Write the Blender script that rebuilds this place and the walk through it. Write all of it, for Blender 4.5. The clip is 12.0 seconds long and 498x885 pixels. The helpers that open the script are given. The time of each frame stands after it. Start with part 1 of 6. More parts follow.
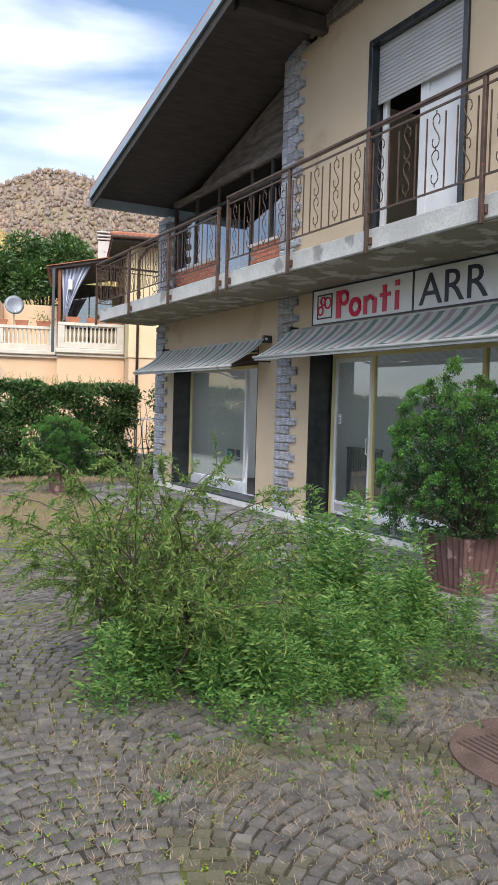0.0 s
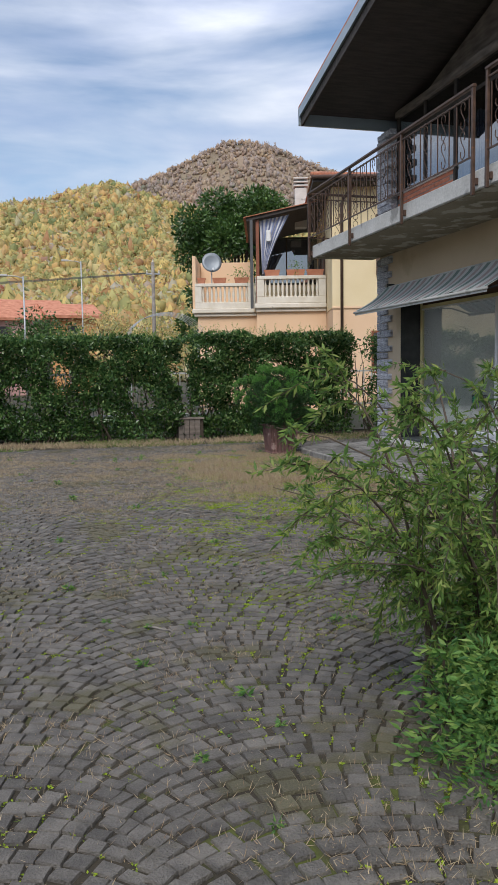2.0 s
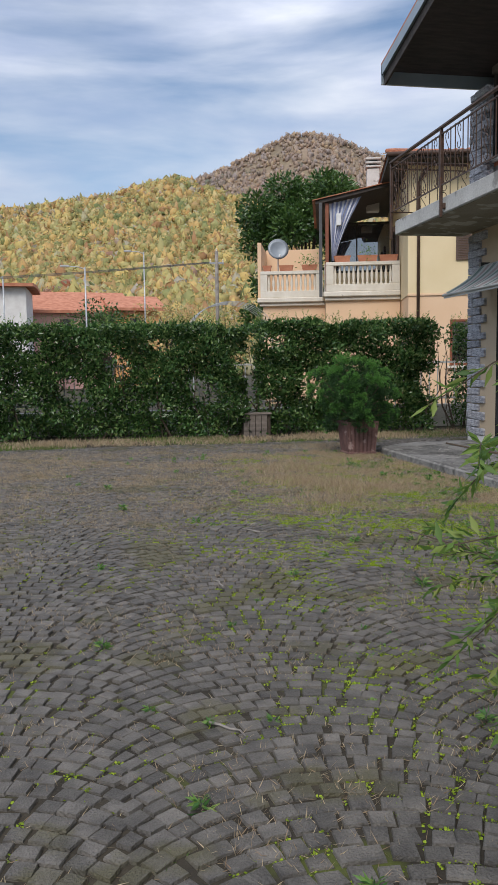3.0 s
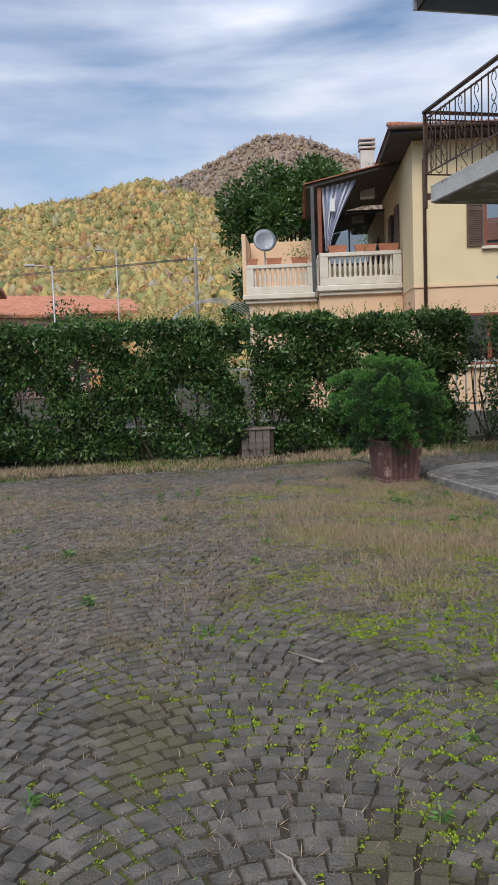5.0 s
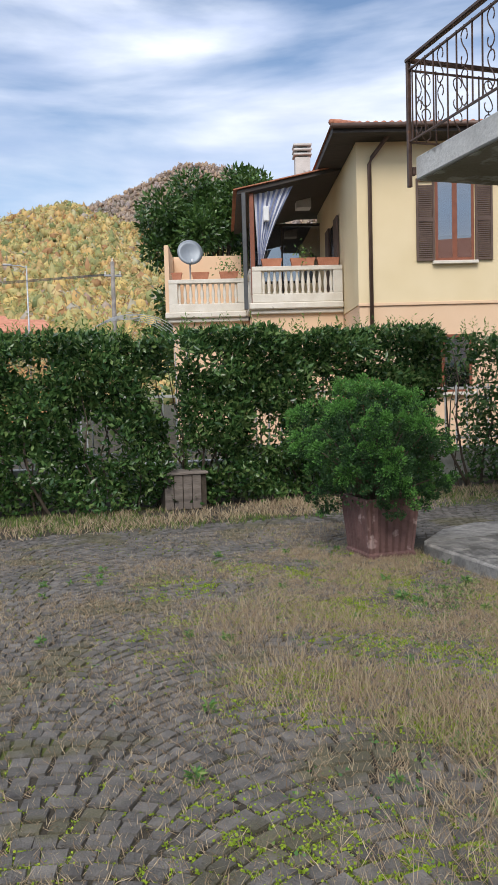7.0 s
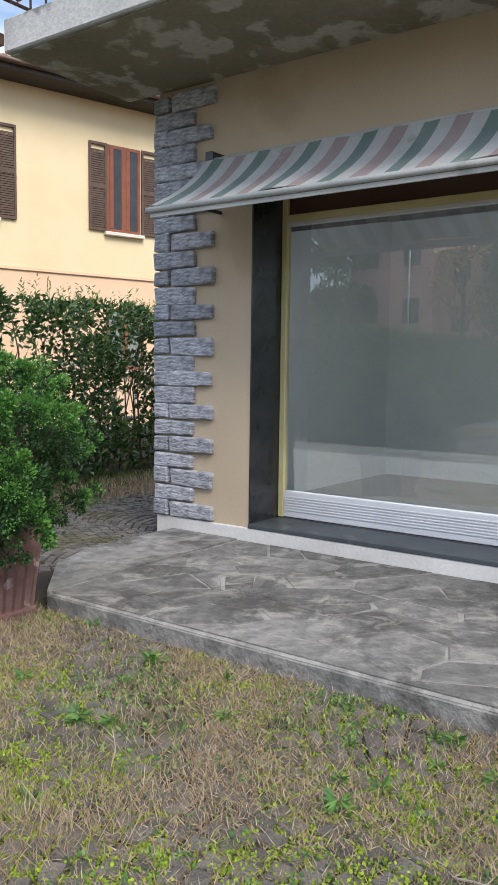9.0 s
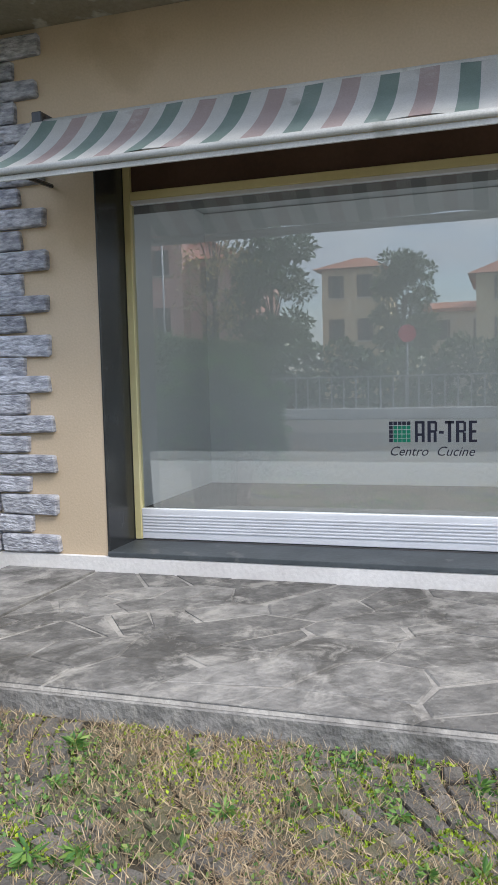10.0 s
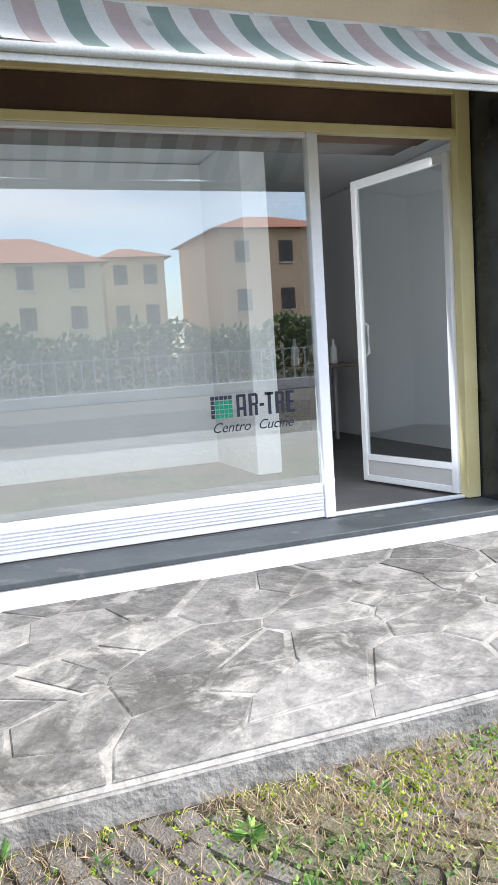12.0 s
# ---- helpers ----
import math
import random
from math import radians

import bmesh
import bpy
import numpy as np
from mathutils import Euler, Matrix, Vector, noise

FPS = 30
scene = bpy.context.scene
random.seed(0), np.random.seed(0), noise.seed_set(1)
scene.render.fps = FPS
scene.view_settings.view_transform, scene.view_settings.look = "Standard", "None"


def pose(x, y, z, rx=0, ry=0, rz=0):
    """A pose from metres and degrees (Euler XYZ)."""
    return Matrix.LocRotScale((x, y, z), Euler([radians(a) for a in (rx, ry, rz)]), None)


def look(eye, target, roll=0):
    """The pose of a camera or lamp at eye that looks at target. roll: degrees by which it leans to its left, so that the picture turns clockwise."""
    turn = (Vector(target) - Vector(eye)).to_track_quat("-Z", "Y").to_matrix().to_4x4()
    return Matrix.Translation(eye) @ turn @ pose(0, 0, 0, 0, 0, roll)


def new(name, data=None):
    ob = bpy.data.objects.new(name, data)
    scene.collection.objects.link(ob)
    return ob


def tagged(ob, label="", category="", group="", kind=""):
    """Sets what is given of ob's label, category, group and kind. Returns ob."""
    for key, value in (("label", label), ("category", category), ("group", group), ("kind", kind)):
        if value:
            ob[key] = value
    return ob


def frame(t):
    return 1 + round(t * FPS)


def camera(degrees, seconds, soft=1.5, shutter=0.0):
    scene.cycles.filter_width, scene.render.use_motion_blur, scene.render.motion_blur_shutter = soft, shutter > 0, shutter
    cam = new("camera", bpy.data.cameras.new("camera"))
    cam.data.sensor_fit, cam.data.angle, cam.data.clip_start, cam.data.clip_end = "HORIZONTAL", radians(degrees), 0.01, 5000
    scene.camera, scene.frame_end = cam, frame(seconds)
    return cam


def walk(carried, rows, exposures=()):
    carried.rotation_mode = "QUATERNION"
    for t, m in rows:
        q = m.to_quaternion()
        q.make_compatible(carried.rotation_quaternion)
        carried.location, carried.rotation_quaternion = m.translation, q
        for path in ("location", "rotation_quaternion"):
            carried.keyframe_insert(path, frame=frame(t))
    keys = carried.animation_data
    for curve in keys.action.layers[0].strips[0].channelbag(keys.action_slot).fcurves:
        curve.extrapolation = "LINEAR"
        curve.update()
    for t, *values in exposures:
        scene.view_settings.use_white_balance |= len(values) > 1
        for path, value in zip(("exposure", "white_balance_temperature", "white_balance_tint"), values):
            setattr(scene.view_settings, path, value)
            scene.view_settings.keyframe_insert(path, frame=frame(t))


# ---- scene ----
cam = camera(34.5, 12.0, 0.75)
PATH = [
    (0, (0.899, 0.142, 1.812), (1.848, 1.9, 1.727), 1.6),
    (0.5, (0.763, 0.493, 1.637), (1.527, 2.334, 1.475), 0.2),
    (1, (0.798, 0.917, 1.497), (1.446, 2.8, 1.316), -1.0),
    (1.5, (0.92, 1.571, 1.503), (1.486, 3.481, 1.331), -1.0),
    (2, (1.017, 2.251, 1.446), (1.53, 4.176, 1.271), -0.8),
    (2.5, (1.161, 2.939, 1.433), (1.609, 4.881, 1.264), -0.6),
    (3, (1.215, 3.705, 1.393), (1.577, 5.663, 1.205), -0.8),
    (3.2, (1.272, 3.991, 1.347), (1.605, 5.954, 1.158), -1.7),
    (4.8, (1.375, 6.287, 1.43), (1.784, 8.234, 1.232), -1.9),
    (5, (1.394, 6.583, 1.439), (1.811, 8.53, 1.257), -2.0),
    (5.5, (1.539, 7.277, 1.44), (1.988, 9.218, 1.272), -1.6),
    (6, (1.657, 7.987, 1.438), (2.131, 9.921, 1.254), -1.1),
    (6.5, (1.813, 8.679, 1.399), (2.314, 10.609, 1.243), -1.2),
    (6.7, (1.882, 8.979, 1.439), (2.411, 10.903, 1.305), -1.5),
    (8.3, (2.236, 11.217, 1.477), (3.51, 12.749, 1.31), 0.3),
    (8.5, (2.305, 11.44, 1.462), (3.693, 12.869, 1.282), 0.5),
    (9, (2.527, 11.988, 1.408), (4.137, 13.161, 1.225), 0.7),
    (9.5, (2.655, 12.565, 1.333), (4.415, 13.5, 1.172), -0.2),
    (10, (2.799, 13.068, 1.318), (4.696, 13.681, 1.162), -1.5),
    (10.5, (2.961, 13.472, 1.32), (4.934, 13.74, 1.134), -2.4),
    (11, (3.071, 14.103, 1.359), (5.058, 14.087, 1.128), -3.4),
    (11.5, (3.197, 14.72, 1.298), (5.153, 14.38, 1.057), -4.0),
    (12, (3.391, 15.176, 1.28), (5.255, 14.486, 1.056), -3.6),
]
EXPOSURES = [(0.0, 0.84), (1.0, 0.52), (3.0, 0.14), (6.0, 0.15), (6.6, 0.42), (8.5, 0.42), (9.0, 0.82), (9.5, 1.0), (10.0, 1.10), (10.4, 1.84), (12.0, 1.98)]
walk(cam, [(t, look(e, g, r)) for t, e, g, r in PATH], EXPOSURES)

# ---- world and sun ----
SUN_DIR = Vector((-0.30, -0.62, 0.72)).normalized()     # towards the sun
world = bpy.data.worlds.new("sky")
scene.world = world
world.use_nodes = True
wn, wl = world.node_tree.nodes, world.node_tree.links
wn.clear()
w_out = wn.new("ShaderNodeOutputWorld")
w_bg = wn.new("ShaderNodeBackground")
w_sky = wn.new("ShaderNodeTexSky")
w_sky.sky_type = "NISHITA"
w_sky.sun_disc = False
w_sky.sun_elevation = math.asin(SUN_DIR.z)
w_sky.sun_rotation = math.atan2(SUN_DIR.x, SUN_DIR.y)
w_sky.air_density, w_sky.dust_density, w_sky.ozone_density = 1.0, 0.6, 2.0
w_co = wn.new("ShaderNodeTexCoord")
w_map = wn.new("ShaderNodeMapping")
w_map.inputs["Scale"].default_value = (1.6, 1.6, 7.5)
w_map.inputs["Location"].default_value = (0.3, 1.2, 0.45)
w_n1 = wn.new("ShaderNodeTexNoise")
w_n1.inputs["Scale"].default_value, w_n1.inputs["Detail"].default_value = 1.5, 7
w_n1.inputs["Distortion"].default_value = 0.25
w_r1 = wn.new("ShaderNodeValToRGB")
w_r1.color_ramp.elements[0].position, w_r1.color_ramp.elements[1].position = 0.34, 0.70
w_n2 = wn.new("ShaderNodeTexNoise")
w_n2.inputs["Scale"].default_value, w_n2.inputs["Detail"].default_value = 3.2, 6
w_r2 = wn.new("ShaderNodeValToRGB")
w_r2.color_ramp.elements[0].color, w_r2.color_ramp.elements[1].color = (4.7, 5.15, 6.5, 1), (6.7, 6.95, 7.6, 1)
w_r2.color_ramp.elements[0].position, w_r2.color_ramp.elements[1].position = 0.35, 0.62
w_mix = wn.new("ShaderNodeMix")
w_mix.data_type = "RGBA"
wl.new(w_co.outputs["Generated"], w_map.inputs["Vector"])
wl.new(w_map.outputs["Vector"], w_n1.inputs["Vector"])
wl.new(w_map.outputs["Vector"], w_n2.inputs["Vector"])
wl.new(w_n1.outputs["Fac"], w_r1.inputs["Fac"])
wl.new(w_n2.outputs["Fac"], w_r2.inputs["Fac"])
wl.new(w_r1.outputs["Color"], w_mix.inputs["Factor"])
wl.new(w_sky.outputs["Color"], w_mix.inputs["A"])
w_sep, w_ma = wn.new("ShaderNodeSeparateXYZ"), wn.new("ShaderNodeMath")
w_ma.operation, w_ma.use_clamp = "MULTIPLY_ADD", False
w_ma.inputs[1].default_value, w_ma.inputs[2].default_value = 1.6, 0.62     # an overcast sky is brightest overhead
w_vm = wn.new("ShaderNodeVectorMath")
w_vm.operation = "SCALE"
wl.new(w_co.outputs["Generated"], w_sep.inputs["Vector"])
wl.new(w_sep.outputs["Z"], w_ma.inputs[0])
wl.new(w_r2.outputs["Color"], w_vm.inputs[0])
wl.new(w_ma.outputs[0], w_vm.inputs["Scale"])
wl.new(w_vm.outputs["Vector"], w_mix.inputs["B"])
wl.new(w_mix.outputs["Result"], w_bg.inputs["Color"])
w_bg.inputs["Strength"].default_value = 0.115
wl.new(w_bg.outputs["Background"], w_out.inputs["Surface"])

sun = new("sun", bpy.data.lights.new("sun", "SUN"))
sun.data.energy, sun.data.angle, sun.data.color = 2.0, radians(30), (1.0, 0.94, 0.86)
sun.matrix_world = look(SUN_DIR * 60, (0, 0, 0))


# the sky's light through the shop window's opening
daylight = new("window_daylight", bpy.data.lights.new("window_daylight", "AREA"))
daylight.data.shape, daylight.data.size, daylight.data.size_y = "RECTANGLE", 3.3, 2.0
daylight.data.energy, daylight.data.color = 9, (0.93, 0.97, 1.0)
daylight.matrix_world = look((7.86, 13.75, 1.45), (10.5, 13.75, 1.2))

daylight_2 = new("window_daylight", bpy.data.lights.new("window_daylight", "AREA"))
daylight_2.data.shape, daylight_2.data.size, daylight_2.data.size_y = "RECTANGLE", 4.8, 2.0
daylight_2.data.energy, daylight_2.data.color = 8, (0.93, 0.97, 1.0)
daylight_2.matrix_world = look((7.90, 7.65, 1.5), (10.5, 7.65, 1.3))


# ---- materials ----
def mat(name, a, b, scale=6.0, rough=0.8, metal=0.0, bump=0.15, fine=40.0, spot=None, spot_scale=1.5, spot_at=0.62, spread=0.0, stretch=(1, 1, 1), isl=False, grain=0.5):
    """Two tones a and b mixed by noise, fine grain in colour and relief, patches of spot, and spread: change of value from piece to piece."""
    m = bpy.data.materials.new(name)
    m.use_nodes = True
    nt = m.node_tree
    p = nt.nodes["Principled BSDF"]
    N, L = nt.nodes.new, nt.links.new
    co = N("ShaderNodeTexCoord")
    mp = N("ShaderNodeMapping")
    mp.inputs["Scale"].default_value = stretch
    L(co.outputs["Object"], mp.inputs["Vector"])
    n1, n2 = N("ShaderNodeTexNoise"), N("ShaderNodeTexNoise")
    n1.inputs["Scale"].default_value, n1.inputs["Detail"].default_value = scale, 5
    n2.inputs["Scale"].default_value, n2.inputs["Detail"].default_value = fine, 4
    for n in (n1, n2):
        L(mp.outputs["Vector"], n.inputs["Vector"])
    r = N("ShaderNodeValToRGB")
    r.color_ramp.elements[0].position, r.color_ramp.elements[1].position = 0.32, 0.68
    r.color_ramp.elements[0].color, r.color_ramp.elements[1].color = (*a, 1), (*b, 1)
    L(n1.outputs["Fac"], r.inputs["Fac"])
    col = r.outputs["Color"]
    if spot:
        n3 = N("ShaderNodeTexNoise")
        n3.inputs["Scale"].default_value, n3.inputs["Detail"].default_value = spot_scale, 8
        L(mp.outputs["Vector"], n3.inputs["Vector"])
        r3 = N("ShaderNodeValToRGB")
        r3.color_ramp.elements[0].position, r3.color_ramp.elements[1].position = spot_at, spot_at + 0.05
        L(n3.outputs["Fac"], r3.inputs["Fac"])
        mx = N("ShaderNodeMix")
        mx.data_type = "RGBA"
        L(r3.outputs["Color"], mx.inputs["Factor"])
        L(col, mx.inputs["A"])
        mx.inputs["B"].default_value = (*spot, 1)
        col = mx.outputs["Result"]
    hv = N("ShaderNodeHueSaturation")
    ma = N("ShaderNodeMath")
    ma.operation = "MULTIPLY_ADD"
    L(n2.outputs["Fac"], ma.inputs[0])
    ma.inputs[1].default_value, ma.inputs[2].default_value = grain, 1 - grain / 2
    val = ma.outputs[0]
    if spread:
        if isl:
            ge = N("ShaderNodeNewGeometry")
            rnd = ge.outputs["Random Per Island"]
        else:
            oi = N("ShaderNodeObjectInfo")
            rnd = oi.outputs["Random"]
        mb = N("ShaderNodeMath")
        mb.operation = "MULTIPLY_ADD"
        L(rnd, mb.inputs[0])
        mb.inputs[1].default_value, mb.inputs[2].default_value = 2 * spread, -spread
        ad = N("ShaderNodeMath")
        ad.operation = "ADD"
        L(val, ad.inputs[0])
        L(mb.outputs[0], ad.inputs[1])
        val = ad.outputs[0]
    L(val, hv.inputs["Value"])
    L(col, hv.inputs["Color"])
    L(hv.outputs["Color"], p.inputs["Base Color"])
    p.inputs["Roughness"].default_value, p.inputs["Metallic"].default_value = rough, metal
    if bump:
        bp = N("ShaderNodeBump")
        bp.inputs["Strength"].default_value, bp.inputs["Distance"].default_value = bump, 0.02
        L(n2.outputs["Fac"], bp.inputs["Height"])
        L(bp.outputs["Normal"], p.inputs["Normal"])
    return m


def leaf_mat(name, stops, rough=0.45, trans=0.25, zone=0.0):
    """Leaves: a colour per island out of stops; zone: how far stands of one kind keep together."""
    m = bpy.data.materials.new(name)
    m.use_nodes = True
    nt = m.node_tree
    p = nt.nodes["Principled BSDF"]
    N, L = nt.nodes.new, nt.links.new
    ge = N("ShaderNodeNewGeometry")
    r = N("ShaderNodeValToRGB")
    els = r.color_ramp.elements
    els[0].color, els[1].color = (*stops[0], 1), (*stops[-1], 1)
    for i, c in enumerate(stops[1:-1], 1):
        els.new(i / (len(stops) - 1)).color = (*c, 1)
    pick = ge.outputs["Random Per Island"]
    if zone:
        n, k, b = N("ShaderNodeTexNoise"), N("ShaderNodeMath"), N("ShaderNodeMix")
        n.inputs["Scale"].default_value, n.inputs["Detail"].default_value = 0.022, 4
        k.operation = "MULTIPLY_ADD"
        k.inputs[1].default_value, k.inputs[2].default_value = 3.0, -1.0
        b.inputs["Factor"].default_value = zone
        L(ge.outputs["Position"], n.inputs["Vector"])
        L(n.outputs["Fac"], k.inputs[0])
        L(pick, b.inputs["A"])
        L(k.outputs[0], b.inputs["B"])
        pick = b.outputs["Result"]
    L(pick, r.inputs["Fac"])
    L(r.outputs["Color"], p.inputs["Base Color"])
    p.inputs["Roughness"].default_value = rough
    if trans:
        tr, mx = N("ShaderNodeBsdfTranslucent"), N("ShaderNodeMixShader")
        L(r.outputs["Color"], tr.inputs["Color"])
        mx.inputs["Fac"].default_value = trans
        L(p.outputs["BSDF"], mx.inputs[1])
        L(tr.outputs["BSDF"], mx.inputs[2])
        L(mx.outputs["Shader"], nt.nodes["Material Output"].inputs["Surface"])
    return m


def glass_mat(name, gloss, tint=(1, 1, 1)):
    """Thin clear glass: see-through, with a mirror gloss that grows towards a grazing view."""
    m = bpy.data.materials.new(name)
    m.use_nodes = True
    nt = m.node_tree
    nt.nodes.remove(nt.nodes["Principled BSDF"])
    N, L = nt.nodes.new, nt.links.new
    tr, gl, mx, lw, pw, ma = N("ShaderNodeBsdfTransparent"), N("ShaderNodeBsdfGlossy"), N("ShaderNodeMixShader"), N("ShaderNodeLayerWeight"), N("ShaderNodeMath"), N("ShaderNodeMath")
    tr.inputs["Color"].default_value = (*tint, 1)
    gl.inputs["Roughness"].default_value = 0.004
    lw.inputs["Blend"].default_value = 0.5
    pw.operation, ma.operation, ma.use_clamp = "POWER", "MULTIPLY_ADD", True
    L(lw.outputs["Facing"], pw.inputs[0])
    pw.inputs[1].default_value = 4.0
    L(pw.outputs[0], ma.inputs[0])
    ma.inputs[1].default_value, ma.inputs[2].default_value = 0.7, gloss
    L(ma.outputs[0], mx.inputs["Fac"])
    L(tr.outputs["BSDF"], mx.inputs[1])
    L(gl.outputs["BSDF"], mx.inputs[2])
    L(mx.outputs["Shader"], nt.nodes["Material Output"].inputs["Surface"])
    return m


M_OCHRE = mat("ochre_plaster", (0.55, 0.435, 0.30), (0.61, 0.485, 0.34), 1.2, 0.9, bump=0.12, fine=70, spot=(0.50, 0.39, 0.26), spot_scale=0.8, spot_at=0.6, grain=0.22)
M_CONC = mat("weathered_concrete", (0.50, 0.49, 0.46), (0.62, 0.61, 0.58), 2.5, 0.9, bump=0.3, fine=35, spot=(0.30, 0.29, 0.27), spot_scale=2.2, spot_at=0.63)
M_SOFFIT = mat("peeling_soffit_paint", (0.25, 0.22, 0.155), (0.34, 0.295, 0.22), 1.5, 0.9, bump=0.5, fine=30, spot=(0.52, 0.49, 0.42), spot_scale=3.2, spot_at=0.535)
M_STONE = mat("split_grey_stone", (0.24, 0.245, 0.275), (0.58, 0.585, 0.62), 14, 0.85, bump=0.9, fine=28, spread=0.22, stretch=(1, 1, 3))
M_DARKWOOD = mat("dark_stained_boards", (0.030, 0.024, 0.020), (0.060, 0.048, 0.040), 3, 0.7, bump=0.25, fine=20, stretch=(1, 6, 1))
M_GREYWOOD = mat("weathered_brown_boards", (0.10, 0.082, 0.07), (0.25, 0.21, 0.18), 2.5, 0.85, bump=0.3, fine=18, stretch=(1, 1, 5), spread=0.15)
M_FLASH = mat("grey_metal_flashing", (0.30, 0.36, 0.40), (0.38, 0.44, 0.48), 2, 0.4, 0.6, 0.05, grain=0.15)
M_RAIL = mat("brown_painted_steel", (0.055, 0.032, 0.022), (0.12, 0.07, 0.05), 8, 0.5, 0.3, 0.15, spot=(0.16, 0.07, 0.035), spot_scale=9, spot_at=0.66)
M_BRICK = mat("orange_brick_infill", (0.52, 0.17, 0.09), (0.62, 0.24, 0.14), 10, 0.85, bump=0.3, fine=50, spread=0.15)
M_BLACKST = mat("black_polished_stone", (0.018, 0.02, 0.022), (0.035, 0.038, 0.04), 6, 0.25, bump=0.05, grain=0.3)
M_SLATE = mat("blue_grey_slate_sill", (0.055, 0.065, 0.07), (0.085, 0.098, 0.105), 5, 0.5, bump=0.1, fine=30, spot=(0.13, 0.135, 0.135), spot_scale=6, spot_at=0.64)
M_WHITEP = mat("white_painted_plinth", (0.66, 0.63, 0.60), (0.78, 0.76, 0.73), 3, 0.85, bump=0.2, spot=(0.42, 0.37, 0.32), spot_scale=7, spot_at=0.7, grain=0.25)
M_ALU = mat("white_anodised_aluminium", (0.78, 0.78, 0.79), (0.84, 0.84, 0.85), 3, 0.35, 0.0, 0.03, grain=0.08)
M_BRASS = mat("pale_gold_anodised_frame", (0.66, 0.57, 0.27), (0.76, 0.67, 0.36), 3, 0.4, 0.0, 0.04, grain=0.1)
M_GLASS = glass_mat("shop_glass", 0.15, (0.93, 0.96, 0.96))
M_HGLASS = glass_mat("house_glass", 0.30, (0.5, 0.55, 0.6))
M_INWALL = mat("white_interior_paint", (0.74, 0.75, 0.76), (0.82, 0.82, 0.83), 0.8, 0.8, bump=0.03, fine=20, grain=0.06)
M_INFLOOR = mat("grey_shop_floor", (0.085, 0.082, 0.08), (0.125, 0.12, 0.117), 2.5, 0.7, bump=0.05, grain=0.2)
# Dark tone of the beam; on the rear walls it stands for dimness.
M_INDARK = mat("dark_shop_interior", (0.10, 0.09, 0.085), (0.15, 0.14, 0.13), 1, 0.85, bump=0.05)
M_GROUND = mat("mossy_earth_joints", (0.026, 0.021, 0.014), (0.055, 0.045, 0.029), 2.0, 0.95, bump=0.6, fine=45, spot=(0.075, 0.09, 0.016), spot_scale=1.6, spot_at=0.55)
M_COBBLE = mat("grey_porphyry_cobble", (0.085, 0.078, 0.070), (0.175, 0.160, 0.140), 9.0, 0.7, bump=0.7, fine=130, grain=0.95, spread=0.26, isl=True, spot=(0.11, 0.10, 0.06), spot_scale=1.5, spot_at=0.55)
M_COBBLE1 = mat("grey_porphyry_cobble_single", (0.085, 0.078, 0.070), (0.175, 0.160, 0.140), 9.0, 0.7, bump=0.7, fine=130, grain=0.95, spread=0.26, spot=(0.11, 0.10, 0.06), spot_scale=1.5, spot_at=0.55)
def paving_mat(name, a, b, spread, bump):
    """Weathered slate or its mortar: split grain, and damp and lime stains that run on from stone to stone."""
    m = mat(name, a, b, 9, 0.8, bump=bump, fine=38, spread=spread, grain=0.6)
    nt = m.node_tree
    N, L = nt.nodes.new, nt.links.new
    p = nt.nodes["Principled BSDF"]
    col = p.inputs["Base Color"].links[0].from_socket
    ge = N("ShaderNodeNewGeometry")
    for scale, at, colour, most in ((1.9, 0.50, (0.055, 0.052, 0.047), 0.75), (4.3, 0.52, (0.37, 0.355, 0.325), 0.66), (17.0, 0.60, (0.30, 0.29, 0.265), 0.55)):
        n, r, mx = N("ShaderNodeTexNoise"), N("ShaderNodeValToRGB"), N("ShaderNodeMix")
        n.inputs["Scale"].default_value, n.inputs["Detail"].default_value, n.inputs["Distortion"].default_value = scale, 9, 0.6
        n.inputs["Roughness"].default_value = 0.68
        r.color_ramp.elements[0].position, r.color_ramp.elements[1].position = at, at + 0.11
        r.color_ramp.elements[1].color = (most, most, most, 1)
        mx.data_type = "RGBA"
        mx.inputs["B"].default_value = (*colour, 1)
        L(ge.outputs["Position"], n.inputs["Vector"])
        L(n.outputs["Fac"], r.inputs["Fac"])
        L(r.outputs["Color"], mx.inputs["Factor"])
        L(col, mx.inputs["A"])
        col = mx.outputs["Result"]
    L(col, p.inputs["Base Color"])
    return m


M_FLAG = paving_mat("grey_slate_flagstone", (0.115, 0.112, 0.107), (0.225, 0.218, 0.205), 0.34, 0.5)
M_MORTAR = paving_mat("pale_mortar", (0.20, 0.19, 0.175), (0.36, 0.345, 0.32), 0.0, 0.4)
M_HOUSE = mat("pale_yellow_render", (0.74, 0.60, 0.36), (0.80, 0.66, 0.42), 0.9, 0.9, bump=0.06, fine=60, grain=0.12)
M_PEACH = mat("peach_render", (0.76, 0.52, 0.33), (0.80, 0.57, 0.38), 0.9, 0.9, bump=0.06, fine=60, grain=0.12)
M_CREAM = mat("cream_stone_balustrade", (0.66, 0.60, 0.50), (0.76, 0.71, 0.62), 3, 0.85, bump=0.15, spot=(0.35, 0.31, 0.25), spot_scale=3, spot_at=0.68, grain=0.25)
M_TILE = mat("terracotta_roof_tile", (0.36, 0.13, 0.07), (0.52, 0.23, 0.14), 3, 0.9, bump=0.3, spread=0.2, isl=True)
M_SHUTTER = mat("brown_louvred_shutter", (0.085, 0.05, 0.035), (0.12, 0.075, 0.055), 4, 0.6, bump=0.1)
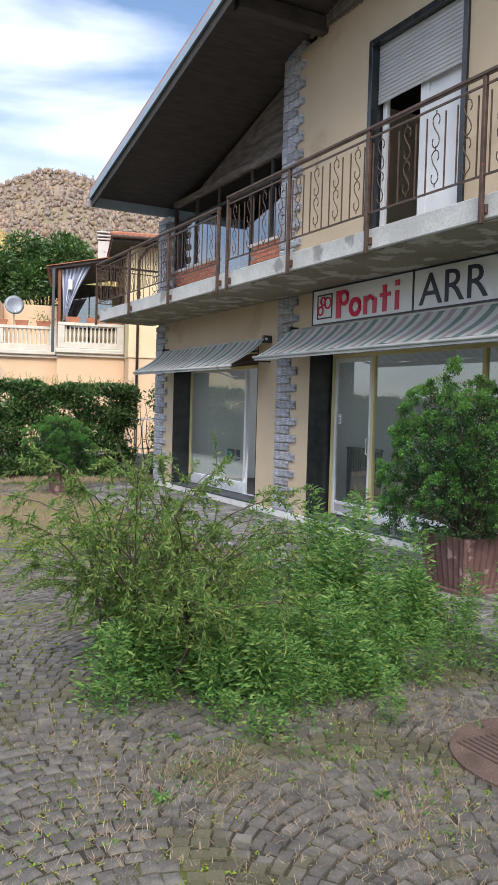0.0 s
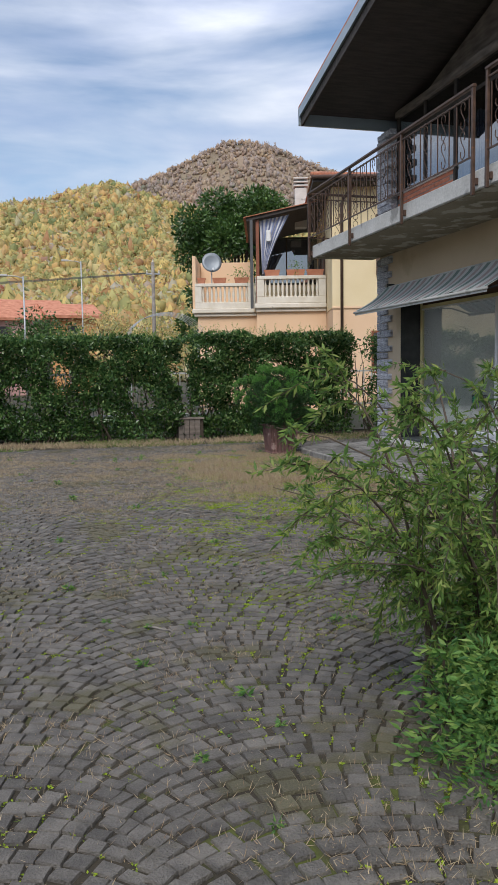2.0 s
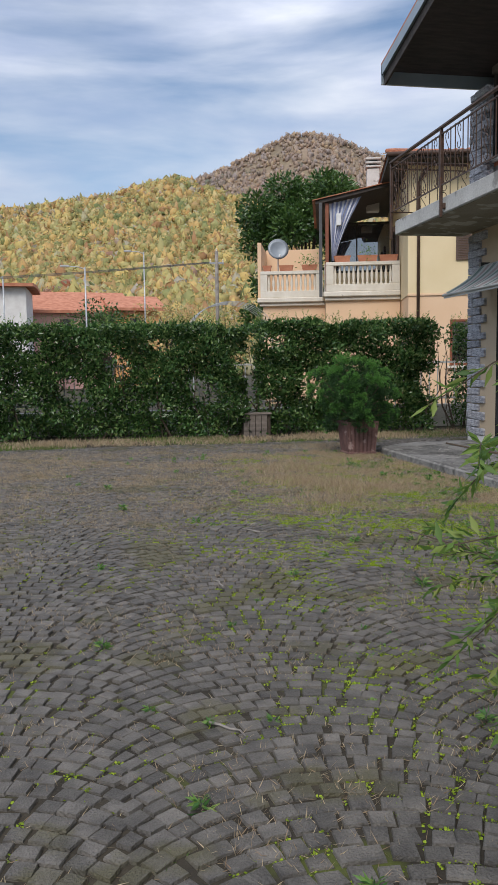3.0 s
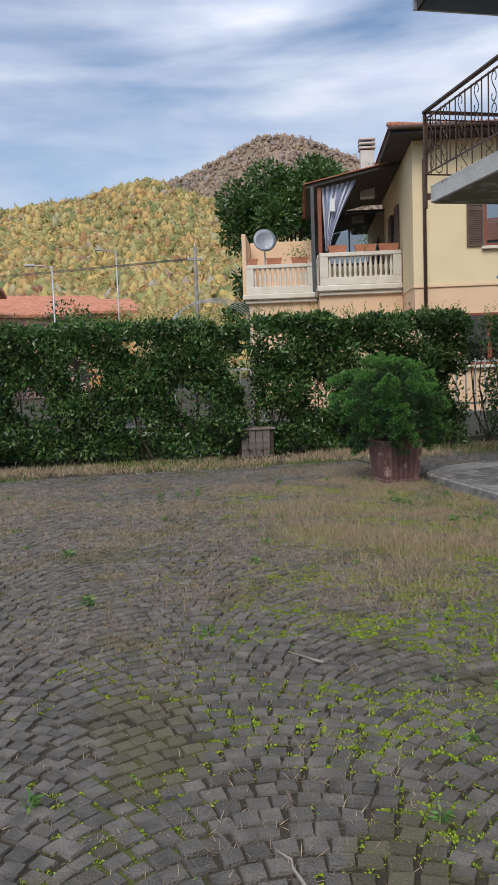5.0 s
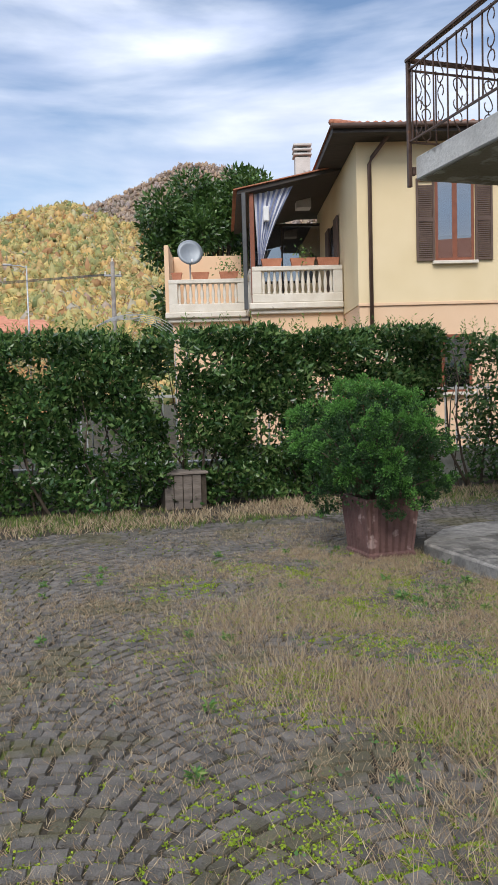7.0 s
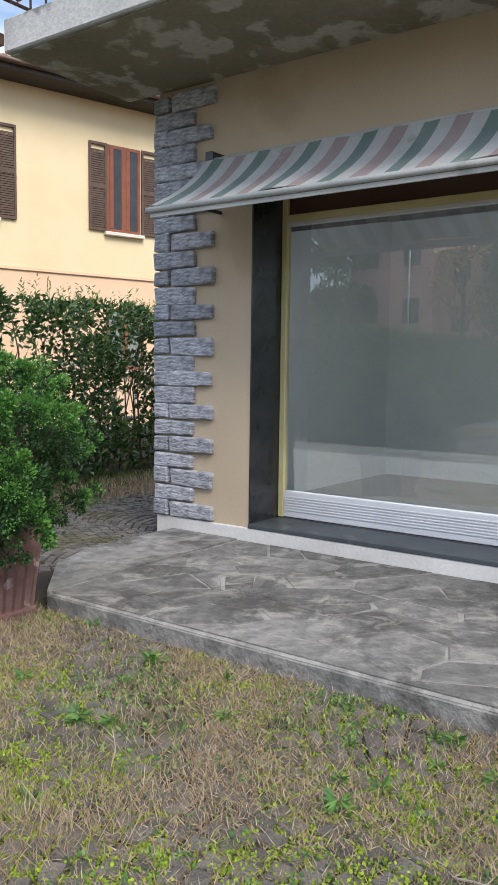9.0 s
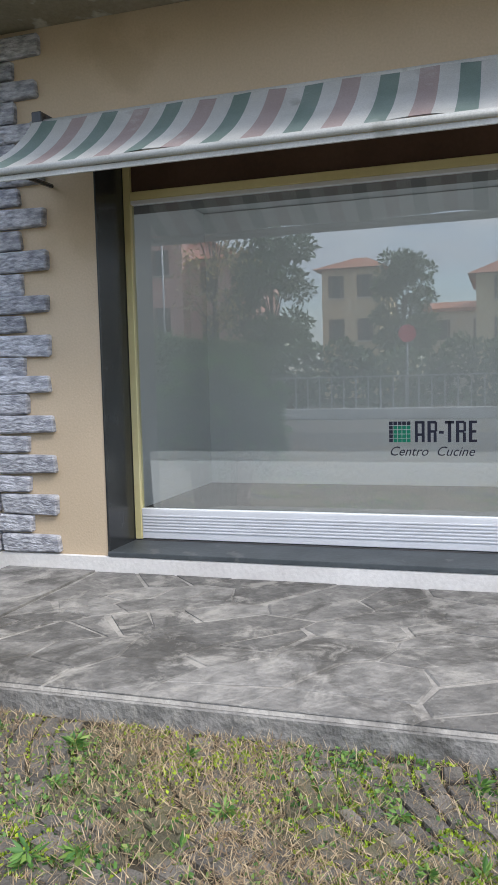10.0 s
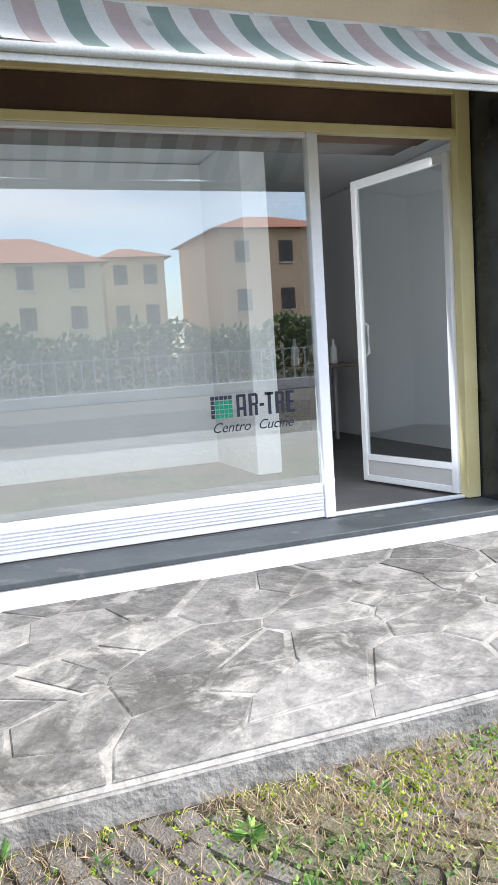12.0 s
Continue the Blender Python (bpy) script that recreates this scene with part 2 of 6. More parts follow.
M_REDWOOD = mat("red_brown_window_wood", (0.20, 0.06, 0.028), (0.26, 0.085, 0.04), 5, 0.5, bump=0.1)
M_PIPE = mat("brown_downpipe", (0.10, 0.06, 0.045), (0.14, 0.09, 0.07), 4, 0.5, 0.3, 0.05)
M_BARK = mat("brown_bark", (0.06, 0.045, 0.032), (0.12, 0.09, 0.065), 8, 0.9, bump=0.5)
M_HILL = mat("forest_floor", (0.22, 0.17, 0.09), (0.34, 0.27, 0.14), 0.02, 0.95, bump=0.0, fine=0.3)
M_HILLFAR = mat("far_forest_floor", (0.20, 0.165, 0.10), (0.29, 0.215, 0.155), 0.02, 0.95, bump=0.0, fine=0.2)
M_PINK = mat("pink_render", (0.70, 0.40, 0.34), (0.76, 0.46, 0.40), 0.8, 0.9, bump=0.05)
M_ORANGE = mat("orange_render", (0.66, 0.32, 0.12), (0.72, 0.38, 0.17), 0.8, 0.9, bump=0.05)
# Darkness inside openings, put into the colour itself.
M_DARKWIN = mat("unlit_opening_dark", (0.03, 0.032, 0.035), (0.05, 0.052, 0.055), 2, 0.2, bump=0)
L_LAUREL = leaf_mat("laurel_leaf", [(0.026, 0.068, 0.022), (0.055, 0.125, 0.036), (0.10, 0.19, 0.055), (0.19, 0.27, 0.09)], 0.24, 0.25)
L_DARK = leaf_mat("dark_magnolia_leaf", [(0.03, 0.07, 0.016), (0.055, 0.12, 0.028), (0.11, 0.19, 0.045)], 0.30, 0.2)


# ---- builders ----
def link(name, me, material, parent=None, label="", m=None):
    ob = new(name, me)
    if material and not me.materials:
        me.materials.append(material)
    if parent:
        ob.parent = parent
    if m is not None:
        ob.matrix_basis = m
    if label:
        ob["label"] = label
    return ob


def to_mesh(bm, name, smooth=False):
    me = bpy.data.meshes.new(name)
    bmesh.ops.recalc_face_normals(bm, faces=bm.faces)
    bm.to_mesh(me)
    bm.free()
    if smooth:
        me.polygons.foreach_set("use_smooth", [True] * len(me.polygons))
    return me


def part(name, bm, material, parent, label="", smooth=False, m=None):
    return link(name, to_mesh(bm, name, smooth), material, parent, label, m)


def add_box(bm, x0, x1, y0, y1, z0, z1, bev=0.0):
    vs = bmesh.ops.create_cube(bm, size=1.0)["verts"]
    bmesh.ops.transform(bm, matrix=Matrix.LocRotScale(((x0 + x1) / 2, (y0 + y1) / 2, (z0 + z1) / 2), None, (abs(x1 - x0), abs(y1 - y0), abs(z1 - z0))), verts=vs)
    if bev:
        es = {e for v in vs for e in v.link_edges}
        bmesh.ops.bevel(bm, geom=list(es), offset=bev, segments=1, affect="EDGES")
    return bm


def box(x0, x1, y0, y1, z0, z1, bev=0.0):
    return add_box(bmesh.new(), x0, x1, y0, y1, z0, z1, bev)


def boxes(rows, bev=0.0):
    bm = bmesh.new()
    for r in rows:
        add_box(bm, *r, bev)
    return bm


def tube(points, radius, sides=6, bm=None, end=None):
    """A tube along points, tapering from radius to end."""
    bm = bm or bmesh.new()
    end = radius if end is None else end
    pts = [Vector(p) for p in points]
    rings = []
    for i, p in enumerate(pts):
        d = (pts[min(i + 1, len(pts) - 1)] - pts[max(i - 1, 0)]).normalized()
        s = d.cross(Vector((0, 0, 1)))
        s = (s if s.length > 0.05 else d.cross(Vector((1, 0, 0)))).normalized()
        t = d.cross(s)
        r = radius + (end - radius) * i / max(1, len(pts) - 1)
        rings.append([bm.verts.new(p + (s * math.cos(a) + t * math.sin(a)) * r) for a in [2 * math.pi * k / sides for k in range(sides)]])
    for a, b in zip(rings, rings[1:]):
        for k in range(sides):
            bm.faces.new((a[k], a[(k + 1) % sides], b[(k + 1) % sides], b[k]))
    bm.faces.new(rings[0])
    bm.faces.new(rings[-1])
    return bm


def lathe(profile, sides=12, bm=None, at=(0, 0, 0)):
    bm = bm or bmesh.new()
    rings = [[bm.verts.new((at[0] + r * math.cos(2 * math.pi * k / sides), at[1] + r * math.sin(2 * math.pi * k / sides), at[2] + z)) for k in range(sides)] for r, z in profile]
    for a, b in zip(rings, rings[1:]):
        for k in range(sides):
            bm.faces.new((a[k], a[(k + 1) % sides], b[(k + 1) % sides], b[k]))
    bm.faces.new(rings[0])
    bm.faces.new(rings[-1])
    return bm


def prism(outline, y0, y1, plane="xz"):
    """An outline of (a, b) drawn in a plane and pushed from y0 to y1 along the third axis."""
    bm = bmesh.new()
    put = {"xz": lambda a, b, c: (a, c, b), "yz": lambda a, b, c: (c, a, b), "xy": lambda a, b, c: (a, b, c)}[plane]
    lo, hi = [bm.verts.new(put(a, b, y0)) for a, b in outline], [bm.verts.new(put(a, b, y1)) for a, b in outline]
    bm.faces.new(lo)
    bm.faces.new(hi)
    for i in range(len(lo)):
        j = (i + 1) % len(lo)
        bm.faces.new((lo[i], lo[j], hi[j], hi[i]))
    return bm


def thing(name, at, label="", category="", group="", kind="", turn=0.0):
    e = new(name)
    e.empty_display_size = 0.2
    e.matrix_basis = pose(*at, 0, 0, turn)
    return tagged(e, label, category, group, kind)


def leaves_mesh(name, centers, normals_dir, length, width, rng, droop=0.0, fold=0.18):
    """Many pointed leaves, four triangles each, at centers and pointing along normals_dir."""
    n = len(centers)
    c = np.asarray(centers, float)
    d = np.asarray(normals_dir, float)
    d = d / np.maximum(1e-6, np.linalg.norm(d, axis=1))[:, None]
    d[:, 2] -= droop
    d = d / np.maximum(1e-6, np.linalg.norm(d, axis=1))[:, None]
    r = rng.normal(size=(n, 3))
    s = np.cross(d, r)
    s = s / np.maximum(1e-6, np.linalg.norm(s, axis=1))[:, None]
    up = np.cross(s, d)
    L = (length * rng.uniform(0.65, 1.25, n))[:, None]
    W = (width * rng.uniform(0.7, 1.2, n))[:, None]
    base, tip, mid = c, c + d * L, c + d * L * 0.45
    l = mid + s * W * 0.5 + up * W * fold
    q = mid - s * W * 0.5 + up * W * fold
    v = np.stack([base, l, tip, q], 1).reshape(-1, 3)
    i = np.arange(n)[:, None] * 4
    f = np.concatenate([i + np.array([[0, 1, 2]]), i + np.array([[0, 2, 3]])], 1).reshape(-1, 3)
    return raw_mesh(name, v, f)


def raw_mesh(name, v, f):
    me = bpy.data.meshes.new(name)
    v, f = np.asarray(v, np.float32), np.asarray(f, np.int32)
    k = f.shape[1]
    me.vertices.add(len(v))
    me.vertices.foreach_set("co", v.ravel())
    me.loops.add(f.size)
    me.loops.foreach_set("vertex_index", f.ravel())
    me.polygons.add(len(f))
    me.polygons.foreach_set("loop_start", np.arange(0, f.size, k, dtype=np.int32))
    me.polygons.foreach_set("loop_total", np.full(len(f), k, np.int32))
    me.update(calc_edges=True)
    return me


# ---- ground ----
def build_ground():
    bm = bmesh.new()
    xs = [-1500, -300, -60, -20, 20, 60, 300, 1500]
    ys = [-1500, -300, -60, -20, 20, 60, 300, 1500]
    g = [[bm.verts.new((x, y, -0.007)) for x in xs] for y in ys]
    for j in range(7):
        for i in range(7):
            bm.faces.new((g[j][i], g[j][i + 1], g[j + 1][i + 1], g[j + 1][i]))
    ob = part("ground", bm, M_GROUND, None)
    tagged(ob, "mossy earth and gravel ground of the yard", "ground", kind="structure")
    return ob


ground = build_ground()

M_GRAVEL = mat("worn_grey_gravel", (0.085, 0.077, 0.065), (0.15, 0.135, 0.115), 4, 0.9, bump=0.5, fine=60, spot=(0.17, 0.15, 0.10), spot_scale=1.2, spot_at=0.56)
yard_edge = part("yard_edge", box(-11.85, -6.04, -20, 34, -0.05, 0.0), M_GRAVEL, None)
tagged(yard_edge, "worn gravel strip between the cobbles and the street", "ground", kind="structure")

# ---- shop building: facade in the plane x = 7.4, end wall at y = 16.45 ----
FX, END, SOUTH, BACK = 7.40, 16.45, -6.0, 17.0
SLAB0, SLAB1 = 3.57, 3.80


def soffit_z(y):
    return 6.05 + 0.238 * (16.36 - y) if y > 4.5 else 6.05 + 0.238 * (7.36 + y)


def setting(name, bm, material, label, category="wall"):
    return tagged(part(name, bm, material, None), label, category, kind="structure")


wall_front = setting("wall_front", boxes([
    (FX, FX + 0.4, 15.533, END, 0, SLAB0), (FX, FX + 0.4, 10.33, 11.93, 0, SLAB0), (FX, FX + 0.4, SOUTH, 5.0, 0, SLAB0),
    (FX, FX + 0.4, 11.93, 15.533, 2.85, SLAB0), (FX, FX + 0.4, 5.0, 10.33, 2.85, SLAB0),
    (FX, FX + 0.35, 11.93, 15.533, 0, 0.10), (FX, FX + 0.35, 5.0, 10.33, 0, 0.10)]), M_OCHRE, "ochre plastered shop front wall with two wide openings")
wall_north = setting("wall_north", box(FX + 0.4, BACK, END - 0.35, END, 0, SLAB0), M_OCHRE, "ochre plastered end wall of the shop building")
wall_south = setting("wall_south", box(FX + 0.4, BACK, SOUTH, SOUTH + 0.35, 0, 7.9), M_OCHRE, "ochre plastered far end wall of the shop building")
wall_east = setting("wall_east", box(BACK, BACK + 0.35, SOUTH, END, 0, 6.0), M_OCHRE, "ochre plastered rear wall of the shop building")
wall_upper = setting("wall_upper", boxes([
    (FX, FX + 0.35, 9.05, 11.25, SLAB1, 7.3), (FX, FX + 0.35, 9.05, 10.4, 7.3, 7.5), (FX, FX + 0.35, SOUTH, 7.18, SLAB1, 8.4), (FX, FX + 0.35, 7.18, 9.05, 6.74, 8.4), (FX + 0.35, BACK, 10.9, 11.25, SLAB1, 6.8)]), M_OCHRE, "ochre plastered upper wall above the balcony")
wall_upper_north = setting("wall_upper_north", box(FX + 0.25, BACK, END - 0.35, END, SLAB1, 5.8), M_OCHRE, "ochre plastered upper end wall")
ceiling = setting("ceiling", box(FX + 0.4, BACK, SOUTH + 0.35, END - 0.35, 3.05, 3.12), M_INWALL, "plain ceiling of the empty shop", "ceiling")
shop_floor = setting("floor", box(FX + 0.38, BACK, SOUTH + 0.35, END - 0.35, 0.0, 0.24), M_INFLOOR, "smooth grey floor of the empty shop", "floor")
slab = setting("balcony_slab", box(6.19, FX - 0.001, SOUTH, 16.81, SLAB0, SLAB1, 0.012), M_CONC, "cracked grey concrete balcony slab with peeling underside", "balcony")
upper_floor = setting("upper_floor", box(FX + 0.01, BACK, SOUTH, END - 0.01, SLAB0 + 0.005, SLAB1 - 0.005), M_CONC, "concrete floor between shop and flat", "floor")
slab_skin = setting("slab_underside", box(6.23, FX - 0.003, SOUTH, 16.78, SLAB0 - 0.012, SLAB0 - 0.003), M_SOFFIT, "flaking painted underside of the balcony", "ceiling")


def build_roof():
    ys = [(16.36, 6.05), (4.5, 8.873), (-7.36, 6.05)]
    prof = ys + [(y, z + 0.10) for y, z in reversed(ys)]
    ob = setting("roof", prism(prof, 5.83, BACK + 1.2, "yz"), M_DARKWOOD, "low pitched gable roof with dark boarded eaves", "roof")
    for a, b in ((ys[0], ys[1]), (ys[2], ys[1])):
        s = 1 if a[0] > b[0] else -1
        q = [(a[0] + 0.02 * s, a[1] - 0.06), (b[0], b[1] - 0.06), (b[0], b[1] + 0.10), (a[0] + 0.02 * s, a[1] + 0.10)]
        k = [(a[0], a[1] - 0.21), (b[0], b[1] - 0.21), (b[0], b[1] - 0.001), (a[0], a[1] - 0.001)]
        part("bargeboard", prism(k, 5.832, 5.865, "yz"), M_DARKWOOD, ob, "dark timber bargeboard")
        part("verge_flashing", prism(q, 5.79, 5.828, "yz"), M_FLASH, ob, "grey metal strip along the roof edge")
    part("eave_fascia", box(5.79, BACK + 1.2, 16.362, 16.40, 5.85, 6.14), M_FLASH, ob)
    tile = prism([(16.42, 6.155), (4.5, 8.985), (-7.4, 6.155), (-7.4, 6.19), (4.5, 9.02), (16.42, 6.19)], 5.80, BACK + 1.22, "yz")
    part("roof_covering", tile, M_TILE, ob, "terracotta roof covering")
    for y in (10.2, 4.5, -1.0):
        z = soffit_z(y)
        part("purlin", box(5.95, FX + 0.1, y - 0.09, y + 0.09, z - 0.24, z - 0.004, 0.01), M_DARKWOOD, ob, "dark timber beam end under the eaves")
    return ob


roof = build_roof()

# ---- neighbouring house ----
HOUSE_AT, HOUSE_TURN = (12.48, 26.95, 0), -16.0


def build_house():
    h = thing("house", HOUSE_AT, "two storey yellow and peach rendered house with tiled roof", "house", turn=HOUSE_TURN)
    part("wall", boxes([(-1.89, 9, 0, 8, 3.54, 7.55)]), M_HOUSE, h, "pale yellow upper wall")
    part("wall", boxes([(-1.87, 8.98, 0.02, 8, 0, 3.535)]), M_PEACH, h, "peach lower wall")
    part("wing_wall", box(-4.42, -1.89, 2.5, 8, 0, 3.62), M_PEACH, h, "peach wall under the balcony")
    part("wing_wall", box(-6.72, -4.43, 4.5, 9, 0, 3.62), M_PEACH, h)
    return h


house = build_house()

# ---- more materials ----
M_CANVAS = {k: mat("awning_canvas_" + k, a, b, 3, 0.9, bump=0.10, fine=120, spot=c, spot_scale=2.5, spot_at=0.62) for k, a, b, c in (
    ("white", (0.46, 0.465, 0.44), (0.58, 0.58, 0.555), (0.37, 0.37, 0.34)), ("green", (0.15, 0.21, 0.185), (0.21, 0.27, 0.245), (0.27, 0.32, 0.295)), ("red", (0.335, 0.265, 0.25), (0.40, 0.33, 0.315), (0.44, 0.39, 0.37)))}
M_SIGNW = mat("white_sign_panel", (0.74, 0.74, 0.73), (0.80, 0.80, 0.79), 2, 0.4, bump=0.02, grain=0.05)
M_SIGNR = mat("red_sign_lettering", (0.62, 0.02, 0.07), (0.68, 0.03, 0.09), 4, 0.4, bump=0.0, grain=0.05)
M_SIGNK = mat("dark_blue_sign_lettering", (0.014, 0.016, 0.035), (0.02, 0.022, 0.045), 4, 0.4, bump=0.0, grain=0.05)
M_GREENST = mat("green_vinyl", (0.0, 0.22, 0.12), (0.0, 0.26, 0.15), 4, 0.4, bump=0.0)
M_ROLLER = mat("grey_roller_slats", (0.44, 0.43, 0.42), (0.52, 0.51, 0.50), 2, 0.6, bump=0.03, grain=0.1)
M_WHITEPAINT = mat("white_painted_wood", (0.70, 0.70, 0.70), (0.78, 0.78, 0.78), 3, 0.5, bump=0.04, grain=0.08)
M_SHEET = mat("white_cotton_sheet", (0.62, 0.63, 0.68), (0.72, 0.73, 0.77), 3, 0.95, bump=0.1, grain=0.15)
M_STRIPEB = mat("blue_stripe_cloth", (0.20, 0.24, 0.40), (0.26, 0.30, 0.46), 4, 0.9, bump=0.05)
M_POT = mat("rusty_brown_concrete_pot", (0.115, 0.062, 0.055), (0.20, 0.11, 0.10), 5, 0.85, bump=0.5, fine=30, spot=(0.38, 0.27, 0.25), spot_scale=7, spot_at=0.62)
M_TERRA = mat("terracotta_pot", (0.40, 0.15, 0.08), (0.50, 0.21, 0.12), 5, 0.85, bump=0.15)
M_DISH = mat("grey_dish_metal", (0.22, 0.25, 0.28), (0.28, 0.31, 0.34), 3, 0.5, 0.3, 0.05, grain=0.1)
M_STEEL = mat("galvanised_steel", (0.40, 0.41, 0.42), (0.52, 0.53, 0.54), 6, 0.5, 0.5, 0.05, grain=0.2)
M_WOODPOLE = mat("grey_timber_pole", (0.20, 0.18, 0.16), (0.32, 0.29, 0.26), 6, 0.9, bump=0.3)
M_RIB = mat("dark_ribbed_radiator", (0.06, 0.062, 0.065), (0.085, 0.088, 0.09), 5, 0.5, bump=0.05)
M_HATCH = mat("rusty_cover_plate", (0.085, 0.055, 0.043), (0.14, 0.09, 0.072), 6, 0.85, bump=0.7, fine=60)
M_SOIL = mat("dark_potting_soil", (0.04, 0.03, 0.02), (0.07, 0.055, 0.04), 10, 0.95, bump=0.6)
M_FENCE = mat("white_painted_iron", (0.62, 0.62, 0.60), (0.72, 0.72, 0.70), 5, 0.6, bump=0.05)
M_BROWNIN = mat("brown_shutter_box", (0.07, 0.035, 0.022), (0.11, 0.06, 0.04), 2, 0.7, bump=0.05)
# Cypress light and shade put into two leaf colours, lit and shaded.
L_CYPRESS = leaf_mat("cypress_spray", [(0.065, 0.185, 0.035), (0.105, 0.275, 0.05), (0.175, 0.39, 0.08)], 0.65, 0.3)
L_CYPDARK = leaf_mat("shaded_cypress_spray", [(0.014, 0.048, 0.013), (0.028, 0.085, 0.02), (0.05, 0.125, 0.03)], 0.6, 0.2)
L_BUSH = leaf_mat("narrow_weed_leaf", [(0.07, 0.15, 0.035), (0.12, 0.22, 0.045), (0.19, 0.31, 0.065), (0.32, 0.37, 0.10)], 0.6, 0.45)
L_BUSHDARK = leaf_mat("broad_weed_leaf", [(0.055, 0.16, 0.045), (0.105, 0.245, 0.06), (0.19, 0.35, 0.08), (0.31, 0.41, 0.11)], 0.6, 0.4)
L_STRAW = leaf_mat("dry_grass_blade", [(0.24, 0.165, 0.10), (0.42, 0.32, 0.20), (0.60, 0.50, 0.33), (0.33, 0.22, 0.14)], 0.8, 0.25)
L_GREEN = leaf_mat("green_grass_blade", [(0.07, 0.13, 0.025), (0.12, 0.20, 0.035), (0.19, 0.25, 0.05)], 0.7, 0.3)
L_MOSS = leaf_mat("bright_moss", [(0.16, 0.24, 0.015), (0.26, 0.38, 0.025), (0.40, 0.52, 0.045)], 0.9, 0.25)
# Some distance haze is put into the near hill's colours: lightened, less saturated.
L_AUTUMN = leaf_mat("autumn_crowns", [(0.10, 0.14, 0.06), (0.54, 0.47, 0.19), (0.22, 0.27, 0.11), (0.68, 0.44, 0.18), (0.77, 0.60, 0.23), (0.32, 0.35, 0.14), (0.74, 0.60, 0.28), (0.46, 0.25, 0.12), (0.58, 0.54, 0.22), (0.52, 0.47, 0.38), (0.40, 0.14, 0.08)], 0.9, 0.35, 0.22)
# Haze over the far hill is put into its crown colours: lighter, greyer.
L_FAR = leaf_mat("far_brown_hazy_crowns", [(0.24, 0.25, 0.18), (0.36, 0.28, 0.24), (0.50, 0.36, 0.26), (0.40, 0.34, 0.32), (0.54, 0.41, 0.27), (0.44, 0.27, 0.20)], 0.9, 0.3, 0.3)
L_RUST = leaf_mat("browned_spray", [(0.16, 0.07, 0.03), (0.22, 0.11, 0.05)], 0.8, 0.1)


# ---- paving in front of the shop ----
def build_pavement():
    ob = setting("pavement", box(5.53, FX - 0.03, SOUTH, 15.62, -0.1, 0.105, 0.015), M_MORTAR, "crazy paved slate walkway with pale mortar joints", "pavement")
    part("side_strip", prism([(5.535, 15.621), (FX - 0.03, 15.621), (FX - 0.03, 16.27), (6.45, 16.27), (6.0, 16.08)], -0.1, 0.112, "xy"), M_FLAG, ob)
    part("kerb_face", box(5.515, 5.529, SOUTH, 15.60, -0.1, 0.088, 0.004), M_FLAG, ob, "dark stone kerb face")
    return ob


pavement = build_pavement()
setting("plinth", boxes([(FX - 0.03, FX - 0.001, 5.0, END, 0.04, 0.205), (FX - 0.03, FX - 0.001, SOUTH, 4.99, 0.04, 0.205)], 0.006), M_WHITEP, "white painted plinth strip along the shop front", "trim")


# ---- shop fronts ----
def dark_surround(y0, y1, name):
    ob = setting(name, boxes([(FX - 0.006, 7.83, y1 - 0.014, y1 - 0.001, 0.206, 2.85), (FX - 0.006, 7.83, y0 + 0.001, y0 + 0.016, 0.206, 2.85)], 0.003), M_BLACKST, "black polished stone jambs of the shop front", "trim")
    setting(name + "_sill", box(FX - 0.035, 7.76, y0 + 0.017, y1 - 0.015, 0.206, 0.236, 0.003), M_SLATE, "dark blue-grey slate sill of the shop front", "trim")
    return ob


surround_1 = dark_surround(11.93, 15.533, "trim_1")
surround_2 = dark_surround(5.0, 10.33, "trim_2")
GX = 7.80


def pane(parent, y0, y1, z0, z1, x=GX, material=None):
    ob = part("pane", box(x - 0.003, x + 0.003, y0, y1, z0, z1), material or M_GLASS, parent, "clear shop glass")
    ob.visible_shadow = False
    return ob


def kick(parent, y0, y1, z0=0.245, z1=0.455):
    part("kick_panel", box(GX - 0.022, GX + 0.022, y0, y1, z0, z1, 0.004), M_ALU, parent, "ribbed silver aluminium panel under the glass")
    for k in range(6):
        z = z0 + 0.05 + k * 0.021
        part("rib", box(GX - 0.029, GX - 0.0225, y0 + 0.01, y1 - 0.01, z, z + 0.011, 0.002), M_ALU, parent)


def door_leaf(parent, width, z1, handle=True):
    """A glazed leaf in local space: hinge at 0, running along x."""
    for nm, r in (("hinge_stile", (0, 0.05, -0.02, 0.02, 0, z1)), ("lock_stile", (width - 0.05, width, -0.02, 0.02, 0, z1)), ("top_rail", (0.051, width - 0.051, -0.019, 0.019, z1 - 0.06, z1)),
                  ("bottom_rail", (0.051, width - 0.051, -0.019, 0.019, 0, 0.045)), ("middle_rail", (0.051, width - 0.051, -0.019, 0.019, 0.155, 0.20))):
        part(nm, box(*r, 0.003), M_ALU, parent, "silver aluminium door rail")
    part("bottom_panel", box(0.051, width - 0.051, -0.008, 0.008, 0.046, 0.154), M_ROLLER, parent)
    p = part("pane", box(0.051, width - 0.051, -0.003, 0.003, 0.201, z1 - 0.061), M_GLASS, parent)
    p.visible_shadow = False
    if handle:
        part("handle", tube([(width - 0.03, -0.02, 0.93), (width - 0.03, -0.065, 0.95), (width - 0.03, -0.065, 1.16), (width - 0.03, -0.02, 1.18)], 0.011, 8), M_ALU, parent, "bent silver pull handle")


